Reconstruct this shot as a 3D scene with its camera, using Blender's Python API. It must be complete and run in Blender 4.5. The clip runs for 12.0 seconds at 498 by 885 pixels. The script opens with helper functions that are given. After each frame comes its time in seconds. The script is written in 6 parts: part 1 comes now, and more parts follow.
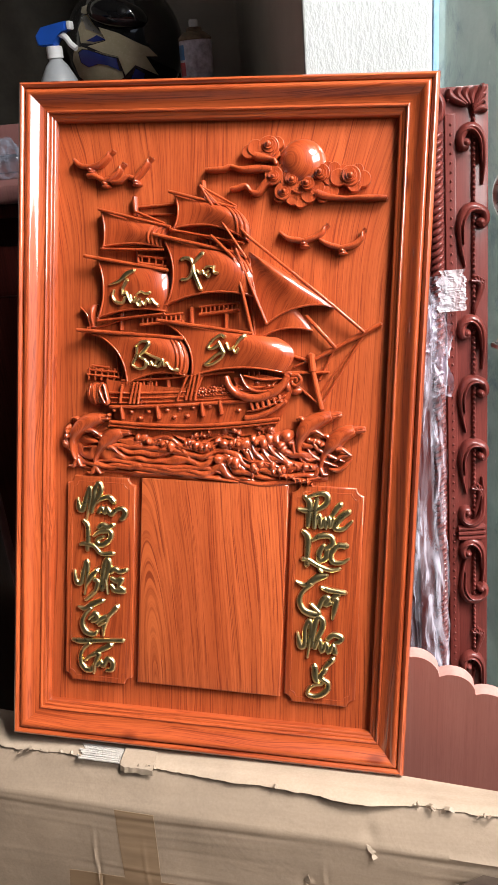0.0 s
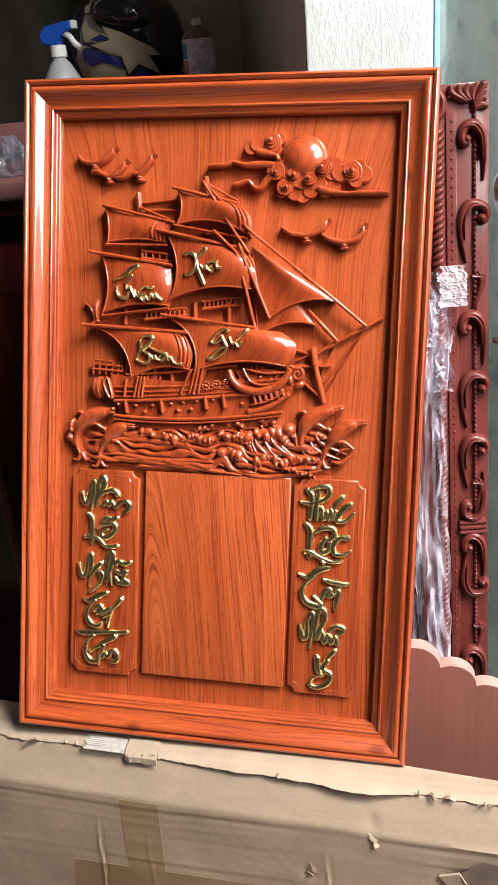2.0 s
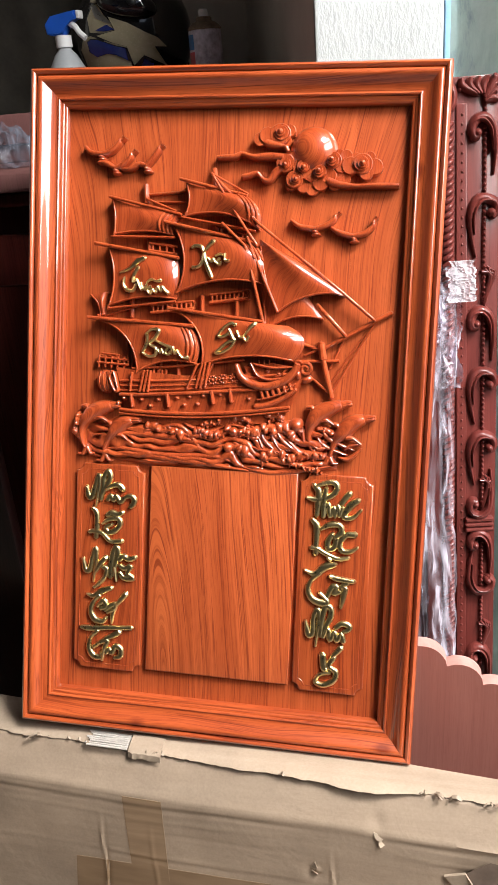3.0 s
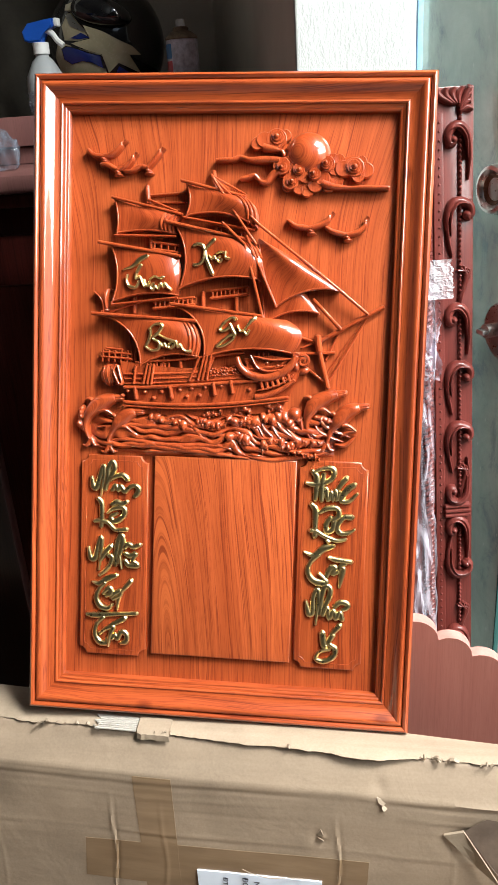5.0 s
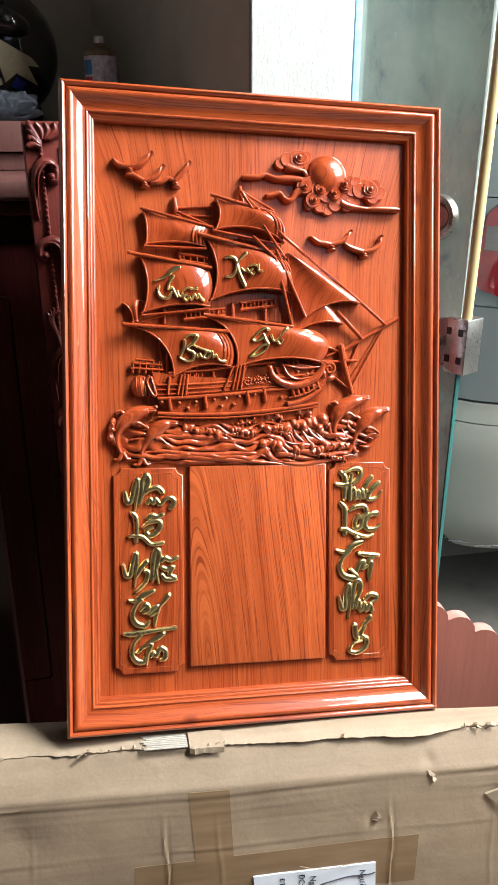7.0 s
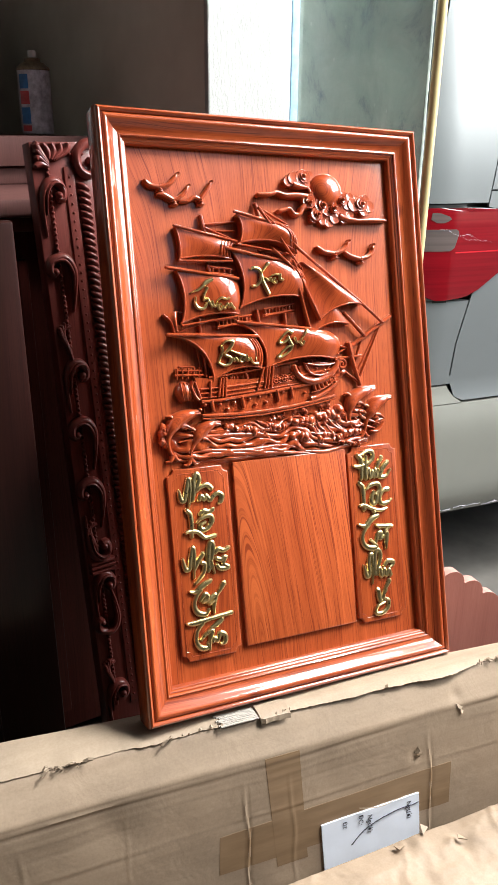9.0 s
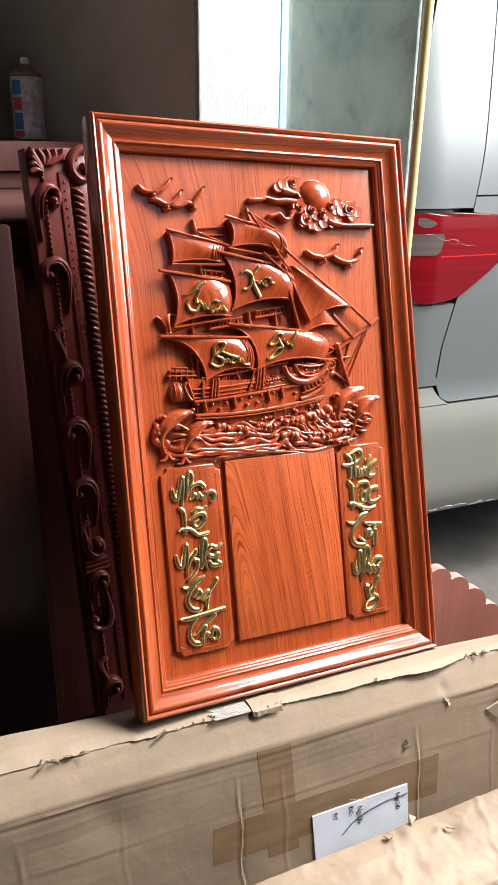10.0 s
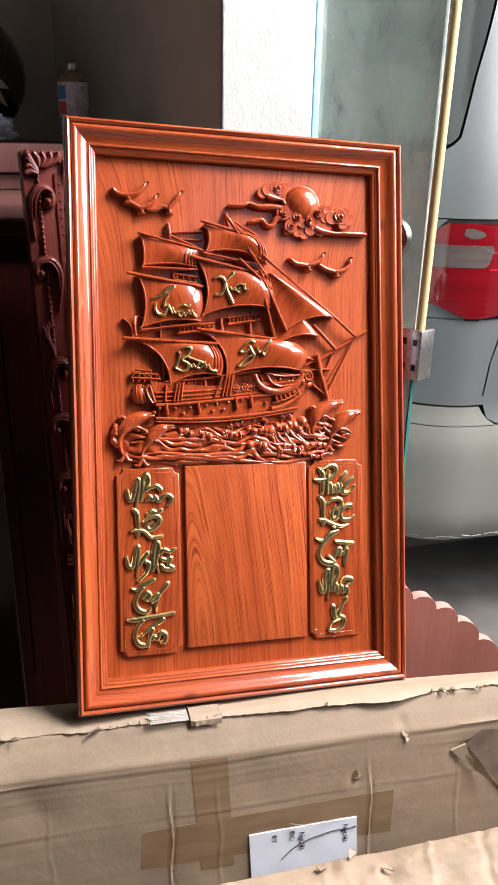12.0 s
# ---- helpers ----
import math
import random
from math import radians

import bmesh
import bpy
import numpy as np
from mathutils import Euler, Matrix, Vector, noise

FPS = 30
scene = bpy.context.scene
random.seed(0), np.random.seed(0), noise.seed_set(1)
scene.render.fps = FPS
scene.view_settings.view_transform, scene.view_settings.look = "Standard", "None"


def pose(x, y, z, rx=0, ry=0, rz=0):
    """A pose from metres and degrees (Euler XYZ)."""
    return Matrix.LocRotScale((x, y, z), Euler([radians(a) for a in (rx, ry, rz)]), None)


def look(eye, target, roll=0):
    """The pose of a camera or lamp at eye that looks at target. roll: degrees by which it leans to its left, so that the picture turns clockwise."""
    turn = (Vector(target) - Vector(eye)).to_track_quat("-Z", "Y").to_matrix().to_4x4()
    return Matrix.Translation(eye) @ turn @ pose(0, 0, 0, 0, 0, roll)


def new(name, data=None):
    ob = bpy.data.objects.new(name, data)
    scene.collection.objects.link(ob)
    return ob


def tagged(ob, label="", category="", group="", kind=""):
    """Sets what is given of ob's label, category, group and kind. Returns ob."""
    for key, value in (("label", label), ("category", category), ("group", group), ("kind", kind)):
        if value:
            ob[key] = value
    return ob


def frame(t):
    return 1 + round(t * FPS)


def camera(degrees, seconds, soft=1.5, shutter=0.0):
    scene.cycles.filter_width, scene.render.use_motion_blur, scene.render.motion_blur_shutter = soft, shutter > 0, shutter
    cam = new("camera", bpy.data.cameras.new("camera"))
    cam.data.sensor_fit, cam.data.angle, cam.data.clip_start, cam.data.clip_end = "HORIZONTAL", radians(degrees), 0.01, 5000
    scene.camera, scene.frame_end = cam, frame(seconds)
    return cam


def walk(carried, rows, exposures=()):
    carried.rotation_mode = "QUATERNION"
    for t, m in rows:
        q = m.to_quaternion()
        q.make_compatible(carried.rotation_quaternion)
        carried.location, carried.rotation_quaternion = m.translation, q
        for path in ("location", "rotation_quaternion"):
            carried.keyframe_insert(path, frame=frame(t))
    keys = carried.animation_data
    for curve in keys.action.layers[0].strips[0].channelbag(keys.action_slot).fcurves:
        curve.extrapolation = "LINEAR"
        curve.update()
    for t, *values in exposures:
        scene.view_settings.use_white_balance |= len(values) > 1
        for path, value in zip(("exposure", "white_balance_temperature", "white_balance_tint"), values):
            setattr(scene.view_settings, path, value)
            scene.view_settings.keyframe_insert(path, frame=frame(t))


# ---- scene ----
cam = camera(35.7, 12.0)
PATH = [
    (0, (-0.008, 0.025, 1.206), (-0.373, 1.824, 0.413), -5.1),
    (0.5, (-0.001, 0.019, 1.205), (-0.374, 1.82, 0.419), -5.3),
    (1, (-0.003, 0.016, 1.205), (-0.373, 1.816, 0.418), -5.1),
    (1.5, (-0.008, 0.013, 1.203), (-0.375, 1.813, 0.411), -5.0),
    (2, (-0.007, 0.013, 1.202), (-0.378, 1.812, 0.41), -5.2),
    (2.5, (-0.011, 0.018, 1.199), (-0.382, 1.814, 0.4), -5.1),
    (3, (-0.016, 0.02, 1.199), (-0.388, 1.813, 0.396), -4.8),
    (4.8, (-0.038, -0.033, 1.204), (-0.344, 1.781, 0.42), -4.4),
    (5, (-0.07, -0.038, 1.199), (-0.315, 1.782, 0.407), -4.1),
    (5.5, (-0.209, -0.074, 1.208), (-0.21, 1.765, 0.423), -2.8),
    (6, (-0.28, -0.096, 1.211), (-0.101, 1.745, 0.451), -1.1),
    (6.5, (-0.335, -0.104, 1.215), (-0.085, 1.731, 0.459), 0.5),
    (7, (-0.4, -0.06, 1.198), (-0.057, 1.762, 0.449), 0.1),
    (7.5, (-0.482, 0.022, 1.2), (0.012, 1.8, 0.429), -0.4),
    (7.7, (-0.511, 0.022, 1.21), (0.022, 1.784, 0.428), -0.5),
    (9.3, (-0.711, -0.07, 1.229), (0.093, 1.603, 0.483), 0.5),
    (9.5, (-0.712, -0.072, 1.231), (0.095, 1.599, 0.485), 0.5),
    (10, (-0.712, -0.078, 1.229), (0.098, 1.594, 0.489), 0.6),
    (10.5, (-0.709, -0.088, 1.23), (0.108, 1.581, 0.491), 0.7),
    (11, (-0.697, -0.104, 1.229), (0.094, 1.581, 0.497), 1.0),
    (11.5, (-0.585, -0.129, 1.237), (0.06, 1.618, 0.509), 1.5),
    (12, (-0.495, -0.144, 1.232), (0.016, 1.645, 0.498), 1.1),
]
walk(cam, [(t, look(eye, target, roll)) for t, eye, target, roll in PATH], [(0, 0.26, 6500, 12), (3.2, 0.26, 6500, 11), (4.8, 0.42, 6400, 5), (7.7, 0.42, 6400, 5), (9.3, 0.42, 6500, 9), (11, 0.4, 6520, 12), (12, 0.35, 6550, 15)])

# ---- world, sun, large lights ----
world = bpy.data.worlds.new("sky")
scene.world = world
world.use_nodes = True
_n = world.node_tree
_sky = _n.nodes.new("ShaderNodeTexSky")
_sky.sky_type = "NISHITA"
_sky.sun_disc = False
_sky.sun_elevation = radians(48)
_sky.sun_rotation = radians(70)
_haze = _n.nodes.new("ShaderNodeHueSaturation")
_haze.inputs["Saturation"].default_value = 0.5
_n.links.new(_sky.outputs[0], _haze.inputs["Color"])
_n.links.new(_haze.outputs[0], _n.nodes["Background"].inputs[0])
_n.nodes["Background"].inputs[1].default_value = 0.125

sun = new("sun", bpy.data.lights.new("sun", "SUN"))
sun.data.energy, sun.data.angle, sun.data.color = 0.4, radians(12), (1.0, 0.95, 0.88)
sun.matrix_world = look((4.0, 0.6, 5.0), (0.0, 0.8, 0.9))

# daylight that falls in through the open shop side
opening = new("opening_light", bpy.data.lights.new("opening_light", "AREA"))
opening.data.shape, opening.data.size, opening.data.size_y = "RECTANGLE", 0.75, 0.6
opening.data.energy, opening.data.color, opening.data.spread = 29, (1.0, 0.98, 0.95), radians(95)
opening.matrix_world = look((1.05, 0.38, 2.75), (-0.2, 0.75, 0.85))

# sky light over the car through the doorway
doorway = new("doorway_light", bpy.data.lights.new("doorway_light", "AREA"))
doorway.data.shape, doorway.data.size, doorway.data.size_y = "RECTANGLE", 0.8, 0.7
doorway.data.energy, doorway.data.color = 2, (0.95, 0.98, 1.0)
doorway.matrix_world = look((1.35, 1.1, 2.5), (0.0, 1.05, 0.95))


# bright street beyond the open side
side = new("side_light", bpy.data.lights.new("side_light", "AREA"))
side.data.shape, side.data.size, side.data.size_y = "RECTANGLE", 2.4, 1.0
side.data.energy, side.data.color = 112, (1.0, 0.99, 0.97)
side.matrix_world = look((2.1, -0.05, 2.35), (-0.3, 0.85, 1.0))


# ---- materials ----
def mat(name):
    m = bpy.data.materials.new(name)
    m.use_nodes = True
    return m, m.node_tree.nodes, m.node_tree.links, m.node_tree.nodes["Principled BSDF"]


def nd(nodes, kind, **vals):
    n = nodes.new(kind)
    for k, v in vals.items():
        n.inputs[k.replace("_", " ")].default_value = v
    return n


def ramp(nodes, links, src, stops):
    r = nodes.new("ShaderNodeValToRGB")
    while len(r.color_ramp.elements) < len(stops):
        r.color_ramp.elements.new(0.5)
    for e, (p, c) in zip(r.color_ramp.elements, stops):
        e.position, e.color = p, (*c, 1)
    links.new(src, r.inputs[0])
    return r.outputs[0]


def maths(nodes, links, op, a, b):
    n = nodes.new("ShaderNodeMath")
    n.operation = op
    for i, v in enumerate((a, b)):
        if isinstance(v, (int, float)):
            n.inputs[i].default_value = v
        else:
            links.new(v, n.inputs[i])
    return n.outputs[0]


def mixed(nodes, links, kind, fac, a, b):
    n = nodes.new("ShaderNodeMix")
    n.data_type, n.blend_type = "RGBA", kind
    for i, v in ((0, fac), (6, a), (7, b)):
        if isinstance(v, (int, float)):
            n.inputs[i].default_value = v
        elif isinstance(v, tuple):
            n.inputs[i].default_value = (*v, 1)
        else:
            links.new(v, n.inputs[i])
    return n.outputs[2]


def coords(nodes, links, scale, shift=True):
    """Object coordinates, shifted by the object's own random number."""
    c = nodes.new("ShaderNodeTexCoord")
    m = nodes.new("ShaderNodeMapping")
    m.inputs["Scale"].default_value = scale
    links.new(c.outputs["Object"], m.inputs["Vector"])
    if shift:
        o = nodes.new("ShaderNodeObjectInfo")
        k = nodes.new("ShaderNodeMath")
        k.operation, k.inputs[1].default_value = "MULTIPLY", 37.0
        links.new(o.outputs["Random"], k.inputs[0])
        links.new(k.outputs[0], m.inputs["Location"])
    return m.outputs[0]


def bump(nodes, links, bsdf, height, strength, distance=0.002):
    b = nodes.new("ShaderNodeBump")
    b.inputs["Strength"].default_value, b.inputs["Distance"].default_value = strength, distance
    links.new(height, b.inputs["Height"])
    links.new(b.outputs[0], bsdf.inputs["Normal"])


def wood(name, light, mid, dark, rough=0.3, coat=0.8, coat_rough=0.1, figure=1.0, lines=0.55, heart=None, follow=0.0, knots=False, veins=0.7, fan=0.0):
    """Varnished wood with its grain along the object's own z; heart: where the cut runs flat through the rings (x, z, flatness, slant); follow: how far the rings show in carved relief."""
    m, n, l, p = mat(name)
    v0 = coords(n, l, (1, 1, 1), False)
    sep = n.new("ShaderNodeSeparateXYZ")
    l.new(v0, sep.inputs[0])
    x, y, z = sep.outputs
    if heart:
        dz0 = maths(n, l, "ADD", z, -heart[1])
        dx = maths(n, l, "ADD", maths(n, l, "ADD", x, -heart[0]), maths(n, l, "MULTIPLY", dz0, heart[3]))
        dz = maths(n, l, "MULTIPLY", dz0, heart[2])
        r = maths(n, l, "SQRT", maths(n, l, "ADD", maths(n, l, "MULTIPLY", dx, dx), maths(n, l, "MULTIPLY", dz, dz)), 0)
    else:
        o = n.new("ShaderNodeObjectInfo")
        r = maths(n, l, "ADD", x, maths(n, l, "MULTIPLY", o.outputs["Random"], 3.0))
    if fan:
        rise = maths(n, l, "MAXIMUM", maths(n, l, "ADD", z, -0.56), 0.0)
        spread = maths(n, l, "MULTIPLY", maths(n, l, "MULTIPLY", rise, rise), fan)
        r = maths(n, l, "DIVIDE", r, maths(n, l, "ADD", spread, 1.0))
    # slow wander of the rings
    n1 = nd(n, "ShaderNodeTexNoise", Scale=1.0, Detail=2.0, Roughness=0.45)
    l.new(coords(n, l, (11, 11, 2.2), not heart), n1.inputs["Vector"])
    r = maths(n, l, "ADD", r, maths(n, l, "MULTIPLY", n1.outputs[0], 0.05 * figure))
    if follow:
        r = maths(n, l, "ADD", r, maths(n, l, "MULTIPLY", y, follow))

    def along(across, depth, length, detail, roughness):
        c = n.new("ShaderNodeCombineXYZ")
        l.new(maths(n, l, "MULTIPLY", r, across), c.inputs[0])
        l.new(maths(n, l, "MULTIPLY", y, depth), c.inputs[1])
        l.new(maths(n, l, "MULTIPLY", z, length), c.inputs[2])
        t = nd(n, "ShaderNodeTexNoise", Scale=1.0, Detail=detail, Roughness=roughness)
        l.new(c.outputs[0], t.inputs["Vector"])
        return t.outputs[0]
    growth = along(75.0, 0.0, 1.6, 2.0, 0.5)
    fine = along(430.0, 0.0, 3.0, 4.0, 0.66)
    vein = along(480.0, 120.0, 6.0, 2.0, 0.55)
    pore = along(900.0, 300.0, 34.0, 2.0, 0.6)
    # broad tone
    n3 = nd(n, "ShaderNodeTexNoise", Scale=1.0, Detail=3.0)
    l.new(coords(n, l, (24, 24, 3.5)), n3.inputs["Vector"])
    tone = ramp(n, l, n3.outputs[0], [(0.3, mid), (0.7, light)])
    band = ramp(n, l, growth, [(0.34, (0.62, 0.5, 0.46)), (0.5, (0.95, 0.92, 0.9)), (0.64, (1.16, 1.24, 1.24))])
    c0 = mixed(n, l, "MULTIPLY", lines * 0.7, tone, band)
    streak = ramp(n, l, fine, [(0.35, (0.4, 0.28, 0.24)), (0.45, (0.78, 0.7, 0.67)), (0.53, (1.0, 1.0, 1.0)), (0.68, (1.12, 1.18, 1.18))])
    c1 = mixed(n, l, "MULTIPLY", lines, c0, streak)
    veined = ramp(n, l, vein, [(0.35, (1, 1, 1)), (0.41, (0, 0, 0))])
    c2 = mixed(n, l, "MIX", 0.0, c1, dark)
    l.new(maths(n, l, "MULTIPLY", veined, veins), c2.node.inputs[0])
    pores = ramp(n, l, pore, [(0.34, (1, 1, 1)), (0.47, (0, 0, 0))])
    c3 = mixed(n, l, "MIX", 0.0, c2, dark)
    l.new(maths(n, l, "MULTIPLY", pores, 0.35), c3.node.inputs[0])
    # a few small dark knots
    vk = nd(n, "ShaderNodeTexVoronoi", Scale=1.0)
    l.new(coords(n, l, (16, 16, 9)), vk.inputs["Vector"])
    spot = ramp(n, l, vk.outputs["Distance"], [(0.05, (1, 1, 1)), (0.13, (0, 0, 0))])
    c4 = mixed(n, l, "MIX", 0.0, c3, dark)
    l.new(maths(n, l, "MULTIPLY", spot, 0.7 if knots else 0.0), c4.node.inputs[0])
    l.new(c4, p.inputs["Base Color"])
    p.inputs["Roughness"].default_value = rough
    p.inputs["Coat Weight"].default_value = coat
    p.inputs["Coat Roughness"].default_value = coat_rough
    p.inputs["Coat IOR"].default_value = 1.65
    p.inputs["Specular IOR Level"].default_value = 0.2
    bump(n, l, p, vein, 0.06, 0.001)
    return m


def plain(name, color, rough=0.5, metal=0.0, vary=0.15, scale=20.0, bumpy=0.1, coat=0.0):
    """A painted, plastic or metal surface with slight stains and unevenness."""
    m, n, l, p = mat(name)
    v = coords(n, l, (1, 1, 1))
    a = nd(n, "ShaderNodeTexNoise", Scale=scale, Detail=4.0, Roughness=0.6)
    b = nd(n, "ShaderNodeTexNoise", Scale=scale * 9, Detail=3.0)
    l.new(v, a.inputs["Vector"])
    l.new(v, b.inputs["Vector"])
    lo = tuple(c * (1 - vary) for c in color)
    hi = tuple(min(1.0, c * (1 + vary * 0.6)) for c in color)
    l.new(ramp(n, l, a.outputs[0], [(0.3, lo), (0.7, hi)]), p.inputs["Base Color"])
    r = maths(n, l, "MULTIPLY_ADD", b.outputs[0], 0.2)
    r.node.inputs[2].default_value = max(0.02, rough - 0.1)
    l.new(r, p.inputs["Roughness"])
    p.inputs["Metallic"].default_value = metal
    p.inputs["Coat Weight"].default_value = coat
    p.inputs["Coat Roughness"].default_value = 0.04
    if bumpy:
        bump(n, l, p, b.outputs[0], bumpy, 0.001)
    return m


def cardboard(name, color, strength=0.35):
    m, n, l, p = mat(name)
    v = coords(n, l, (1, 1, 1), False)
    flute = nd(n, "ShaderNodeTexNoise", Scale=1.0, Detail=3.0)
    l.new(coords(n, l, (3, 60, 60), False), flute.inputs["Vector"])
    stain = nd(n, "ShaderNodeTexNoise", Scale=7.0, Detail=5.0, Roughness=0.62)
    fibre = nd(n, "ShaderNodeTexNoise", Scale=320.0, Detail=3.0)
    crush = nd(n, "ShaderNodeTexNoise", Scale=16.0, Detail=5.0, Roughness=0.55)
    crush.inputs["Distortion"].default_value = 0.6
    for t in (stain, fibre, crush):
        l.new(v, t.inputs["Vector"])
    base = ramp(n, l, stain.outputs[0], [(0.25, tuple(c * 0.72 for c in color)), (0.55, color), (0.8, tuple(c * 1.12 for c in color))])
    fib = ramp(n, l, fibre.outputs[0], [(0.3, (0.86, 0.84, 0.8)), (0.7, (1.05, 1.05, 1.05))])
    c1 = mixed(n, l, "MULTIPLY", 0.6, base, fib)
    fl = ramp(n, l, flute.outputs[0], [(0.35, (0.88, 0.86, 0.84)), (0.65, (1.04, 1.04, 1.04))])
    l.new(mixed(n, l, "MULTIPLY", 0.55, c1, fl), p.inputs["Base Color"])
    p.inputs["Roughness"].default_value = 0.62
    h = maths(n, l, "MULTIPLY_ADD", crush.outputs[0], 1.0)
    l.new(maths(n, l, "MULTIPLY", flute.outputs[0], 0.35), h.node.inputs[2])
    bump(n, l, p, h, strength, 0.012)
    return m


def car_paint(name, color, metal):
    m, n, l, p = mat(name)
    a = nd(n, "ShaderNodeTexNoise", Scale=2.5, Detail=5.0, Roughness=0.7)
    l.new(coords(n, l, (1, 1, 1), False), a.inputs["Vector"])
    l.new(ramp(n, l, a.outputs[0], [(0.3, tuple(c * 0.93 for c in color)), (0.7, color)]), p.inputs["Base Color"])
    p.inputs["Metallic"].default_value, p.inputs["Roughness"].default_value = metal, 0.5
    p.inputs["Coat Weight"].default_value, p.inputs["Coat Roughness"].default_value = 0.25, 0.25
    return m


RED_WOOD = wood("varnished_red_wood", (0.49, 0.098, 0.025), (0.32, 0.054, 0.014), (0.1, 0.009, 0.003), 0.4, 1.0, 0.075, 1.1, 0.62, None, 0.0, True, 0.55)
FIELD_WOOD = wood("varnished_field_wood", (0.465, 0.096, 0.026), (0.375, 0.07, 0.018), (0.13, 0.012, 0.004), 0.42, 1.0, 0.085, 0.8, 0.52, (-0.018, 0.8, 0.0, 0.0), veins=0.62, fan=5.0)
PANEL_WOOD = wood("varnished_panel_wood", (0.54, 0.119, 0.033), (0.44, 0.087, 0.023), (0.14, 0.013, 0.004), 0.42, 1.0, 0.085, 0.6, 0.6, (-0.06, 0.06, 0.1, 0.085))
RELIEF_WOOD = wood("varnished_carved_wood", (0.44, 0.078, 0.021), (0.32, 0.05, 0.013), (0.11, 0.009, 0.003), 0.36, 1.0, 0.06, 0.4, 0.5, None, 2.2, False, 0.4)
DARK_WOOD = wood("dark_stained_wood", (0.175, 0.035, 0.027), (0.13, 0.025, 0.02), (0.045, 0.009, 0.007), 0.48, 0.32, 0.16, 0.5, 0.3, veins=0.3)
CABINET_WOOD = wood("brown_cabinet_wood", (0.1, 0.021, 0.015), (0.075, 0.015, 0.011), (0.03, 0.006, 0.004), 0.55, 0.1, 0.3, 0.5, 0.4, veins=0.4)
# wardrobe's deep shade is put into this wood, darker than the cabinet's
WARDROBE_WOOD = wood("shade_dark_wardrobe_wood", (0.03, 0.0072, 0.0052), (0.022, 0.0054, 0.004), (0.01, 0.0026, 0.002), 0.5, 0.2, 0.25, 0.5, 0.4, veins=0.4)
PLANK_WOOD = wood("greyish_pink_plank", (0.125, 0.053, 0.048), (0.1, 0.042, 0.038), (0.06, 0.024, 0.021), 0.65, 0.0, 0.4, 0.2, 0.15, veins=0.15)
RAW_WOOD = wood("matt_pinkish_wood", (0.37, 0.15, 0.12), (0.31, 0.118, 0.092), (0.25, 0.09, 0.07), 0.55, 0.05, 0.4, 0.2, 0.15, veins=0.15)
_q = CABINET_WOOD.node_tree.nodes["Principled BSDF"].inputs
_q["Specular IOR Level"].default_value, _q["Coat Weight"].default_value = 0.12, 0.0
RAW_EDGE = plain("pale_sawn_edge", (0.42, 0.215, 0.18), 0.7, 0, 0.2, 60)
GOLD = plain("gilded_paint", (0.7, 0.55, 0.27), 0.3, 1.0, 0.2, 30, 0)
CARD = cardboard("brown_cardboard", (0.345, 0.26, 0.186), 0.11)
CARD_PALE = cardboard("torn_pale_cardboard", (0.37, 0.29, 0.213), 0.1)
WHITE_WALL = plain("rough_white_paint", (0.43, 0.45, 0.44), 0.6, 0, 0.1, 14, 0)
# plaster of the unseen walls, darkened to cut their bounce light
UNSEEN_WALL = plain("dark_unseen_plaster", (0.12, 0.11, 0.1), 0.8, 0, 0.25, 3.5, 0.2)
GREY_WALL = plain("grey_painted_plaster", (0.68, 0.65, 0.58), 0.7, 0, 0.18, 3.5, 0.25)
BLUE_PAINT = plain("light_blue_paint", (0.27, 0.47, 0.66), 0.45, 0, 0.3, 40, 0.2)
CONCRETE = plain("stained_concrete", (0.16, 0.15, 0.135), 0.75, 0, 0.4, 4, 0.3)
CEILING = plain("grey_unseen_ceiling", (0.14, 0.135, 0.125), 0.8, 0, 0.15, 2)
SILVER = car_paint("silver_car_paint", (0.186, 0.203, 0.21), 0.3)
BUMPER = car_paint("silver_bumper_paint", (0.26, 0.262, 0.235), 0.2)
BLACK = plain("black_plastic", (0.012, 0.012, 0.013), 0.4, 0, 0.3, 20)
RUBBER = plain("black_rubber", (0.018, 0.018, 0.018), 0.8, 0, 0.3, 20)
CHROME = plain("brushed_steel", (0.6, 0.59, 0.57), 0.3, 1.0, 0.05, 20, 0)
YELLOW = plain("yellow_plastic_seal", (0.6, 0.5, 0.25), 0.45, 0, 0.15, 20)
PAPER = plain("white_label_paper", (0.78, 0.84, 0.95), 0.5, 0, 0.04, 30, 0.03)
INK = plain("black_ink", (0.03, 0.03, 0.05), 0.6, 0, 0.2, 50, 0)
BLUE_PLASTIC = plain("blue_plastic", (0.012, 0.08, 0.42), 0.35, 0, 0.15, 20)
WHITE_PLASTIC = plain("white_plastic", (0.72, 0.73, 0.72), 0.4, 0, 0.08, 20)
CREAM = plain("cream_helmet_paint", (0.5, 0.44, 0.29), 0.25, 0, 0.15, 30, 0.0, 0.6)
NAVY = plain("dark_blue_helmet_paint", (0.015, 0.03, 0.2), 0.2, 0, 0.2, 30, 0.0, 0.8)
GLOSS_BLACK = plain("glossy_black_paint", (0.01, 0.01, 0.012), 0.12, 0, 0.2, 20, 0.0, 0.9)
RUST = plain("rusty_tinplate", (0.2, 0.14, 0.09), 0.55, 0.4, 0.5, 80)
CAN_WHITE = plain("scuffed_lilac_can_paint", (0.47, 0.45, 0.51), 0.4, 0.1, 0.5, 70)
# near-black brown of the sheet added for the darkness behind the helmet
DARK_FILL = plain("dark_brown_fill", (0.035, 0.03, 0.022), 0.9, 0, 0.4, 12, 0.3)
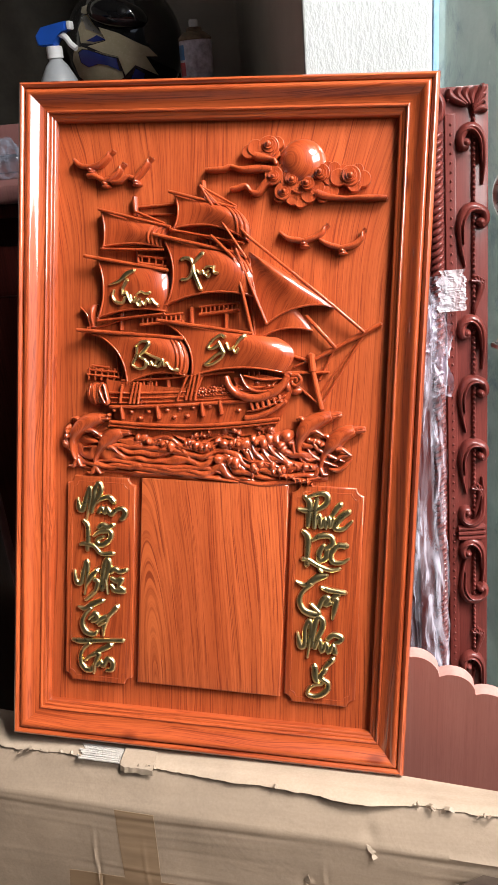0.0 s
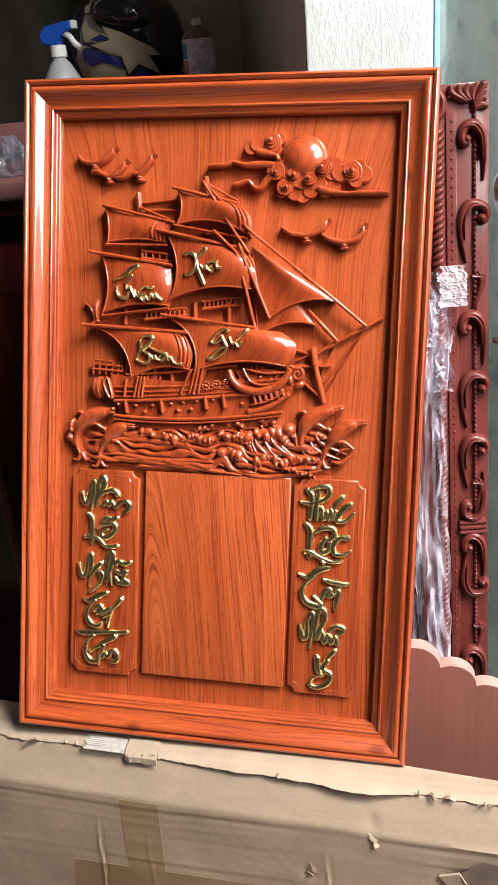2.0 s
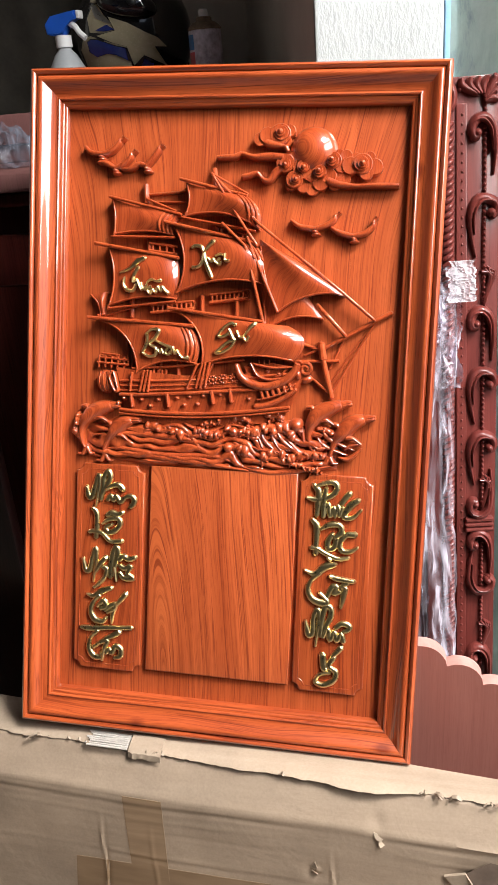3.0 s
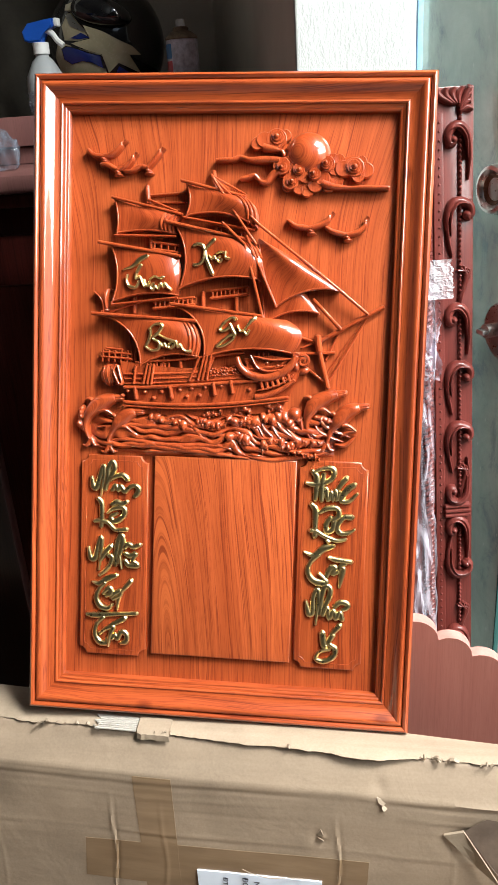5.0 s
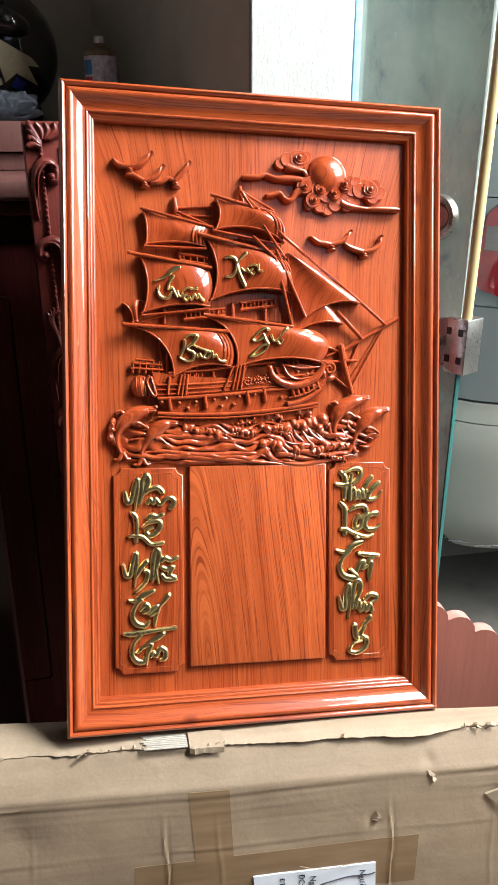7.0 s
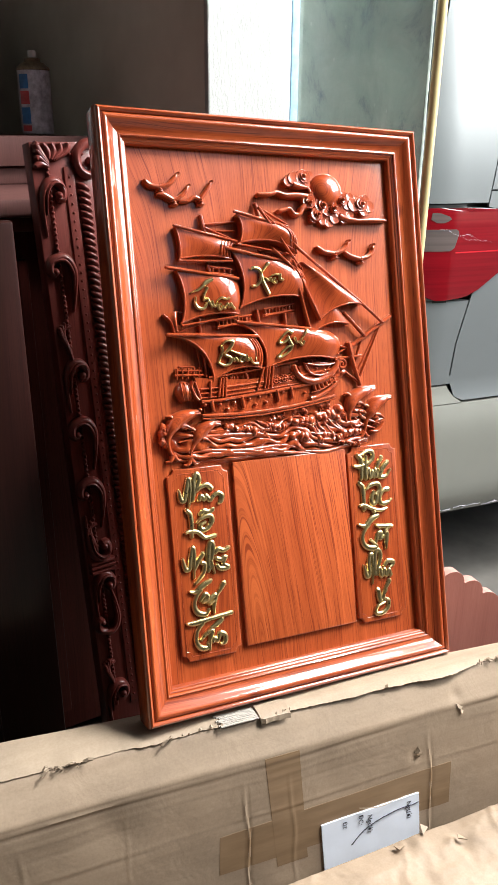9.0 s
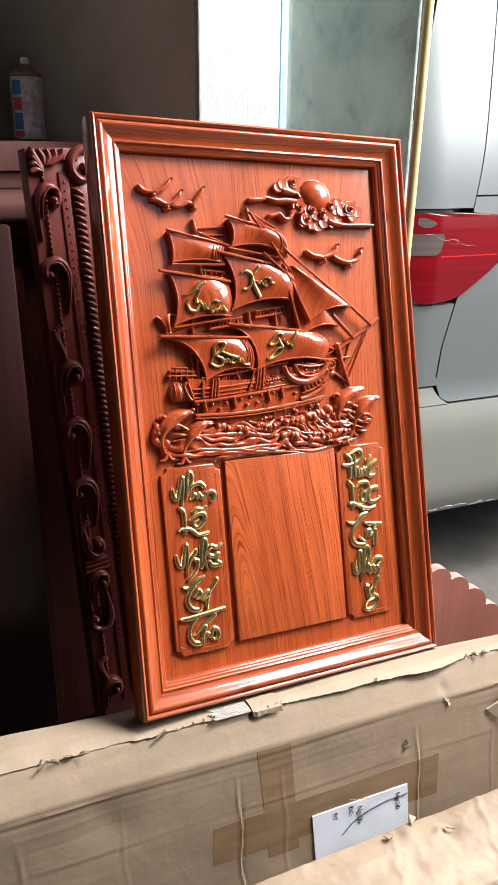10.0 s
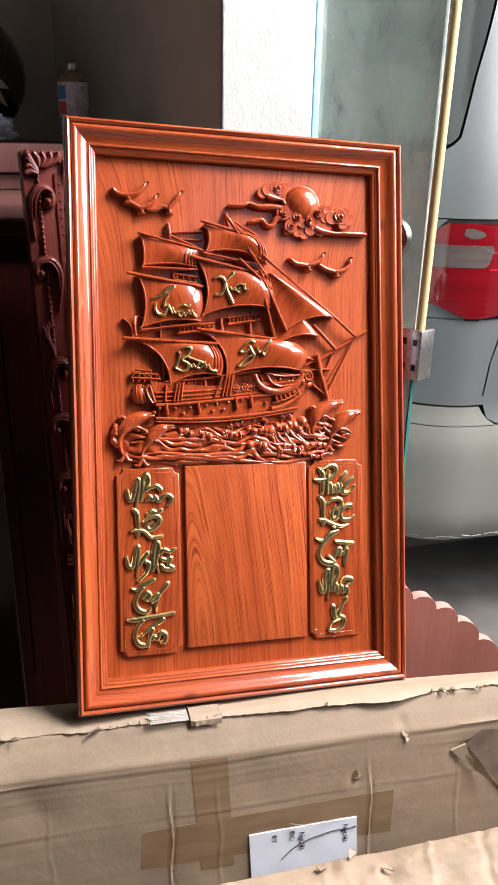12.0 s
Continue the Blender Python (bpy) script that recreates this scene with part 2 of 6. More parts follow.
CAN_RED = plain("red_can_print", (0.5, 0.05, 0.06), 0.4, 0, 0.3, 60)
CAN_BLUE = plain("blue_can_print", (0.03, 0.16, 0.42), 0.4, 0, 0.3, 60)


def tape_material():
    m, n, l, p = mat("brown_packing_tape")
    p.inputs["Base Color"].default_value = (0.33, 0.2, 0.1, 1)
    p.inputs["Roughness"].default_value = 0.25
    v = coords(n, l, (6, 40, 40), False)
    t = nd(n, "ShaderNodeTexNoise", Scale=2.0, Detail=4.0)
    l.new(v, t.inputs["Vector"])
    l.new(ramp(n, l, t.outputs[0], [(0.3, (0.2, 0.13, 0.075)), (0.7, (0.26, 0.172, 0.102))]), p.inputs["Base Color"])
    bump(n, l, p, t.outputs[0], 0.12, 0.003)
    return m


def film_material(name, tint, clear):
    """Thin clear plastic: mostly see-through, glossy folds."""
    m, n, l, p = mat(name)
    p.inputs["Base Color"].default_value = (*tint, 1)
    p.inputs["Roughness"].default_value = 0.12
    t = n.new("ShaderNodeBsdfTransparent")
    x = n.new("ShaderNodeMixShader")
    v = coords(n, l, (30, 30, 5), False)
    a = nd(n, "ShaderNodeTexNoise", Scale=1.5, Detail=5.0, Distortion=1.2)
    l.new(v, a.inputs["Vector"])
    l.new(ramp(n, l, a.outputs[0], [(0.44, (1 - clear,) * 3), (0.60, (1.3 - clear,) * 3), (0.72, (0.8, 0.8, 0.8))]), x.inputs[0])
    l.new(t.outputs[0], x.inputs[1])
    l.new(p.outputs[0], x.inputs[2])
    l.new(x.outputs[0], n["Material Output"].inputs[0])
    bump(n, l, p, a.outputs[0], 0.5, 0.006)
    return m


def glass_material():
    """Dirty greenish door glass: clear pane with a film of dust."""
    m, n, l, p = mat("dusty_green_glass")
    b = nd(n, "ShaderNodeTexNoise", Scale=16.0, Detail=6.0, Roughness=0.7, Distortion=0.5)
    l.new(coords(n, l, (1, 1, 0.6), False), b.inputs["Vector"])
    dust = ramp(n, l, b.outputs[0], [(0.32, (0.26, 0.33, 0.38)), (0.46, (0.52, 0.61, 0.59)), (0.75, (0.68, 0.76, 0.72))])
    vs = nd(n, "ShaderNodeTexVoronoi", Scale=1.0)
    l.new(coords(n, l, (55, 55, 22), False), vs.inputs["Vector"])
    speck = ramp(n, l, vs.outputs["Distance"], [(0.04, (1, 1, 1)), (0.1, (0, 0, 0))])
    specked = mixed(n, l, "MIX", 0.0, dust, (0.85, 0.9, 0.88))
    l.new(maths(n, l, "MULTIPLY", speck, 0.8), specked.node.inputs[0])
    l.new(specked, p.inputs["Base Color"])
    p.inputs["Roughness"].default_value = 0.5
    g = n.new("ShaderNodeBsdfGlossy")
    g.inputs["Roughness"].default_value = 0.03
    t = n.new("ShaderNodeBsdfTransparent")
    t.inputs[0].default_value = (0.74, 0.86, 0.82, 1)
    v = coords(n, l, (1, 1, 0.7), False)
    a = nd(n, "ShaderNodeTexNoise", Scale=9.0, Detail=6.0, Roughness=0.65, Distortion=0.8)
    l.new(v, a.inputs["Vector"])
    dirt = ramp(n, l, a.outputs[0], [(0.3, (0.55, 0.55, 0.55)), (0.7, (0.85, 0.85, 0.85))])
    x1, x2 = n.new("ShaderNodeMixShader"), n.new("ShaderNodeMixShader")
    l.new(dirt, x1.inputs[0])
    l.new(t.outputs[0], x1.inputs[1])
    l.new(p.outputs[0], x1.inputs[2])
    x2.inputs[0].default_value = 0.08
    l.new(x1.outputs[0], x2.inputs[1])
    l.new(g.outputs[0], x2.inputs[2])
    l.new(x2.outputs[0], n["Material Output"].inputs[0])
    return m


def lens_material(name, color, rough=0.08):
    m, n, l, p = mat(name)
    v = coords(n, l, (4, 4, 160), False)
    a = nd(n, "ShaderNodeTexNoise", Scale=1.0, Detail=1.0)
    l.new(v, a.inputs["Vector"])
    l.new(ramp(n, l, a.outputs[0], [(0.3, tuple(c * 0.8 for c in color)), (0.7, color)]), p.inputs["Base Color"])
    p.inputs["Roughness"].default_value = rough
    p.inputs["Coat Weight"].default_value = 1.0
    p.inputs["Coat Roughness"].default_value = 0.03
    return m


TAPE = tape_material()
WRAP = film_material("clear_plastic_wrap", (0.82, 0.77, 0.88), 0.9)
BAG = film_material("clear_plastic_bag", (0.13, 0.145, 0.18), 0.84)
GLASS = glass_material()
GLASS_EDGE = plain("green_glass_edge", (0.03, 0.12, 0.11), 0.15, 0, 0.15, 10, 0)
RED_LENS = lens_material("red_lamp_lens", (0.2, 0.006, 0.011))
RED_LINE = lens_material("bright_red_ridge", (0.62, 0.02, 0.03))
CLEAR_LENS = lens_material("clear_lamp_lens", (0.12, 0.095, 0.09))
DARK_GLASS = plain("dark_tinted_glass", (0.06, 0.068, 0.066), 0.12, 0, 0.1, 5, 0, 0.5)
BOTTLE = plain("milky_plastic", (0.34, 0.36, 0.37), 0.4, 0, 0.1, 20)


# relief of the roughly painted pillar
def rough_pillar():
    n, l = WHITE_WALL.node_tree.nodes, WHITE_WALL.node_tree.links
    p = n["Principled BSDF"]
    a = nd(n, "ShaderNodeTexNoise", Scale=1.0, Detail=4.0, Roughness=0.6, Distortion=0.15)
    l.new(coords(n, l, (120, 120, 62), False), a.inputs["Vector"])
    bump(n, l, p, a.outputs[0], 0.5, 0.006)


rough_pillar()


# ---- mesh helpers ----
def part(name, bm, material, parent=None, label="", smooth=True, m=None):
    """Links a bmesh as one mesh object under a thing or under a part."""
    bmesh.ops.recalc_face_normals(bm, faces=bm.faces)
    me = bpy.data.meshes.new(name)
    bm.to_mesh(me)
    bm.free()
    me.materials.append(material)
    if smooth:
        me.shade_smooth()
        me.set_sharp_from_angle(angle=radians(38))
    ob = new(name, me)
    ob.parent = parent
    if m is not None:
        ob.matrix_local = m
    if label:
        ob["label"] = label
    return ob


def thing(name, m, label, category, group="", kind=""):
    ob = new(name)
    ob.empty_display_size = 0.05
    ob.matrix_world = m
    return tagged(ob, label, category, group, kind)


def smoothed(pts, steps=6):
    """Catmull-Rom curve through the points (any dimension)."""
    p = [Vector(q) for q in pts]
    p = [p[0] * 2 - p[1]] + p + [p[-1] * 2 - p[-2]]
    out = []
    for i in range(1, len(p) - 2):
        a, b, c, d = p[i - 1:i + 3]
        for k in range(steps):
            t = k / steps
            out.append(0.5 * (2 * b + (c - a) * t + (2 * a - 5 * b + 4 * c - d) * t * t + (3 * b - a - 3 * c + d) * t ** 3))
    out.append(p[-2].copy())
    return out


def box(bm, x0, x1, y0, y1, z0, z1, bevel=0.0, segments=2):
    r = bmesh.ops.create_cube(bm, size=1.0)
    for v in r["verts"]:
        v.co = ((x0 + x1) / 2 + v.co.x * (x1 - x0), (y0 + y1) / 2 + v.co.y * (y1 - y0), (z0 + z1) / 2 + v.co.z * (z1 - z0))
    if bevel:
        edges = list({e for v in r["verts"] for e in v.link_edges})
        bmesh.ops.bevel(bm, geom=edges, offset=bevel, segments=segments, profile=0.5, affect="EDGES")
    return bm


def rings_mesh(bm, rings, closed=True, cap=True):
    """Quads between rings of points; the rings are closed loops or open strips."""
    vs = [[bm.verts.new(p) for p in r] for r in rings]
    n = len(rings[0])
    for a, b in zip(vs, vs[1:]):
        for i in range(n if closed else n - 1):
            j = (i + 1) % n
            bm.faces.new((a[i], a[j], b[j], b[i]))
    if cap and closed:
        bm.faces.new(vs[0][::-1])
        bm.faces.new(vs[-1])
    return vs


def lathe(bm, profile, segments=24, centre=(0, 0, 0)):
    """Turned about z: profile of (radius, z)."""
    rings = []
    for r, z in profile:
        rings.append([(centre[0] + max(r, 1e-4) * math.cos(2 * math.pi * i / segments), centre[1] + max(r, 1e-4) * math.sin(2 * math.pi * i / segments), centre[2] + z) for i in range(segments)])
    rings_mesh(bm, rings)
    return bm


def tube(bm, pts, radius, segments=8, steps=5, taper=None):
    """A round rod along a smooth curve."""
    path = smoothed(pts, steps)
    rings = []
    up = Vector((0, 0, 1))
    for i, p in enumerate(path):
        d = (path[min(i + 1, len(path) - 1)] - path[max(i - 1, 0)]).normalized()
        a = d.cross(up)
        if a.length < 0.1:
            a = d.cross(Vector((0, 1, 0)))
        a.normalize()
        b = d.cross(a)
        k = i / (len(path) - 1)
        r = radius * (taper(k) if taper else 1)
        rings.append([p + (a * math.cos(t) + b * math.sin(t)) * r for t in (2 * math.pi * j / segments for j in range(segments))])
    rings_mesh(bm, rings)
    return bm


# relief work: plan coordinates in mm on the face of a board, w in mm above it
def at(u, v, w):
    return Vector((u / 1000, -w / 1000, v / 1000))


def stroke(bm, pts, radius, w0, height, taper=None, segments=8, steps=5, surface=None, flat=1.0):
    """A half-round moulded stroke that lies on a board."""
    path = smoothed(pts, steps)
    rings = []
    n = len(path)
    for i, p in enumerate(path):
        d = path[min(i + 1, n - 1)] - path[max(i - 1, 0)]
        d.normalize()
        q = Vector((-d.y, d.x))
        k = i / (n - 1)
        r = radius * (taper(k) if taper else min(1.0, 0.55 + 3 * min(k, 1 - k)))
        wk = surface(p.x, p.y) if surface else w0(k) if callable(w0) else w0
        ring = []
        for j in range(segments + 1):
            a = math.pi * (j / segments - 0.5)
            o = p + q * r * math.sin(a)
            ring.append(at(o.x, o.y, wk + height * min(1, r / radius + 0.2) * max(0.0, math.cos(a)) ** flat))
        ring.append(at(*(p + q * r), wk - 2.0))
        ring.insert(0, at(*(p - q * r), wk - 2.0))
        if i == 0 or i == n - 1:
            e = [at((p - d * r * 0.8).x if i == 0 else (p + d * r * 0.8).x, (p - d * r * 0.8).y if i == 0 else (p + d * r * 0.8).y, wk - 1.0)] * len(ring)
            e = [Vector(x) + (Vector(y) - Vector(x)) * 0.25 for x, y in zip(e, ring)]
            rings.extend([e, ring] if i == 0 else [ring, e])
        else:
            rings.append(ring)
    rings_mesh(bm, rings)


def rod(bm, a, b, radius, wa, wb, height=None):
    """A straight half-round spar from a to b."""
    mid = [((a[0] * (3 - i) + b[0] * i) / 3, (a[1] * (3 - i) + b[1] * i) / 3) for i in range(4)]
    stroke(bm, mid, radius, lambda k: wa + (wb - wa) * k, height or radius * 1.4, lambda k: 1.0, 5, 2)


def lobe(bm, u, v, ru, rv, w0, height, turn=0.0, segments=14, rings=5):
    """A rounded boss."""
    c, s = math.cos(turn), math.sin(turn)
    rr = []
    for k in range(rings + 1):
        a = math.pi / 2 * k / rings
        x, h = math.cos(a), math.sin(a)
        x = max(x, 0.02)
        rr.append([at(u + c * ru * x * math.cos(t) - s * rv * x * math.sin(t), v + s * ru * x * math.cos(t) + c * rv * x * math.sin(t), w0 + height * h) for t in (2 * math.pi * j / segments for j in range(segments))])
    base = [Vector((p.x, p.y + 0.003, p.z)) for p in rr[0]]
    rings_mesh(bm, [base] + rr)


def disc(bm, u, v, r, w0, height, segments=22):
    """A flat-topped boss with a rounded rim."""
    rr = []
    for q, h in ((1.0, 0.0), (1.0, 0.8), (0.97, 0.92), (0.91, 0.99), (0.7, 0.97), (0.02, 0.93)):
        rr.append([at(u + r * q * math.cos(t), v + r * q * math.sin(t), w0 + height * h) for t in (2 * math.pi * j / segments for j in range(segments))])
    rings_mesh(bm, rr)


def slab(bm, outline, w0, w1, edge=2.0):
    """A flat raised piece with a rounded rim; outline of (u, v) in mm."""
    n = len(outline)
    pts = [Vector(p) for p in outline]
    area = sum(pts[i].x * pts[(i + 1) % n].y - pts[(i + 1) % n].x * pts[i].y for i in range(n))
    sgn = 1 if area > 0 else -1

    def inset(d):
        out = []
        for i in range(n):
            a, b = (pts[i] - pts[i - 1]).normalized(), (pts[(i + 1) % n] - pts[i]).normalized()
            na, nb = Vector((-a.y, a.x)) * sgn, Vector((-b.y, b.x)) * sgn
            m = na + nb
            m = m / max(0.35, m.length_squared / 2)
            out.append(pts[i] + m * d)
        return out
    rings = [[at(p.x, p.y, w0) for p in pts], [at(p.x, p.y, w1 - edge) for p in pts]]
    for k in (0.3, 0.65, 1.0):
        a = math.pi / 2 * k
        rings.append([at(p.x, p.y, w1 - edge + edge * math.sin(a)) for p in inset(edge * (1 - math.cos(a)))])
    rings_mesh(bm, rings)


def spiral(bm, u, v, r, w0, thick, turns=1.3, start=0.0, hand=1):
    pts = []
    for i in range(12):
        k = i / 11
        a = start + hand * turns * 2 * math.pi * k
        rr = r * (1 - 0.8 * k)
        pts.append((u + rr * math.cos(a), v + rr * math.sin(a)))
    stroke(bm, pts, thick, w0, thick * 1.2, lambda k: 1.0 - 0.3 * k, 5, 2)


def arc(a, b, sag, k):
    """A point at k along the bowed edge from a to b."""
    d = b - a
    n = Vector((-d.y, d.x)).normalized()
    return a + d * k + n * sag * 4 * k * (1 - k)


def canvas(bm, tl, tr, br, bl, bows, w_edge, belly, lean=0.0, nu=18, nv=12):
    """A billowing sail carved in relief; bows: sag of top, right, bottom and left edge in mm."""
    tl, tr, br, bl = (Vector(p) for p in (tl, tr, br, bl))
    rows = []
    for j in range(nv + 1):
        t = j / nv
        row = []
        for i in range(nu + 1):
            s = i / nu
            top, bot = arc(tl, tr, bows[0], s), arc(bl, br, bows[2], s)
            lef, rig = arc(tl, bl, bows[3], t), arc(tr, br, bows[1], t)
            p = top * (1 - t) + bot * t + lef * (1 - s) + rig * s - (tl * (1 - s) * (1 - t) + tr * s * (1 - t) + bl * (1 - s) * t + br * s * t)
            h = 1.35 * (math.sin(math.pi * s ** 2.1) ** 0.8 * 0.85 + 0.15 * (1 - s)) * (0.3 + 0.7 * math.sin(math.pi * min(1, 0.1 + t * 0.82)))
            fold = 0.35 * math.sin(s * 9 + t * 3) * math.sin(math.pi * s)
            row.append(at(p.x, p.y, w_edge + belly * h + fold + lean * s))
        rows.append(row)
    vs = rings_mesh(bm, rows, closed=False, cap=False)
    rim = vs[0] + [r[-1] for r in vs[1:]] + vs[-1][-2::-1] + [r[0] for r in vs[-2:0:-1]]
    low = []
    c = sum((v.co for v in rim), Vector()) / len(rim)
    for v in rim:
        q = v.co + (c - v.co) * 0.015
        low.append(bm.verts.new((q.x, max(v.co.y + 0.016, -0.0008), q.z)))
    for i in range(len(rim)):
        j = (i + 1) % len(rim)
        bm.faces.new((rim[i], rim[j], low[j], low[i]))


def B():
    return bmesh.new()


# ---- large structure ----
def wall_block(name, x0, x1, y0, y1, z0, z1, material, label, m=None, bevel=0.0):
    ob = part(name, box(B(), x0, x1, y0, y1, z0, z1, bevel), material, None, "", False)
    if m is not None:
        ob.matrix_world = m
    return tagged(ob, label, "wall" if "wall" in name else name.split("_")[0], "", "structure")


tagged(part("floor", box(B(), -30, 30, -30, 40, -0.2, 0.0), CONCRETE, None, "", False), "dark stained concrete floor of the workshop", "floor", "", "structure")
# unseen ceiling, added to screen off sky light; low grey limits its bounce
tagged(part("ceiling", box(B(), -3.2, 0.5, -3.0, 2.4, 3.0, 3.15), CEILING, None, "", False), "unseen grey ceiling added to screen the sky, toned dark against bounce light", "ceiling", "", "structure")

DOORWAY = pose(-0.1344, 1.3345, 0, 0, 0, 16.1)
wall_block("wall_pillar", 0.0, 0.2, 0.0, 0.012, 0.0, 3.0, WHITE_WALL, "white pillar with thick rough paint beside the glass door", DOORWAY, 0.003)
wall_block("wall_north", -3.0, 0.02, 0.9, 1.05, 0.0, 3.0, GREY_WALL, "grey painted plaster wall in shade", DOORWAY)
wall_block("wall_return", 0.001, 0.14, 0.0125, 0.96, 0.0, 3.0, GREY_WALL, "grey return of the wall behind the pillar", DOORWAY)
# unseen walls, added to close the room; the dark tone holds back bounce
wall_block("wall_west", -3.2, -3.0, -3.0, 2.6, 0.0, 3.0, UNSEEN_WALL, "unseen side wall added to close the room, toned dark against bounce light")
wall_block("wall_south", -3.0, 1.3, -3.2, -3.0, 0.0, 3.0, UNSEEN_WALL, "unseen rear wall added to close the room, toned dark against bounce light")

# unseen wall, added as a screen so less sky light fills the room
wall_block("wall_east", 1.3, 1.45, -3.0, -0.6, 0.0, 3.0, UNSEEN_WALL, "unseen wall added to keep sky light out beside the open side")

# light blue door post
post = B()
box(post, 0.201, 0.2225, 0.0, 0.06, 0.0, 3.0, 0.002)
ob = part("trim_door_post", post, BLUE_PAINT, None, "", True)
ob.matrix_world = DOORWAY
tagged(ob, "chipped light blue painted door post", "door frame", "", "structure")

# frameless glass door, standing open
GD = Matrix.Translation((0.2, 1.13, 0)) @ pose(0, 0, 0, 0, 0, 117.5)
door = thing("door_1", GD, "frameless dusty glass door standing open beside the pillar", "door", "", "structure")
pane = part("pane", box(B(), 0.0135, 0.28, -0.005, 0.005, 0.02, 2.25), GLASS, door, "dusty greenish glass", False)
pane.visible_shadow = False
part("glass_edge", box(B(), 0.0095, 0.013, -0.005, 0.005, 0.02, 0.82, 0.001), GLASS_EDGE, door, "polished green glass edge")


def door_lock():
    lock = part("lock_case", box(B(), -0.014, 0.028, -0.021, 0.021, 0.812, 0.907, 0.002), CHROME, door, "brushed steel patch lock on the glass edge")
    bm = B()
    rings = []
    for y, r in ((-0.0125, 0.041), (-0.0155, 0.045), (0.0155, 0.045), (0.0125, 0.041)):
        rings.append([(0.028 + r * math.cos(a), y, 0.86 + r * math.sin(a)) for a in (math.pi * (i / 16 - 0.5) for i in range(17))])
    rings_mesh(bm, rings)
    part("rounded_plate", bm, CHROME, lock)
    bm = B()
    tube(bm, [(0.045, 0.014, 0.86), (0.045, 0.03, 0.86), (0.045, 0.036, 0.86)], 0.011, 12)
    part("thumb_knob", bm, CHROME, lock)
    part("thumb_turn", box(B(), 0.036, 0.054, 0.036, 0.046, 0.856, 0.864, 0.002), CHROME, lock)
    for z in (0.836, 0.884):
        for x in (-0.006, 0.018):
            part("bolt_slot", box(B(), x, x + 0.009, 0.0205, 0.0225, z - 0.006, z + 0.006), BLACK, lock)
    for z in (0.829, 0.891, 0.86):
        bm = B()
        lathe(bm, [(0.0001, 0.0), (0.003, 0.0), (0.0028, 0.0012), (0.0001, 0.0014)], 8)
        part("screw", bm, CHROME, lock, "", True, pose(0.008, 0.021, z, -90))
    part("seal_bar", tube(B(), [(0.0, 0.007, 0.905), (-0.001, 0.001, 1.3), (-0.002, -0.006, 1.8), (-0.003, -0.012, 2.25)], 0.0085, 14, 2), YELLOW, door, "pale yellow plastic bar along the glass edge")
    ring = B()
    lathe(ring, [(0.022, 0.003), (0.023, 0.008), (0.029, 0.014), (0.034, 0.012), (0.036, 0.004), (0.036, 0.0), (0.02, 0.0)], 32)
    part("handle_ring", ring, CHROME, door, "round chrome finger pull", True, pose(0.075, 0.005, 1.065, -90))
    cup = B()
    lathe(cup, [(0.0001, 0.002), (0.015, 0.002), (0.023, 0.007), (0.023, 0.001), (0.0001, 0.001)], 32)
    part("handle_cup", cup, RUST, door, "dark brown hollow of the finger pull", True, pose(0.075, 0.005, 1.065, -90))


door_lock()

# yard wall outside, seen through the doorway
wall_block("wall_yard", -6, 9, 7.0, 7.2, 0, 2.6, GREY_WALL, "plain wall across the yard outside")


# ---- the car outside the doorway ----
CAR_Y, CAR_X, CORNER = 1.40, 0.31, 0.2


def car_skin(s, z, off=0.0):
    """A point of the car's skin: s metres along the rear from the left corner's end, negative round the corner and along the side."""
    o = off
    if z < 0.63:
        o += 0.022 * min(1, (0.63 - z) / 0.09) - 0.05 * max(0, (0.36 - z) / 0.1) ** 2
    if z > 1.28:
        o -= (z - 1.2) * 0.22
    elif z > 1.12:
        o -= 0.22 * (z - 1.12) ** 2 / 0.32
    if z < 1.28:
        o += 0.014 * math.sin(math.pi * max(0, min(1, (z - 0.63) / 0.65))) ** 2
    q = math.pi / 2 * CORNER
    x0, y0 = CAR_X + CORNER, CAR_Y + CORNER
    if s >= 0:
        return Vector((x0 + s, CAR_Y - o + 0.06 * (s - 0.7) ** 2 - 0.0294, z))
    if s > -q:
        a = -s / CORNER
        return Vector((x0 - (CORNER + o) * math.sin(a), y0 - (CORNER + o) * math.cos(a), z))
    return Vector((CAR_X - o, y0 - s - q, z))


def skin_panel(name, zs, left, right, material, parent, label="", off=0.0, n=16, depth=0.012):
    """A pressed panel: for each height the stretch of the skin that it covers, with turned-in edges."""
    bm = B()
    rows = [[car_skin(left(z) + (right(z) - left(z)) * i / n, z, off) for i in range(n + 1)] for z in zs]
    vs = rings_mesh(bm, rows, False, False)
    rim = [(v, 0) for v in vs[0]] + [(r[-1], 0) for r in vs[1:]] + [(v, 0) for v in vs[-1][-2::-1]] + [(r[0], 0) for r in vs[-2:0:-1]]
    c = Vector((1.2, 3.0, 0.9))
    low = [bm.verts.new(v.co + (c - v.co).normalized() * depth) for v, _ in rim]
    for i in range(len(rim)):
        j = (i + 1) % len(rim)
        bm.faces.new((rim[i][0], rim[j][0], low[j], low[i]))
    return part(name, bm, material, parent, label)


def table(pairs):
    """Linear interpolation in a short table of (z, value)."""
    def f(z):
        for (a, p), (b, q) in zip(pairs, pairs[1:]):
            if z <= b:
                return p + (q - p) * max(0, (z - a)) / (b - a)
        return pairs[-1][1]
    return f


def span(a, b, n):
    return [a + (b - a) * i / n for i in range(n + 1)]


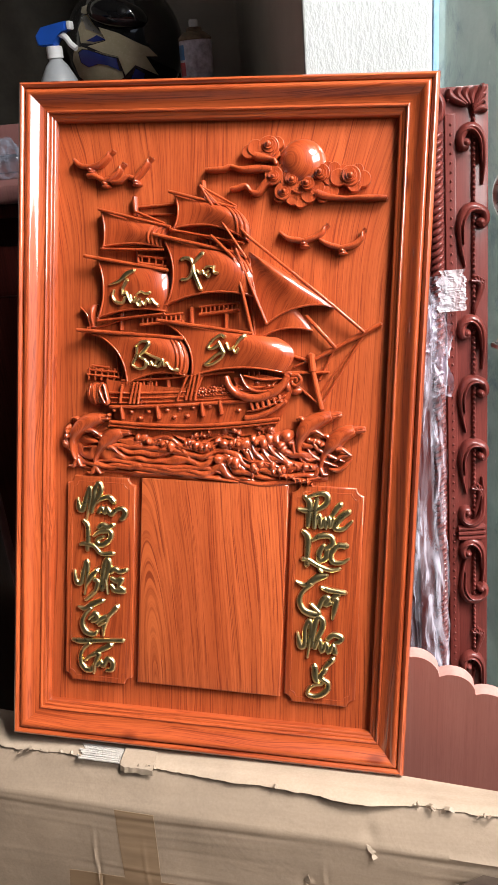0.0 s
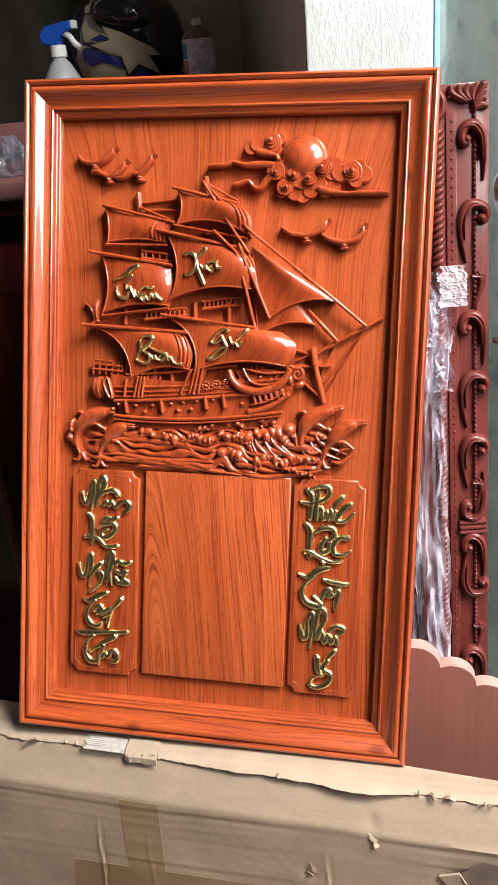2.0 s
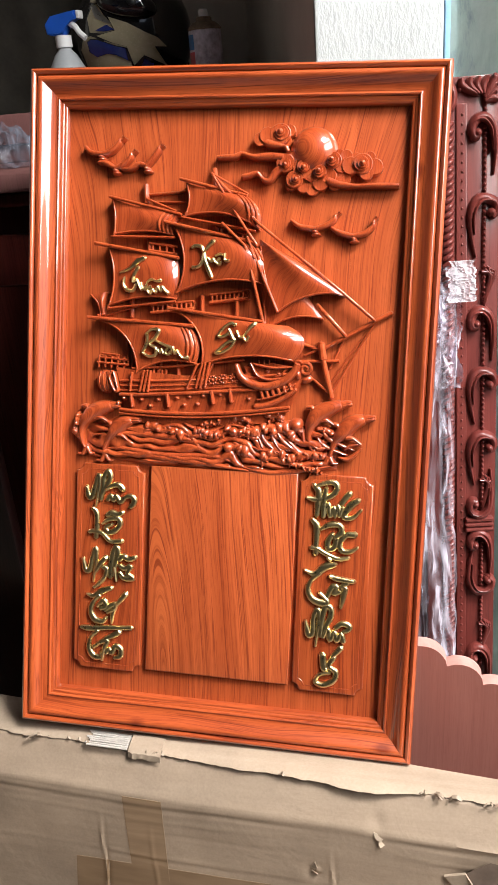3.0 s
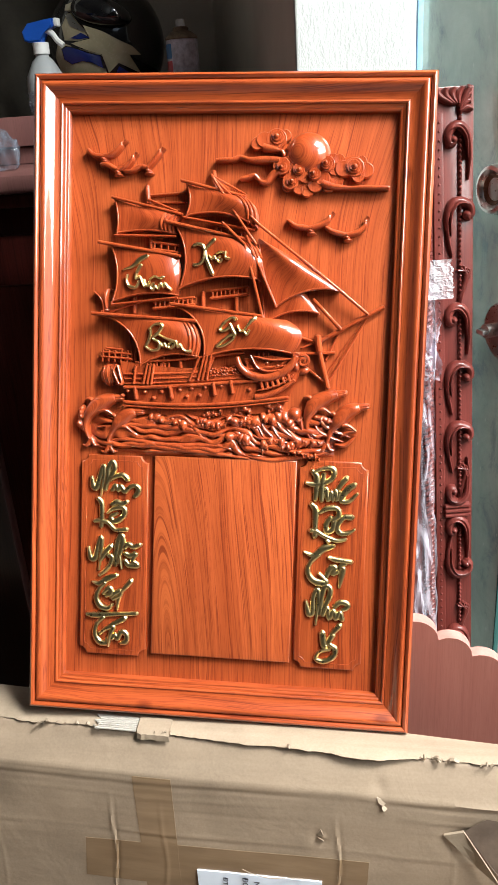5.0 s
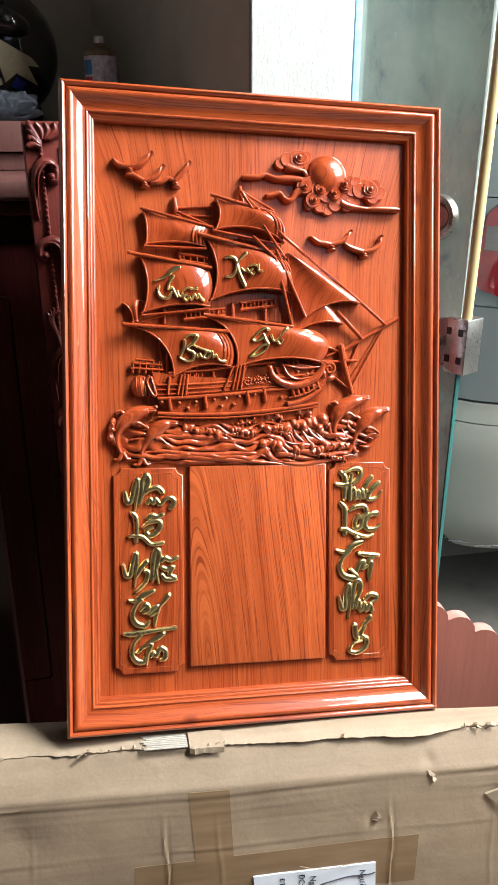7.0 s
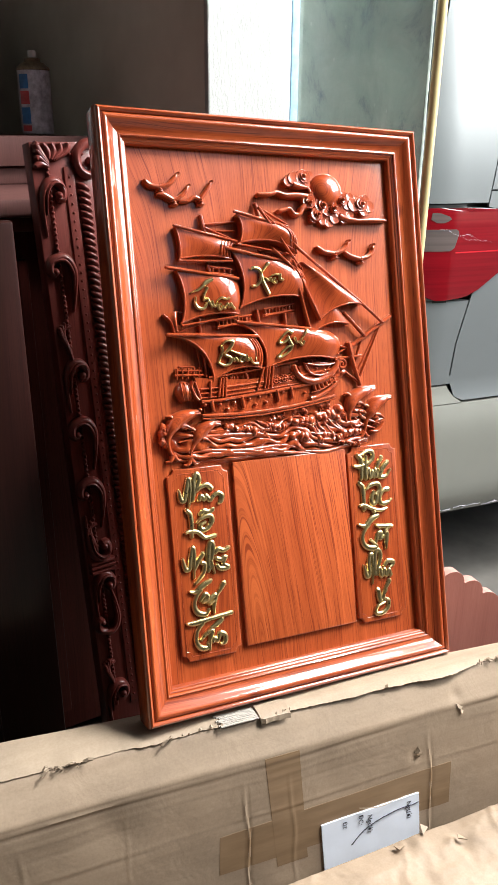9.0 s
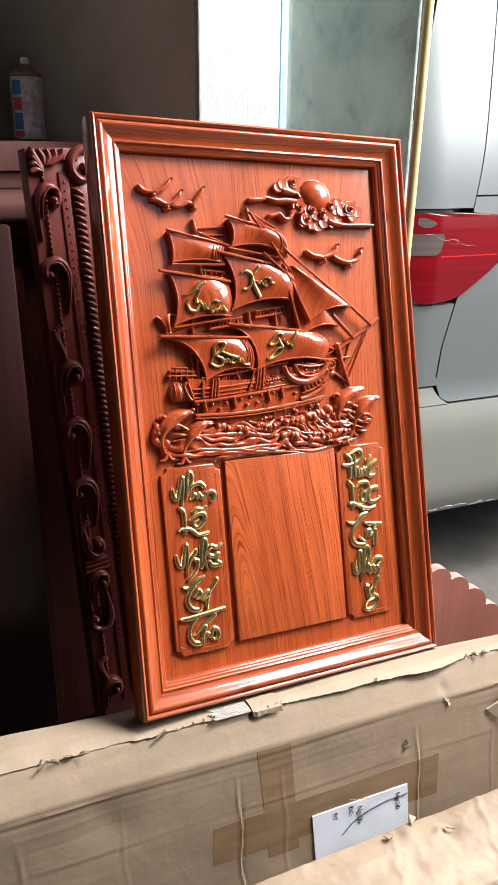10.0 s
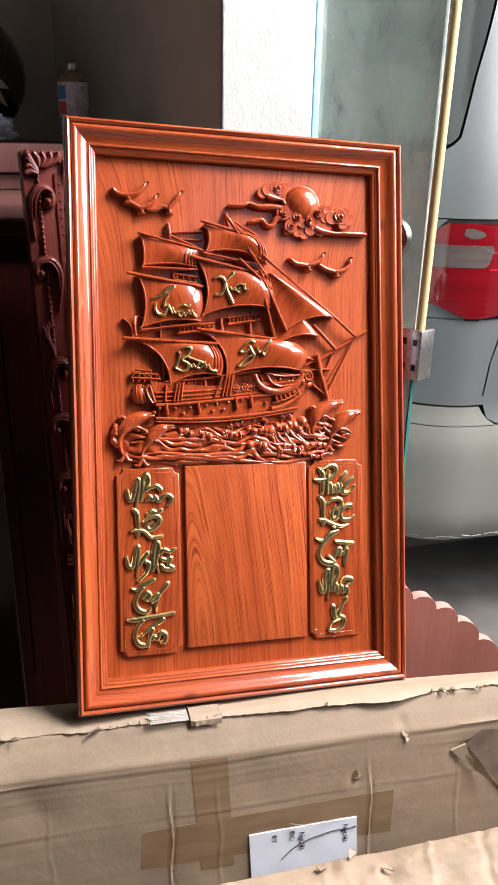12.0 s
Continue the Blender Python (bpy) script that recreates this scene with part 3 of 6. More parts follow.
def build_car():
    gap = 0.0028
    car = thing("parked_car", Matrix(), "silver car with a scratched red tail lamp parked outside the doorway", "car")
    seam = table([(0.64, 0.03), (0.66, 0.012), (0.75, 0.018), (0.868, 0.04), (1.068, 0.06), (1.1, 0.066), (1.2, 0.084), (1.36, 0.107), (1.485, 0.124), (1.7, 0.15)])
    lamp_r = table([(0.858, -0.03), (0.861, 0.0), (0.866, 0.025), (0.88, 0.054), (0.93, 0.122), (0.96, 0.155), (0.99, 0.178), (1.02, 0.19), (1.04, 0.188), (1.052, 0.165), (1.06, 0.12), (1.066, 0.0)])
    lamp_l = table([(0.858, -0.055), (0.866, -0.075), (0.88, -0.105), (0.89, -0.138), (0.9, -0.148), (1.0, -0.146), (1.04, -0.142), (1.056, -0.13), (1.066, -0.112)])
    gate_base = table([(0.60, 0.05), (0.612, 0.026), (0.64, 0.016), (0.66, 0.012), (0.75, 0.018), (0.868, 0.04), (1.068, 0.06), (1.1, 0.066), (1.2, 0.084), (1.36, 0.107), (1.485, 0.124), (1.7, 0.15)])
    gate_l = lambda z: max(gate_base(z), lamp_r(z) if 0.858 <= z <= 1.07 else -1) + gap
    side = lambda z: -1.2
    low_r = lambda z: seam(z) - 0.001 if z < 0.8545 else lamp_l(z) - gap if z > 0.858 else -0.05
    skin_panel("quarter_panel", span(0.645, 0.848, 8) + [0.8505, 0.853, 0.857, 0.866, 0.873, 0.88, 0.888, 0.9, 0.95, 1.0, 1.04, 1.056, 1.073], side, low_r, SILVER, car, "", 0.0, 72)
    skin_panel("upper_quarter_panel", span(1.0755, 1.21, 9), side, lambda z: seam(z), SILVER, car, "", 0.0, 72)
    skin_panel("rear_pillar", [1.2085, 1.212, 1.216, 1.221, 1.226, 1.233, 1.24] + span(1.26, 1.7, 20), table([(1.21, -0.15), (1.216, -0.135), (1.226, -0.119), (1.24, -0.107), (1.36, -0.086), (1.505, -0.044), (1.7, 0.0)]), lambda z: seam(z), SILVER, car, "", -0.0003)
    skin_panel("quarter_window", [1.219, 1.223, 1.228, 1.234, 1.241] + span(1.26, 1.66, 14), lambda z: -0.9, table([(1.219, -0.15), (1.228, -0.128), (1.241, -0.113), (1.36, -0.092), (1.505, -0.052), (1.66, -0.01)]), DARK_GLASS, car, "dark tinted side window", -0.001, 48)
    skin_panel("tailgate", [0.6, 0.606, 0.612, 0.64, 0.66, 0.75, 0.868, 0.88, 0.905, 0.93, 0.96, 0.99, 1.02, 1.04, 1.052, 1.066, 1.0735, 1.0755, 1.1], gate_l, lambda z: 1.33, SILVER, car, "", 0.0, 40)
    skin_panel("tailgate_upper", span(1.104, 1.2, 3), lambda z: gate_l(z) + 0.087, lambda z: 1.33, SILVER, car, "", 0.0, 30)
    skin_panel("rear_window", span(1.2045, 1.62, 6), lambda z: gate_l(z) + 0.09, lambda z: 1.24, DARK_GLASS, car, "dark tinted rear window", -0.002, 24)
    skin_panel("window_pillar", span(1.104, 1.66, 16), gate_l, lambda z: gate_l(z) + 0.085, SILVER, car, "", 0.0, 8)
    skin_panel("bumper", span(0.275, 0.592, 10) , side, lambda z: 1.5, BUMPER, car, "silver bumper with a scraped lower edge", 0.0, 120, 0.02)
    skin_panel("bumper_corner", span(0.595, 0.639, 3), side, table([(0.595, 0.05), (0.615, 0.022), (0.639, 0.008)]), BUMPER, car, "", 0.0, 72)
    skin_panel("lamp_rim", [0.852, 0.858, 0.866, 0.88, 0.9, 0.93, 0.96, 0.99, 1.02, 1.04, 1.052, 1.06, 1.068, 1.073], lambda z: lamp_l(z) - 0.004, lambda z: lamp_r(z) + 0.004, BLACK, car, "black lamp seal", 0.001, 24)
    lamp = skin_panel("tail_lamp", [0.858, 0.861, 0.866, 0.872, 0.88, 0.89, 0.9, 0.915, 0.93, 0.945, 0.96, 0.975, 0.99, 1.005, 1.02, 1.03, 1.04, 1.046, 1.052, 1.056, 1.06, 1.066], lamp_l, lamp_r, RED_LENS, car, "red tail lamp lens with fine scratches", 0.006, 24)
    skin_panel("reverse_lens", [0.972, 0.975, 0.98, 0.99, 1.0, 1.01, 1.016, 1.02], lambda z: -0.14, table([(0.972, -0.034), (0.978, -0.024), (1.014, -0.014), (1.02, -0.022)]), CLEAR_LENS, lamp, "clear reversing lens", 0.0068, 12, 0.003)
    skin_panel("upper_lens", [1.034, 1.037, 1.042, 1.048, 1.053, 1.056], table([(1.034, -0.066), (1.042, -0.08), (1.056, -0.078)]), table([(1.034, -0.052), (1.04, -0.034), (1.048, -0.04), (1.056, -0.062)]), CLEAR_LENS, lamp, "clear indicator lens", 0.0068, 8, 0.003)
    skin_panel("bright_line", [0.9665, 0.968, 0.9695], lambda z: -0.02, lambda z: 0.135, RED_LINE, lamp, "bright red ridge in the lens", 0.0066, 14, 0.002)
    for a, b, c, d in ((-0.06, 1.02, 0.02, 1.0), (-0.02, 1.005, 0.03, 0.992), (0.0, 1.008, 0.075, 0.985)):
        bm = B()
        pts = [car_skin(a + (c - a) * k, b + (d - b) * k + 0.004 * math.sin(9 * k), 0.0085) for k in span(0, 1, 5)]
        tube(bm, pts, 0.00014, 4, 1)
        part("scratch", bm, CAN_WHITE, lamp)
    # unseen black plate, added to keep light off the ground below
    part("underbody", box(B(), CAR_X + 0.05, CAR_X + 1.65, CAR_Y + 0.06, CAR_Y + 3.9, 0.24, 0.3), BLACK, car, "", False)
    # dark body behind the panel gaps, roof and wheels
    bm = B()
    rows = []
    for z in span(0.3, 1.72, 14):
        rows.append([car_skin(s, z, -0.03) for s in [-3.8] + span(-0.32, 1.45, 40)])
    rings_mesh(bm, rows, False, False)
    part("inner_body", bm, BLACK, car)
    part("roof", box(B(), CAR_X + 0.14, CAR_X + 1.6, CAR_Y + 0.16, CAR_Y + 3.6, 1.72, 1.76, 0.015), SILVER, car)
    for x in (0.36, 1.75):
        bm = B()
        lathe(bm, [(0.18, -0.1), (0.28, -0.1), (0.31, -0.07), (0.315, 0.0), (0.31, 0.07), (0.28, 0.1), (0.18, 0.1)], 32)
        wheel = part("wheel", bm, RUBBER, car, "black tyre", True, pose(x + 0.12, CAR_Y + 0.95, 0.315, 0, 90, 0))
        bm = B()
        lathe(bm, [(0.001, -0.06), (0.05, -0.07), (0.16, -0.05), (0.19, -0.08), (0.19, 0.08), (0.001, 0.08)], 24)
        part("rim", bm, CHROME, wheel)
    # scraped paint along the lower edge of the bumper
    bm = B()
    rng = random.Random(3)
    for i in range(26):
        s = -0.25 + i * 0.032
        p = car_skin(s, 0.287 + rng.uniform(-0.006, 0.008), 0.0015)
        q = car_skin(s + rng.uniform(0.015, 0.04), 0.287 + rng.uniform(-0.007, 0.008), 0.0015)
        tube(bm, [p, (p + q) / 2 + Vector((0, -0.001, rng.uniform(-0.003, 0.003))), q], rng.uniform(0.0008, 0.002), 4, 2)
    part("scrape", bm, CAN_WHITE, car, "scraped bare edge")


build_car()




# ---- cardboard packages that lean against the furniture ----
def ntex(*p):
    return noise.noise(Vector(p))


def fold(d, width):
    """Height of a pressed crease at distance d."""
    return math.exp(-(d / width) ** 2)


def front_y(x, z):
    """Face of the upright package: it leans back and swings a little towards the camera on the right."""
    return 0.632 - 0.075 * (min(x, 0.3) + 0.1) + (z - 0.42) * 0.17


def front_dent(x, z):
    """Creases and dents pressed into the face, in metres towards the camera."""
    d = 0.0014 * ntex(x * 5, 1, z * 7) + 0.0005 * ntex(x * 22, 3, z * 30)
    for zc, h in ((0.446, 0.0013), (0.440, -0.001), (0.424, 0.0007), (0.404, -0.0005), (0.372, 0.0007), (0.366, -0.0005)):
        d += h * fold(z - zc - 0.004 * ntex(x * 5, zc * 40, 2) - 0.012 * (x + 0.2)*1.0, 0.0020) * (0.6 + 0.9 * ntex(x * 6, zc * 9, 8))
    for xc, h, w in ((-0.372, 0.0011, 0.0018), (-0.3685, -0.0008, 0.0016), (-0.086, 0.0012, 0.0018), (-0.0825, -0.0008, 0.0016), (0.045, 0.0006, 0.002), (-0.66, 0.0006, 0.003), (-0.305, 0.0006, 0.002), (-0.53, 0.0004, 0.002)):
        d += h * fold(x - xc - 0.006 * ntex(z * 16, xc * 30, 4), w) * max(0, min(1, (0.425 - z) / 0.04))
    for xc, zc, r, h in ((-0.107, 0.386, 0.009, -0.0025), (-0.105, 0.39, 0.004, 0.003), (-0.036, 0.462, 0.009, -0.003), (0.06, 0.40, 0.02, -0.004), (-0.55, 0.41, 0.03, -0.003), (-0.25, 0.40, 0.03, -0.0015)):
        d += h * math.exp(-((x - xc) ** 2 + (z - zc) ** 2) / r ** 2)
    return d


def tear_line(x):
    """Front edge of the torn top sheet."""
    return 0.657 - 0.088 * x + 0.004 * ntex(x * 18, 5, 0) + 0.0022 * ntex(x * 70, 2, 0) + 0.0012 * ntex(x * 190, 1, 0) - 0.010 * fold(x + 0.06, 0.05) - 0.004 * fold(x + 0.2, 0.1)


def top_z(x, y):
    """Top of the upright package; it falls a little to the rear on the right."""
    k = min(1, max(0, (y - (0.66 - 0.088 * x)) / 0.052))
    return 0.4935 + (0.4955 - 0.042 * (x + 0.48) - 0.4935) * k + 0.0012 * ntex(x * 14, y * 20, 3)


def build_upright():
    root = thing("cardboard_package", Matrix(), "torn brown cardboard package leaning back under the picture", "cardboard box")
    bm = B()
    rows = []
    for i in range(593):
        x = -1.15 + 1.48 * i / 592
        ty = 0.661 - 0.088 * x
        row = [(x, ty + 0.03, 0.01), (x, ty + 0.055, top_z(x, ty + 0.055) - 0.016), (x, ty + 0.052, top_z(x, ty + 0.052) - 0.005)]
        for k in range(7):
            y = ty + 0.047 - 0.047 * k / 6
            row.append((x, y, top_z(x, y) - 0.003))
        zs = [0.4885, 0.484, 0.478, 0.472, 0.466] + [0.46 - 0.0029 * k for k in range(88)] + [0.18, 0.1, 0.0]
        for z in zs:
            f = front_y(x, min(z, 0.455)) - front_dent(x, z)
            k = max(0.0, (z - 0.452) / 0.04)
            row.append((x, f * (1 - min(1, k)) + (ty - 0.001) * min(1, k) if k > 0 else f, z))
        rows.append(row)
    rings_mesh(bm, rows)
    part("carton", bm, CARD, root)
    # torn upper sheet with a ragged front edge
    bm = B()
    rows = []
    for i in range(741):
        x = -1.14 + 1.46 * i / 740
        e = tear_line(x)
        b = 0.711 - 0.088 * x
        lift = 0.0012 + 0.0022 * max(0, ntex(x * 25, 9, 0))
        row = []
        for k in range(6):
            t = k / 5
            y = b + (e - b) * t
            z = top_z(x, y) + (lift + (-0.0035 if k == 5 else 0.0)) * t
            row.append((x, y, z))
        row += [(p[0], p[1] + (0.0015 if q == 0 else 0), p[2] - 0.0022) for q, p in enumerate(row[::-1])]
        rows.append(row)
    rings_mesh(bm, rows)
    part("torn_sheet", bm, CARD_PALE, root, "pale torn upper sheet with a ragged edge")
    # frayed fibres and curled scraps along the tear
    rng = random.Random(5)
    for x0, n, size in ((-0.462, 5, 0.016), (-0.58, 6, 0.024), (-0.61, 4, 0.02), (0.018, 6, 0.02), (0.035, 5, 0.018), (-0.43, 3, 0.009), (-0.30, 4, 0.012), (-0.15, 3, 0.008), (-0.395, 3, 0.01), (0.09, 3, 0.012)):
        bm = B()
        for j in range(n):
            x = x0 + rng.uniform(-0.012, 0.012)
            y = tear_line(x) - 0.001
            z = top_z(x, y) + 0.001
            d = Vector((rng.uniform(-1, 1), rng.uniform(-0.7, 0.1), rng.uniform(-0.25, 0.35))) * size * 0.65
            w = rng.uniform(0.0006, 0.0026)
            p, q, r = Vector((x, y, z)), Vector((x, y, z)) + d * 0.5 + Vector((0, 0, 0.002)), Vector((x, y, z)) + d
            side = Vector((-d.y, d.x, 0.3 * size)).normalized() * w
            vs = [[bm.verts.new(c + side * k) for k in (1, -1)] for c in (p, q, r)]
            ws = [[bm.verts.new(c + side * k + Vector((0, 0, -0.0007))) for k in (1, -1)] for c in (p, q, r)]
            for a, b in ((0, 1), (1, 2)):
                bm.faces.new((vs[a][0], vs[a][1], vs[b][1], vs[b][0]))
                bm.faces.new((ws[a][1], ws[a][0], ws[b][0], ws[b][1]))
                bm.faces.new((vs[a][0], vs[b][0], ws[b][0], ws[a][0]))
                bm.faces.new((vs[b][1], vs[a][1], ws[a][1], ws[b][1]))
        part("paper_scrap", bm, CARD_PALE, root, "frayed scrap of torn paper", False)
    # bare corrugation where the sheet is gone
    bm = B()
    for k in range(8):
        y = tear_line(-0.36) + 0.018 - k * 0.0032
        x0, x1 = -0.392 + 0.003 * (k % 3), -0.336
        tube(bm, [(x0, y + 0.003, top_z(x0, y) + 0.0016), ((x0 + x1) / 2, y + 0.0015, top_z(-0.36, y) + 0.0018), (x1, y, top_z(x1, y) + 0.0016)], 0.0013, 6, 3)
    part("corrugation", bm, FLUTE, root, "bare grey corrugated layer")

    # end of the packing tape, folded over the torn edge
    bm = B()
    rows = []
    for i in range(15):
        x = -0.334 + 0.042 * i / 14
        e = tear_line(x) - 0.0035 + 0.0022 * ntex(x * 160, 4, 1)
        z = top_z(x, e)
        wrinkle = 0.0016 * abs(ntex(x * 210, 2, 7))
        row = [(x, e + 0.024, z + 0.0034), (x, e + 0.012, z + 0.004 + wrinkle), (x, e + 0.003, z + 0.003 + wrinkle), (x, e - 0.0025, z + 0.0008), (x, e - 0.0035, z - 0.002), (x, e - 0.0045, z - 0.006 + 0.003 * ntex(x * 90, 8, 3))]
        rows.append(row + [(a, b + 0.001, c - 0.0012) for a, b, c in row[::-1]])
    rings_mesh(bm, rows)
    part("tape", bm, CARD_PALE, root, "wrinkled end of tape folded over the torn edge")

    def sheet(name, pts, material, label, lift):
        """A patch that follows the face: pts are its outline as (x, z)."""
        bm = B()
        xs, zs = [p[0] for p in pts], [p[1] for p in pts]
        (x0, z0), (x1, z1), (x2, z2), (x3, z3) = pts
        nx, nz = max(2, int((max(xs) - min(xs)) / 0.0025)), max(2, int((max(zs) - min(zs)) / 0.0025))
        rows = []
        for j in range(nz + 1):
            t = j / nz
            row = []
            for i in range(nx + 1):
                s = i / nx
                x = (x0 * (1 - s) + x1 * s) * (1 - t) + (x3 * (1 - s) + x2 * s) * t
                z = (z0 * (1 - s) + z1 * s) * (1 - t) + (z3 * (1 - s) + z2 * s) * t
                row.append(Vector((x, front_y(x, z) - front_dent(x, z) - lift, z)))
            rows.append(row)
        vs = rings_mesh(bm, rows, False, False)
        rim = vs[0] + [r[-1] for r in vs[1:]] + vs[-1][-2::-1] + [r[0] for r in vs[-2:0:-1]]
        low = [bm.verts.new(v.co + Vector((0, lift + 0.001, 0))) for v in rim]
        for i in range(len(rim)):
            bm.faces.new((rim[i], rim[(i + 1) % len(rim)], low[(i + 1) % len(rim)], low[i]))
        return part(name, bm, material, root, label)
    sheet("tape", [(-0.332, 0.28), (-0.286, 0.28), (-0.290, 0.449), (-0.340, 0.449)], TAPE, "strip of glossy brown packing tape", 0.0004)
    sheet("tape", [(-0.415, 0.295), (-0.055, 0.295), (-0.05, 0.362), (-0.41, 0.352)], TAPE, "strip of glossy brown packing tape", 0.00025)
    label = sheet("address_label", [(-0.262, 0.244), (-0.107, 0.246), (-0.107, 0.328), (-0.264, 0.324)], PAPER, "white paper address label", 0.0022)

    def writing(body, x, z, size):
        c = bpy.data.curves.new("text", "FONT")
        c.body, c.size, c.extrude = body, size, 0.0001
        c.align_x = "CENTER"
        o = new("text", c)
        bpy.context.view_layer.update()
        me = bpy.data.meshes.new_from_object(o.evaluated_get(bpy.context.evaluated_depsgraph_get()))
        bpy.data.objects.remove(o)
        me.materials.clear()
        me.materials.append(INK)
        w = new("printed_words", me)
        w.parent = label
        w.matrix_local = Matrix.Translation((x, front_y(x, z) - front_dent(x, z) - 0.0029, z)) @ pose(0, 0, 0, 0, 0, -4.3) @ pose(0, 0, 0, 80.4, 0, 0) @ pose(0, 0, 0, 0, 0, -90)
    writing("Người", -0.128, 0.306, 0.011)
    writing("Người", -0.192, 0.304, 0.011)
    writing("ĐC:", -0.206, 0.314, 0.010)
    writing("ĐT", -0.231, 0.313, 0.009)
    bm = B()
    pts = []
    for x, z in ((-0.219, 0.278), (-0.2, 0.294), (-0.178, 0.304), (-0.158, 0.309), (-0.14, 0.312), (-0.118, 0.312), (-0.108, 0.314)):
        pts.append((x, front_y(x, z) - front_dent(x, z) - 0.0027, z))
    tube(bm, pts, 0.0007, 5, 5)
    part("pen_stroke", bm, INK, label, "dark wavy line across the label")
    bm = B()
    pts = []
    for x, z, o in ((-0.205, 0.335, 0.004), (-0.19, 0.334, 0.008), (-0.17, 0.331, 0.008), (-0.15, 0.331, 0.005), (-0.13, 0.332, 0.004)):
        pts.append((x, front_y(x, z) - front_dent(x, z) - o, z))
    tube(bm, pts, 0.0005, 5, 5)
    part("loose_thread", bm, CARD_PALE, root, "pale loose fibre")
    # torn opening near the end: a flat patch, the hole's darkness put into its colour
    bm = B()
    hole = [(0.058, 0.42), (0.083, 0.44), (0.13, 0.436), (0.25, 0.43), (0.25, 0.30), (0.128, 0.325), (0.1, 0.36), (0.077, 0.394)]
    c = (0.155, 0.394)
    vs = [bm.verts.new((x, front_y(x, z) - front_dent(x, z) - 0.003, z)) for x, z in hole]
    bm.faces.new(vs)
    part("torn_hole", bm, HOLE_DARK, root, "flat dark brown patch standing in for a torn hole", False)
    bm = B()
    flap = [(0.036, 0.412, 0.002), (0.058, 0.421, 0.004), (0.079, 0.393, 0.012), (0.1, 0.36, 0.014), (0.072, 0.378, 0.005)]
    a = [bm.verts.new((x, front_y(x, z) - o, z)) for x, z, o in flap]
    b = [bm.verts.new((x, front_y(x, z) - o + 0.003, z)) for x, z, o in flap]
    bm.faces.new(a)
    bm.faces.new(b[::-1])
    for i in range(5):
        bm.faces.new((a[i], a[(i + 1) % 5], b[(i + 1) % 5], b[i]))
    part("torn_flap", bm, CARD_PALE, root, "bent torn flap", False)
    for x, z, size, turn in ((-0.04, 0.452, 0.014, -0.5), (-0.034, 0.444, 0.009, -0.9), (-0.112, 0.392, 0.011, 0.9), (-0.104, 0.383, 0.009, 2.2)):
        small_tear(root, x, z, size, turn)


def small_tear(root, x, z, size, turn):
    """A little lifted tear in the face with its curled tip."""
    bm = B()
    y = front_y(x, z) - front_dent(x, z) - 0.0008
    c, s = math.cos(turn), math.sin(turn)
    tri = [(0, 0, 0), (1, 0.15, 0.0005), (0.75, -0.35, 0.004), (0.3, -0.3, 0.003)]
    a = [bm.verts.new((x + size * (c * u - s * v), y - w, z + size * (s * u + c * v))) for u, v, w in tri]
    b = [bm.verts.new((v.co.x, v.co.y + 0.0009, v.co.z)) for v in a]
    bm.faces.new(a)
    bm.faces.new(b[::-1])
    for i in range(4):
        bm.faces.new((a[i], a[(i + 1) % 4], b[(i + 1) % 4], b[i]))
    part("small_tear", bm, CARD_PALE, root, "small lifted tear", False)


FLUTE = plain("grey_corrugated_paper", (0.41, 0.38, 0.34), 0.7, 0, 0.2, 80)
HOLE_DARK = plain("dark_hole_patch", (0.19, 0.135, 0.1), 0.9, 0, 0.3, 40)
build_upright()


def low_point(x, k):
    """Cross-section of the low package: k runs from the rear edge over the top to the front."""
    e = 0.571 - 0.03 * (x + 0.15)
    pts = [(e + 0.006, 0.0), (e + 0.004, 0.28), (e + 0.001, 0.305), (e - 0.006, 0.315), (e - 0.045, 0.320), (e - 0.09, 0.317), (e - 0.125, 0.308), (e - 0.145, 0.292), (e - 0.155, 0.262), (e - 0.165, 0.0)]
    f = k * (len(pts) - 1)
    i = min(int(f), len(pts) - 2)
    t = f - i
    return pts[i][0] * (1 - t) + pts[i + 1][0] * t, pts[i][1] * (1 - t) + pts[i + 1][1] * t


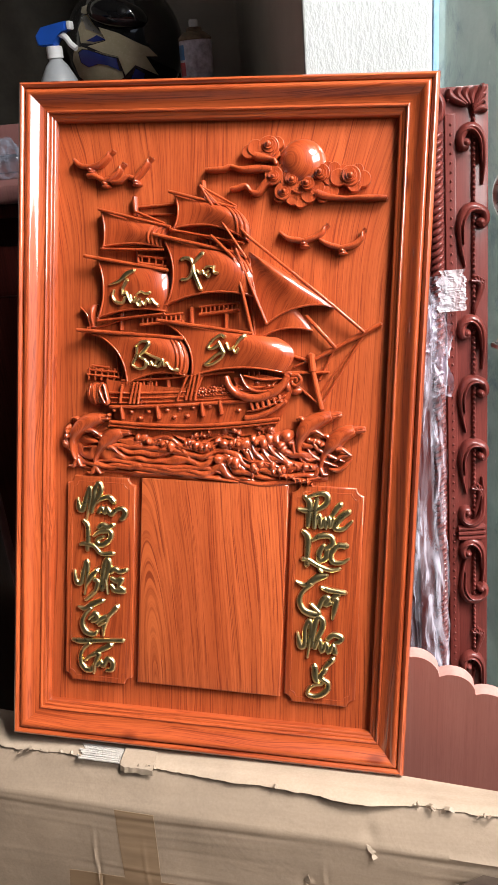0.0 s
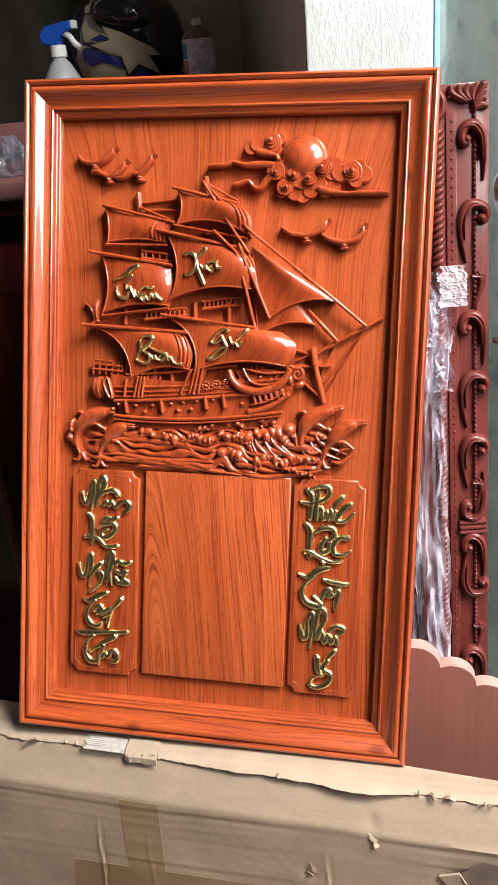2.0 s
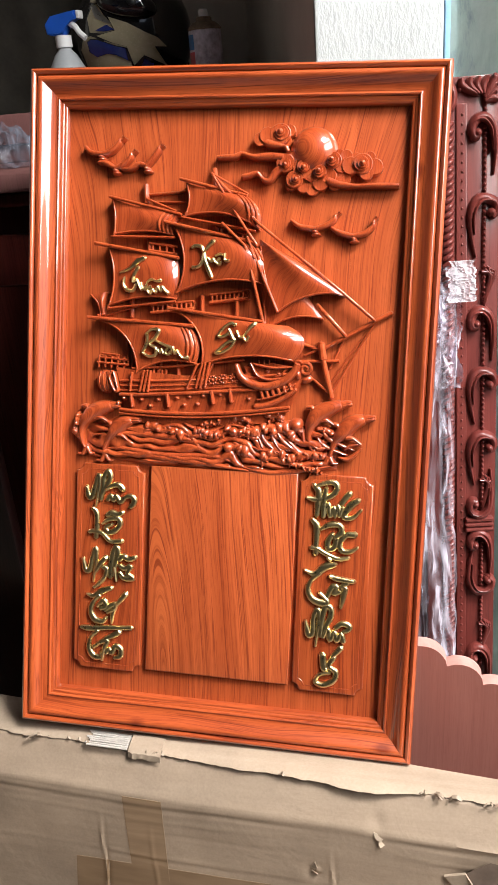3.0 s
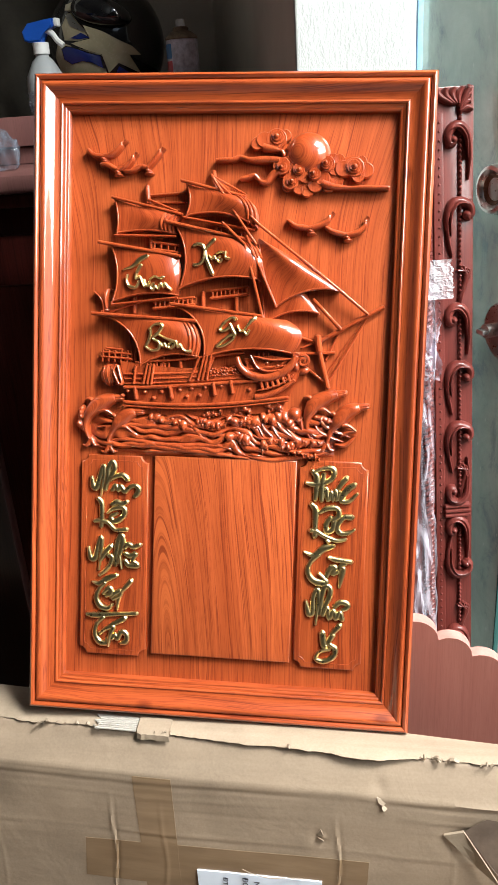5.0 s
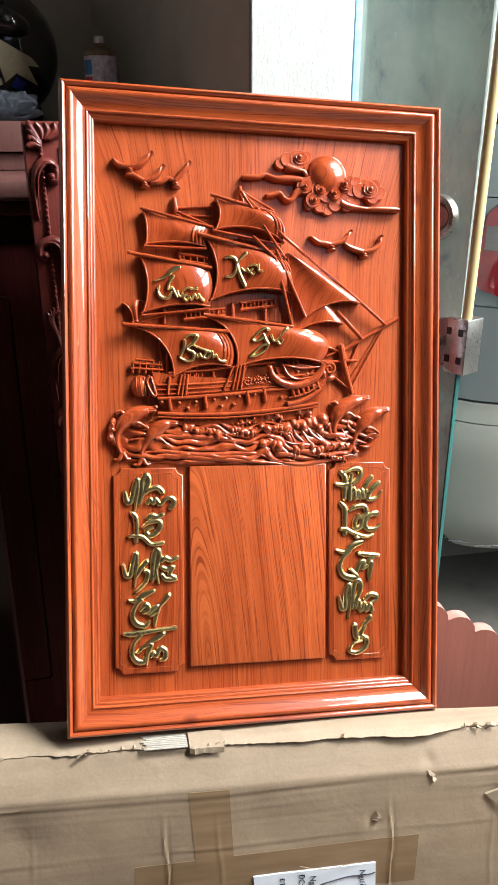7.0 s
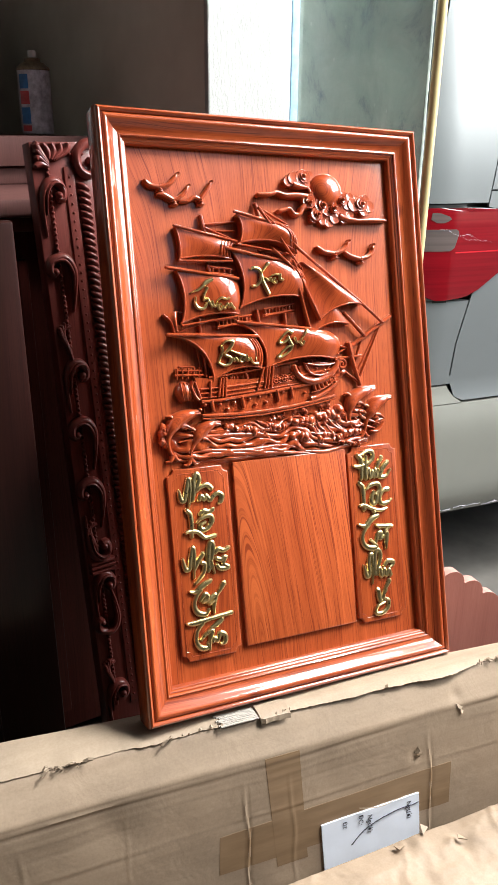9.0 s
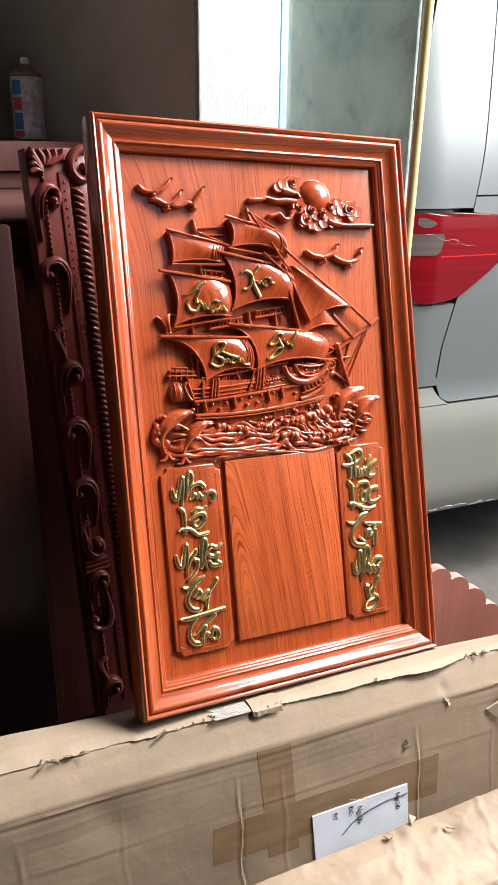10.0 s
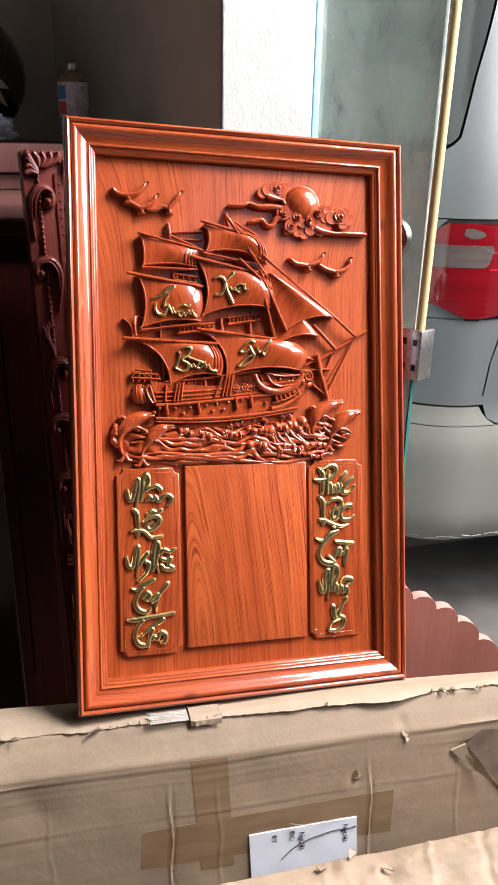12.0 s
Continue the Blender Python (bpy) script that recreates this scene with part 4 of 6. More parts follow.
def build_low():
    root = thing("cardboard_package", Matrix(), "crumpled brown cardboard package lying before the upright one", "cardboard box")
    bm = B()
    rows = []
    for i in range(561):
        x = -0.95 + 1.75 * i / 560
        row = []
        for j in range(96):
            y, z = low_point(x, j / 95)
            d = 0.003 * ntex(x * 8, y * 14, 5) - 0.004 * abs(ntex(x * 16, y * 24, 6)) - 0.0022 * abs(ntex(x * 45, y * 60, 2)) + 0.0006 * ntex(x * 120, y * 140, 2)
            for xc, yc, r, h in ((-0.097, 0.524, 0.014, -0.006), (-0.11, 0.535, 0.008, 0.005), (-0.15, 0.553, 0.012, 0.004), (-0.02, 0.50, 0.02, -0.005), (-0.175, 0.5, 0.012, -0.004)):
                d += h * math.exp(-((x - xc) ** 2 + (y - yc) ** 2) / r ** 2)
            for xc, w, h in ((-0.045, 0.005, 0.003), (0.04, 0.006, -0.003), (0.11, 0.005, 0.003), (-0.2, 0.004, 0.0016)):
                d += h * fold(x - xc - 0.4 * (y - 0.5) - 0.006 * ntex(y * 40, xc * 20, 1), w)
            d += 0.004 * fold(y - 0.447 - 0.008 * ntex(x * 9, 2, 2), 0.01)
            row.append((x, y - 0.3 * d, z + d * (1 if z > 0.02 else 0)))
        rows.append(row)
    rings_mesh(bm, rows)
    part("carton", bm, CARD, root)
    for cx, cy, cz, rot in ((-0.142, 0.556, 0.322, 0.3), (-0.09, 0.525, 0.322, 1.9), (-0.175, 0.553, 0.321, 2.6)):
        bm = B()
        tri = [(0, 0, 0.0), (0.015, 0.003, 0.001), (0.008, 0.012, 0.005)]
        c, s = math.cos(rot), math.sin(rot)
        a = [bm.verts.new((cx + c * x - s * y, cy + s * x + c * y, cz + z)) for x, y, z in tri]
        b = [bm.verts.new((v.co.x, v.co.y, v.co.z - 0.0015)) for v in a]
        bm.faces.new(a)
        bm.faces.new(b[::-1])
        for i in range(3):
            bm.faces.new((a[i], a[(i + 1) % 3], b[(i + 1) % 3], b[i]))
        part("torn_flap", bm, CARD, root, "small torn flap", False)


build_low()


# ---- the carved picture ----
from mathutils.bvhtree import BVHTree

PICTURE = Matrix.Translation((-0.2418, 0.7272, 0.4827)) @ pose(0, 0, 0, -19.4, 3.49, 0)
picture = thing("carved_picture", PICTURE, "glossy red carved ship relief leaning on a cardboard package", "carved picture")

# board behind, of glued staves
STAVES = ((-204, -118), (-117.95, -31), (-30.95, 62), (62.05, 142), (142.05, 204))
for a, b in STAVES:
    part("field_board", box(B(), a / 1000, b / 1000, 0.0, 0.010, 0.042, 0.760), FIELD_WOOD, picture, "", False)

RAIL_PROFILE = [(0, -14), (0, 20), (0.8, 24.5), (2.4, 27.4), (4.6, 28.4), (6.6, 27.4), (7.9, 25), (8.4, 23.4), (9.0, 24.6), (10.4, 26.2), (12.4, 26.8), (14.6, 26.0), (16.8, 24.0), (19.2, 21.3), (21.8, 18.9),
                (25, 16.9), (28, 15.7), (30.4, 15.2), (31.2, 15.8), (32.6, 16.1), (33.8, 15.2), (34.2, 13), (35.6, 12.7), (37, 12), (37.8, 10.6), (39.2, 10.3), (40.4, 9.4), (41.2, 8), (41.2, -3), (30, -14)]


def rail(length, m):
    """One mitred frame rail along its own z, its outer edge at x = 0, its face towards -y."""
    bm = B()
    rings = [[(d / 1000, -w / 1000, (d / 1000) if k == 0 else length - d / 1000) for d, w in RAIL_PROFILE] for k in (0, 1)]
    rings_mesh(bm, rings)
    return part("frame_rail", bm, RED_WOOD, picture, "", True, m)


FW, FH = 0.4835, 0.7925
X0, Z0 = -FW / 2 + 0.001, 0.004
rail(FH, Matrix.Translation((X0, 0, Z0)))
rail(FH, Matrix.Translation((X0 + FW, 0, Z0 + FH)) @ pose(0, 0, 0, 0, 180, 0))
rail(FW, Matrix.Translation((X0 + FW, 0, Z0)) @ pose(0, 0, 0, 0, -90, 0))
rail(FW, Matrix.Translation((X0, 0, Z0 + FH)) @ pose(0, 0, 0, 0, 90, 0))


def raised(name, outline, w, label, edge=2.0, material=RED_WOOD):
    bm = B()
    slab(bm, outline, -1, w, edge)
    return part(name, bm, material, picture, label)


def notched(u0, u1, v0, v1, r):
    """A rectangle whose corners are cut by quarter circles."""
    out = []
    for cu, cv, a0 in ((u0, v0, 90), (u1, v0, 180), (u1, v1, 270), (u0, v1, 0)):
        for k in range(6):
            a = radians(a0 - 90 * k / 5)
            out.append((cu + r * math.cos(a), cv + r * math.sin(a)))
    return out


raised("calendar_panel", [(-86.5, 77), (92.5, 77), (94, 335), (-86, 333.5)], 6, "plain raised panel of flame-grained red wood", 2.0, PANEL_WOOD)
plaque_l = raised("side_plaque", notched(-181, -94, 72.5, 332.5, 9), 5, "narrow plaque with notched corners", 1.6)
plaque_r = raised("side_plaque", notched(97.5, 182.5, 72, 335.5, 9), 5, "narrow plaque with notched corners", 1.6)
for pl, u0, u1, v0, v1 in ((plaque_l, -181, -94, 72.5, 332.5), (plaque_r, 97.5, 182.5, 72, 335.5)):
    bm = B()
    out = notched(u0 + 7, u1 - 7, v0 + 7, v1 - 7, 7)
    out.append(out[0])
    for a, b in zip(out, out[1:]):
        rod(bm, a, b, 0.55, 4.7, 4.7, 0.6)
    part("border_line", bm, RELIEF_WOOD, pl)


def surface_of(ob, lift=0.0):
    """Height of a carved part above the board at a plan point."""
    tree = BVHTree.FromPolygons([v.co for v in ob.data.vertices], [tuple(q.vertices) for q in ob.data.polygons])

    def f(u, v):
        hit = tree.ray_cast(Vector((u / 1000, -0.1, v / 1000)), Vector((0, 1, 0)))
        return (-hit[0].y * 1000 if hit[0] else 10.0) + lift
    return f


def brush(bm, pts, height, surface, bold):
    """A flat-topped brush stroke with steep rounded sides: points of (u, v, half width) in mm."""
    path = smoothed(pts, 5)
    n = len(path)
    rings = []
    for i, p in enumerate(path):
        d = (path[min(i + 1, n - 1)] - path[max(i - 1, 0)]).to_2d().normalized()
        q = Vector((-d.y, d.x))
        r = max(1.0, (p.z * 1.3 + 0.5) * bold)
        wk = surface(p.x, p.y)
        ring = []
        for o, h in ((-1.0, -2.0), (-1.0, 0.25), (-0.88, 0.62), (-0.62, 0.86), (0.0, 1.0), (0.62, 0.86), (0.88, 0.62), (1.0, 0.25), (1.0, -2.0)):
            c = p.to_2d() + q * r * o
            ring.append(at(c.x, c.y, wk + (height * h if h > 0 else h)))
        if i in (0, n - 1):
            tip = p.to_2d() + d * r * (-0.8 if i == 0 else 0.8)
            e = [at(tip.x + (k - 4) / 4 * q.x * r * 0.45, tip.y + (k - 4) / 4 * q.y * r * 0.45, wk + (height * 0.3 if 0 < k < 8 else -2.0)) for k in range(9)]
            rings.extend([e, ring] if i == 0 else [ring, e])
        else:
            rings.append(ring)
    rings_mesh(bm, rings)


def word(parent, strokes, bold=1.0):
    bm = B()
    f = surface_of(parent, -0.4)
    for i, s in enumerate(strokes):
        brush(bm, s, (4.4 + 0.3 * (i % 3)) * (0.4 + 0.6 * bold), f, bold)
    return part("gilded_word", bm, GOLD, parent, "gilded brush-written word")


# birds
def bird(left, body, right):
    """A gull: a tapered wing, a rounded body with its tail, and a broad raised wing."""
    bm = B()
    u, v = body
    stroke(bm, left + [(u, v + 0.5)], 2.9, 0.5, 10.0, lambda k: 0.5 + 0.62 * math.sin(math.pi * (0.08 + 0.62 * k)), 8, 7, None, 0.35)
    a, b = right[-2], right[-1]
    hook = (b[0] + 1.5, b[1] + 2.0)
    stroke(bm, [(u, v + 0.5)] + right[:-1] + [((a[0] + b[0]) / 2 - 0.8, (a[1] + b[1]) / 2 + 0.8), b, hook], 2.9, 0.5, 11.0, lambda k: 1.0 + 0.22 * math.sin(2 * math.pi * k) - 0.12 * k, 8, 7, None, 0.35)
    lobe(bm, u + 0.5, v - 2.5, 5.0, 3.4, 0, 12.0, -0.15)
    lobe(bm, u + 1.5, v - 5.5, 6.5, 2.4, 0, 11.0, 0.05)
    part("bird", bm, RELIEF_WOOD, picture, "carved flying gull")


bird([(-178, 712), (-171, 705)], (-158, 702), [(-146, 706), (-137, 714), (-131, 720)])
bird([(-162, 693), (-153, 693)], (-140, 686), [(-131, 690), (-122, 698), (-117, 705)])
bird([(-132, 685), (-120, 686), (-111, 691)], (-102, 688), [(-94, 698), (-88, 706), (-84, 711)])
bird([(72, 628), (82, 621), (92, 619.5)], (100, 617.5), [(112, 622), (121, 628), (126, 635)])
bird([(118, 620), (127, 615), (137, 612)], (144, 610), [(157, 614), (165, 621), (168, 630)])

bm = B()
lobe(bm, 94.7, 706.5, 27, 27, -1, 20, 0, 40, 12)
part("sun_disc", bm, RELIEF_WOOD, picture, "smooth domed rising sun")


def cloud(lobes, rosettes, tails):
    """A flat carved cloud: overlapping scalloped leaves, curled rosettes and long trailing bars."""
    bm = B()
    for u, v, r, h in lobes:
        disc(bm, u, v, r, -1, h * 1.35 + 1)
    for u, v, r, h, hand in rosettes:
        disc(bm, u, v, r, -1, h * 1.35 + 1)
        a = hand * 2.2 + u * 0.11
        disc(bm, u + r * 0.16 * math.cos(a), v + r * 0.16 * math.sin(a), r * 0.66, 0, h * 1.35 + 2.0)
        lobe(bm, u + r * 0.2 * math.cos(a), v + r * 0.2 * math.sin(a), r * 0.4, r * 0.4, h * 1.35 + 0.5, 5.0, 0, 12, 5)
    for t in tails:
        stroke(bm, t, 3.3, 0.5, 12.0, lambda k: 1.25 - 0.6 * k + 0.18 * math.sin(9 * k), 8, 7, None, 0.3)
    part("cloud", bm, RELIEF_WOOD, picture, "carved curling cloud")


cloud([(33, 718, 8, 7), (41, 722, 9.5, 8), (48, 717, 9, 7), (56, 723, 12.5, 8), (66, 727, 7.5, 7), (61, 716, 8, 6)], [(57, 724, 8.5, 9, 1)], [[(40, 714), (52, 711), (62, 709), (66, 703)]])
cloud([(63, 691, 11, 8), (71, 697, 7, 7), (82, 697, 8, 7), (84, 686, 13, 8), (94, 694, 8, 7), (93, 681, 11, 8), (74, 673, 10, 8), (70, 667, 6, 6), (85, 666, 8, 6), (95, 663, 8, 6), (104, 669, 9, 7), (113, 677, 9, 7), (117, 694, 10, 8),
       (124, 701, 6, 6), (132, 699, 7, 7), (127, 688, 8, 7), (122, 680, 9, 6), (137, 688, 10, 8), (142, 697, 6, 7), (150, 690, 12, 8), (158, 697, 7, 7), (164, 687, 9.5, 7), (155, 680, 8, 7), (120, 669, 8, 6), (131, 674, 7, 6)],
      [(63, 690, 6.5, 10, -1), (84, 687, 7.5, 10, 1), (103, 681, 7.5, 11, -1), (117, 693, 7, 11, 1), (149, 690, 8.5, 10, 1), (75, 673, 6, 9, -1)],
      [[(60, 698), (42, 699), (26, 698.5), (12, 702), (4, 699), (-17, 698)], [(60, 686), (52, 681), (46, 672.5), (38, 673), (31, 680), (22, 677.5), (13, 676)], [(112, 672), (123, 668), (142, 666), (165, 666.5), (192, 666.5)]])


# the ship: sails
def sail(tl, tr, br, bl, bows, w, belly, lean=0.0, furl=0, reach=1.0):
    bm = B()
    canvas(bm, tl, tr, br, bl, bows, w + 3.5, belly * 1.15, lean)
    ob = part("sail", bm, RELIEF_WOOD, picture, "billowing carved sail")
    f = surface_of(ob, -0.5)
    a, b, c, d = (Vector(q) for q in (tl, tr, br, bl))
    for p, q, bow, inward in ((a, d, bows[3], (b - a).normalized()), (d, c, bows[2], (a - d).normalized())):
        line = [arc(p, q, bow, k / 6) + inward * 1.3 for k in range(7)]
        bm = B()
        stroke(bm, [(v.x, v.y) for v in line], 1.25, 0, 1.6, lambda k: 1.0, 5, 2, f)
        part("bolt_rope", bm, RELIEF_WOOD, ob)
    for i in range(furl):
        inward = (a - b).normalized()
        line = [arc(b, c, bows[1], 0.06 + 0.88 * reach * k / 6) + inward * (4.0 + 4.6 * i) for k in range(7)]
        bm = B()
        stroke(bm, [(v.x, v.y) for v in line], 2.0, 0, 2.6, lambda k: 0.7 + 0.3 * math.sin(math.pi * k), 5, 2, f)
        part("gathered_fold", bm, RELIEF_WOOD, ob)
    return ob


sail((-168.3, 536.8), (-146.8, 541.3), (-147.7, 514.2), (-156, 512), (0, -2, 0, 4), 3, 3)
sail((-143.2, 651.2), (-56.7, 631.6), (-63, 607.5), (-140, 608), (-3, -4, 4, 3), 6, 6, 0.0, 4)
sail_ml = sail((-147, 595.4), (-61, 581.6), (-60, 533.5), (-145, 523.2), (-2, 5, 6, 8), 6.5, 7)
sail((-53.6, 669.2), (17.4, 654), (36.3, 616), (-54.6, 628.6), (-3, 9, 10, 6), 9, 9, 0.0, 3)
sail_ll = sail((-160, 509.3), (-39.8, 502.8), (-33.1, 459.1), (-105.8, 445.3), (-2, 7, 8, 16), 8, 7, 0.0, 3)
sail_mr = sail((-66, 620.1), (31.9, 600), (46.4, 552.7), (-60, 540.8), (-3, 8, 9, 11), 9.5, 9, 0.0, 3, 0.5)
sail_lr = sail((-62, 521.5), (75, 507), (82.5, 466.2), (-27, 457.4), (-2, 16, 8, 14), 9, 9)
sail((26, 605), (30, 601), (115, 515), (47.5, 499), (0, 6, 9, 4), 6, 5)
sail((38, 603.7), (41.5, 602.5), (139.7, 542.5), (61.9, 521.2), (0, 3, 9, -5), 11, 7)


def spars(name, label, items):
    """Rigging: (start, end, radius, w at start, w at end) in mm."""
    for a, b, r, wa, wb in items:
        bm = B()
        if wa >= 6 and name in ("yard", "stay"):
            wa, wb = wa + 3.5, wb + 3.5
        rod(bm, a, b, r, wa, wb)
        part(name, bm, RELIEF_WOOD, picture, label)


spars("yard", "carved yard", [((-144.9, 652.5), (-56, 632), 1.8, 9, 10), ((-58.2, 672), (21.5, 653), 1.9, 13, 13), ((-161, 597.8), (-58, 582), 2.3, 10, 10),
                              ((-75, 622.8), (33, 600.3), 2.2, 14, 14), ((-168, 510), (-37, 503.4), 2.4, 11, 11), ((-68, 523.6), (46, 510.5), 2.2, 13, 13),
                              ((-101, 656.4), (-54, 660.2), 1.6, 3, 3), ((-99.5, 650.5), (-64, 636.6), 1.5, 6, 6), ((-92.5, 647.9), (-54, 648.3), 1.3, 3, 3),
                              ((-141, 606.5), (-64, 606), 1.5, 8, 8), ((-56, 629), (32, 614), 1.5, 10, 10), ((-144, 521.5), (-61, 532), 1.5, 7, 7)])
spars("stay", "carved rigging stay", [((-21.3, 678.3), (37.1, 620.9), 1.7, 13, 15), ((37.1, 620.9), (137.7, 544.3), 1.8, 15, 10), ((137.7, 544.3), (173.5, 515.8), 1.8, 10, 6),
                                      ((-19, 675), (10.6, 631.2), 1.6, 14, 17), ((10.6, 631.2), (36, 596), 1.6, 17, 15), ((-6, 621.6), (21.8, 596.1), 1.8, 17, 18), ((21.8, 596.1), (33.1, 557.7), 1.8, 18, 16),
                                      ((33.1, 557.7), (48.5, 499.7), 1.9, 16, 11), ((24, 606), (43.1, 564), 1.7, 17, 16), ((43.1, 564), (62.4, 521.9), 1.9, 16, 15), ((-21, 678), (22, 655), 1.4, 13, 13),
                                      ((140.7, 497.5), (124.7, 459.9), 1.5, 2, 2), ((174.1, 515.2), (129.2, 433.9), 1.6, 2, 2), ((171, 513), (127, 445), 1.2, 1, 1), ((106.8, 532.7), (141.5, 497.4), 2.4, 6, 4),
                                      ((84, 489.4), (117.4, 479.3), 1.9, 3, 4), ((94.6, 474), (115.2, 483.8), 1.5, 3, 3), ((98.8, 452), (126.1, 431), 1.6, 3, 5), ((-147, 541), (-120, 533), 1.4, 3, 5), ((-150, 513), (-95, 530), 1.4, 4, 6)])
spars("bowsprit", "carved bowsprit", [((115, 481.5), (192, 526), 3.0, 4, 3)])
spars("mast", "carved mast", [((-20.4, 686), (-17.5, 664), 3.0, 5, 8), ((-103, 668), (-100, 646), 3.0, 4, 6), ((-98, 606), (-96, 590), 2.2, 3, 5), ((-17, 622), (-14, 612), 2.5, 4, 6),
                              ((-30, 540), (-29, 520), 2.6, 4, 5), ((-117, 536), (-116, 512), 2.4, 2, 3), ((12, 540), (13, 512), 2.6, 4, 5), ((-112, 505), (-113, 452), 2.4, 2, 3), ((-57, 460), (-54, 440), 2.4, 6, 8)])
spars("anchor_stock", "carved anchor stock", [((113.5, 489), (116.5, 470), 4.6, 4, 5), ((116.5, 470), (128.5, 426), 3.2, 5, 5), ((75.2, 466.1), (135, 469), 2.0, 4, 4)])
spars("shroud", "carved rope ladder", [((-98, 464), (-104, 420), 1.3, 9, 9), ((-91, 464), (-96, 420), 1.3, 9, 9), ((-84, 463), (-88, 420), 1.3, 9, 9), ((-76, 462), (-82, 421), 1.3, 9, 9),
                                       ((-23, 466), (-42, 426), 1.4, 10, 9), ((-17, 467), (-34, 427), 1.4, 10, 9), ((-10, 468), (-26, 428), 1.4, 10, 9), ((-123, 500), (-119, 456), 1.1, 2, 3), ((-110, 497), (-109, 456), 1.1, 2, 3), ((-55, 500), (-50, 455), 1.2, 6, 8)])


# crow's nests with balusters
def nest(u0, v0, u1, v1, n):
    bm = B()
    d = Vector((u1 - u0, v1 - v0))
    rod(bm, (u0, v0), (u1, v1), 1.6, 6, 6)
    rod(bm, (u0, v0 - 9), (u1, v1 - 9), 2.2, 6, 6)
    for i in range(n):
        k = (i + 0.5) / n
        rod(bm, (u0 + d.x * k, v0 + d.y * k - 8), (u0 + d.x * k, v0 + d.y * k), 1.1, 6, 6)
    part("crow_nest", bm, RELIEF_WOOD, picture, "carved railing between the sails")


nest(-92, 527, -40, 533, 9)
nest(-20, 541, 27, 547, 9)
nest(-96, 600, -62, 596, 4)
nest(-22, 622, 20, 612, 5)


# hull
def ship_hull():
    bm = B()
    rows = []
    for i in range(31):
        k = i / 30
        u_top = -132 + 228 * k
        u_bot = -116 + 186 * k ** 1.05
        v_top = 452 - 9 * math.sin(math.pi * k) + 11 * k ** 2
        v_bot = 386 + 10 * k ** 4
        row = []
        for j in range(9):
            t = j / 8
            u = u_top * (1 - t) + u_bot * t + 6 * math.sin(math.pi * t) * k
            v = v_top * (1 - t) + v_bot * t
            w = 8 + 5 * math.sin(math.pi * (0.15 + 0.7 * k)) * (1 - 0.55 * t) - 4 * t
            row.append(at(u, v, w))
        row.append(at(row[-1].x * 1000, row[-1].z * 1000 - 1, -1))
        row.insert(0, at(u_top, v_top + 0.5, -1))
        rows.append(row)
    rings_mesh(bm, rows, False, False)
    for r in (rows[0], rows[-1]):
        bm.faces.new([bm.verts.new(p) for p in r])
    hull = part("ship_hull", bm, RELIEF_WOOD, picture, "carved planked ship hull")
    for v0, v1, sag, r in ((419, 437, 0, 2.4), (424, 441, 0, 1.1), (430, 447, 1, 1.2), (436, 452, 1, 1.6), (401, 413, 5, 2.3), (396.5, 409, 5, 1.3)):
        bm = B()
        pts = [(-126 + 206 * k, v0 + (v1 - v0) * k ** 1.4 - sag * math.sin(math.pi * k)) for k in span(0, 1, 8)]
        stroke(bm, pts, r, 11.2, r * 1.3, lambda k: 1.0, 5, 2)
        part("wale", bm, RELIEF_WOOD, hull)
    for u, v in ((-121, 415), (-99, 414), (-78, 415), (-88, 407), (-55, 418), (-40, 420), (-46, 410), (-30, 412), (-23, 422), (-3, 424.5), (23, 430), (32, 421), (-128, 409)):
        bm = B()
        lobe(bm, u, v, 3.0, 2.6, 9, 4.4, 0, 10, 4)
        part("rivet", bm, RELIEF_WOOD, hull)
    for u, v in ((-112, 420), (-67, 422), (-13, 428), (9, 431)):
        bm = B()
        rod(bm, (u, v), (u + 2.2, v - 15), 2.6, 12, 11)
        part("fender", bm, RELIEF_WOOD, hull)
    for u, v in ((-12, 441), (0.5, 443), (14, 445)):
        bm = B()
        for k in range(9):
            a = 2 * math.pi * k / 9
            lobe(bm, u + 4.4 * math.cos(a), v + 4.4 * math.sin(a), 1.7, 1.7, 11, 3.4, 0, 8, 3)
        lobe(bm, u, v, 2.2, 2.2, 11, 4, 0, 10, 4)
        part("gun_port", bm, RELIEF_WOOD, hull)
    for u0, v0, u1, v1 in ((-96, 449, -101, 424), (-92, 449, -96, 424), (-88, 449, -91, 424), (-31, 459, -43, 430), (-25, 460, -32, 431), (-21, 461, -27, 431), (-16, 463, -21, 432), (-111, 446, -113, 424)):
        bm = B()
        rod(bm, (u0, v0), (u1, v1), 1.6, 13, 13)
        part("channel_rope", bm, RELIEF_WOOD, hull)
    bm = B()
    for k in range(13):
        rod(bm, (-100 + k * 9, 396 - 0.25 * k), (-106 + k * 9, 386), 0.9, 6, 4)
    part("plank_ribs", bm, RELIEF_WOOD, hull)
    bm = B()
    stroke(bm, [(16, 460), (21, 448), (33, 439), (52, 436), (72, 443), (83, 453), (88, 463)], 4.4, 12, 6, lambda k: 0.55 + 0.65 * math.sin(math.pi * (0.12 + 0.7 * k)))
    spiral(bm, 88, 463, 4.5, 12, 1.8, 1.2, 0.5, 1)
    for q, r in ((40, 449), (53, 454), (66, 451)):
        lobe(bm, q, r, 3.4, 2.8, 9, 5, 0.3, 10, 4)
    for k in range(4):
        stroke(bm, [(60 + 3 * k, 447 + k), (68 + 2.2 * k, 450 + 2 * k), (74 + 1.5 * k, 457 + k)], 1.0, 11, 3)
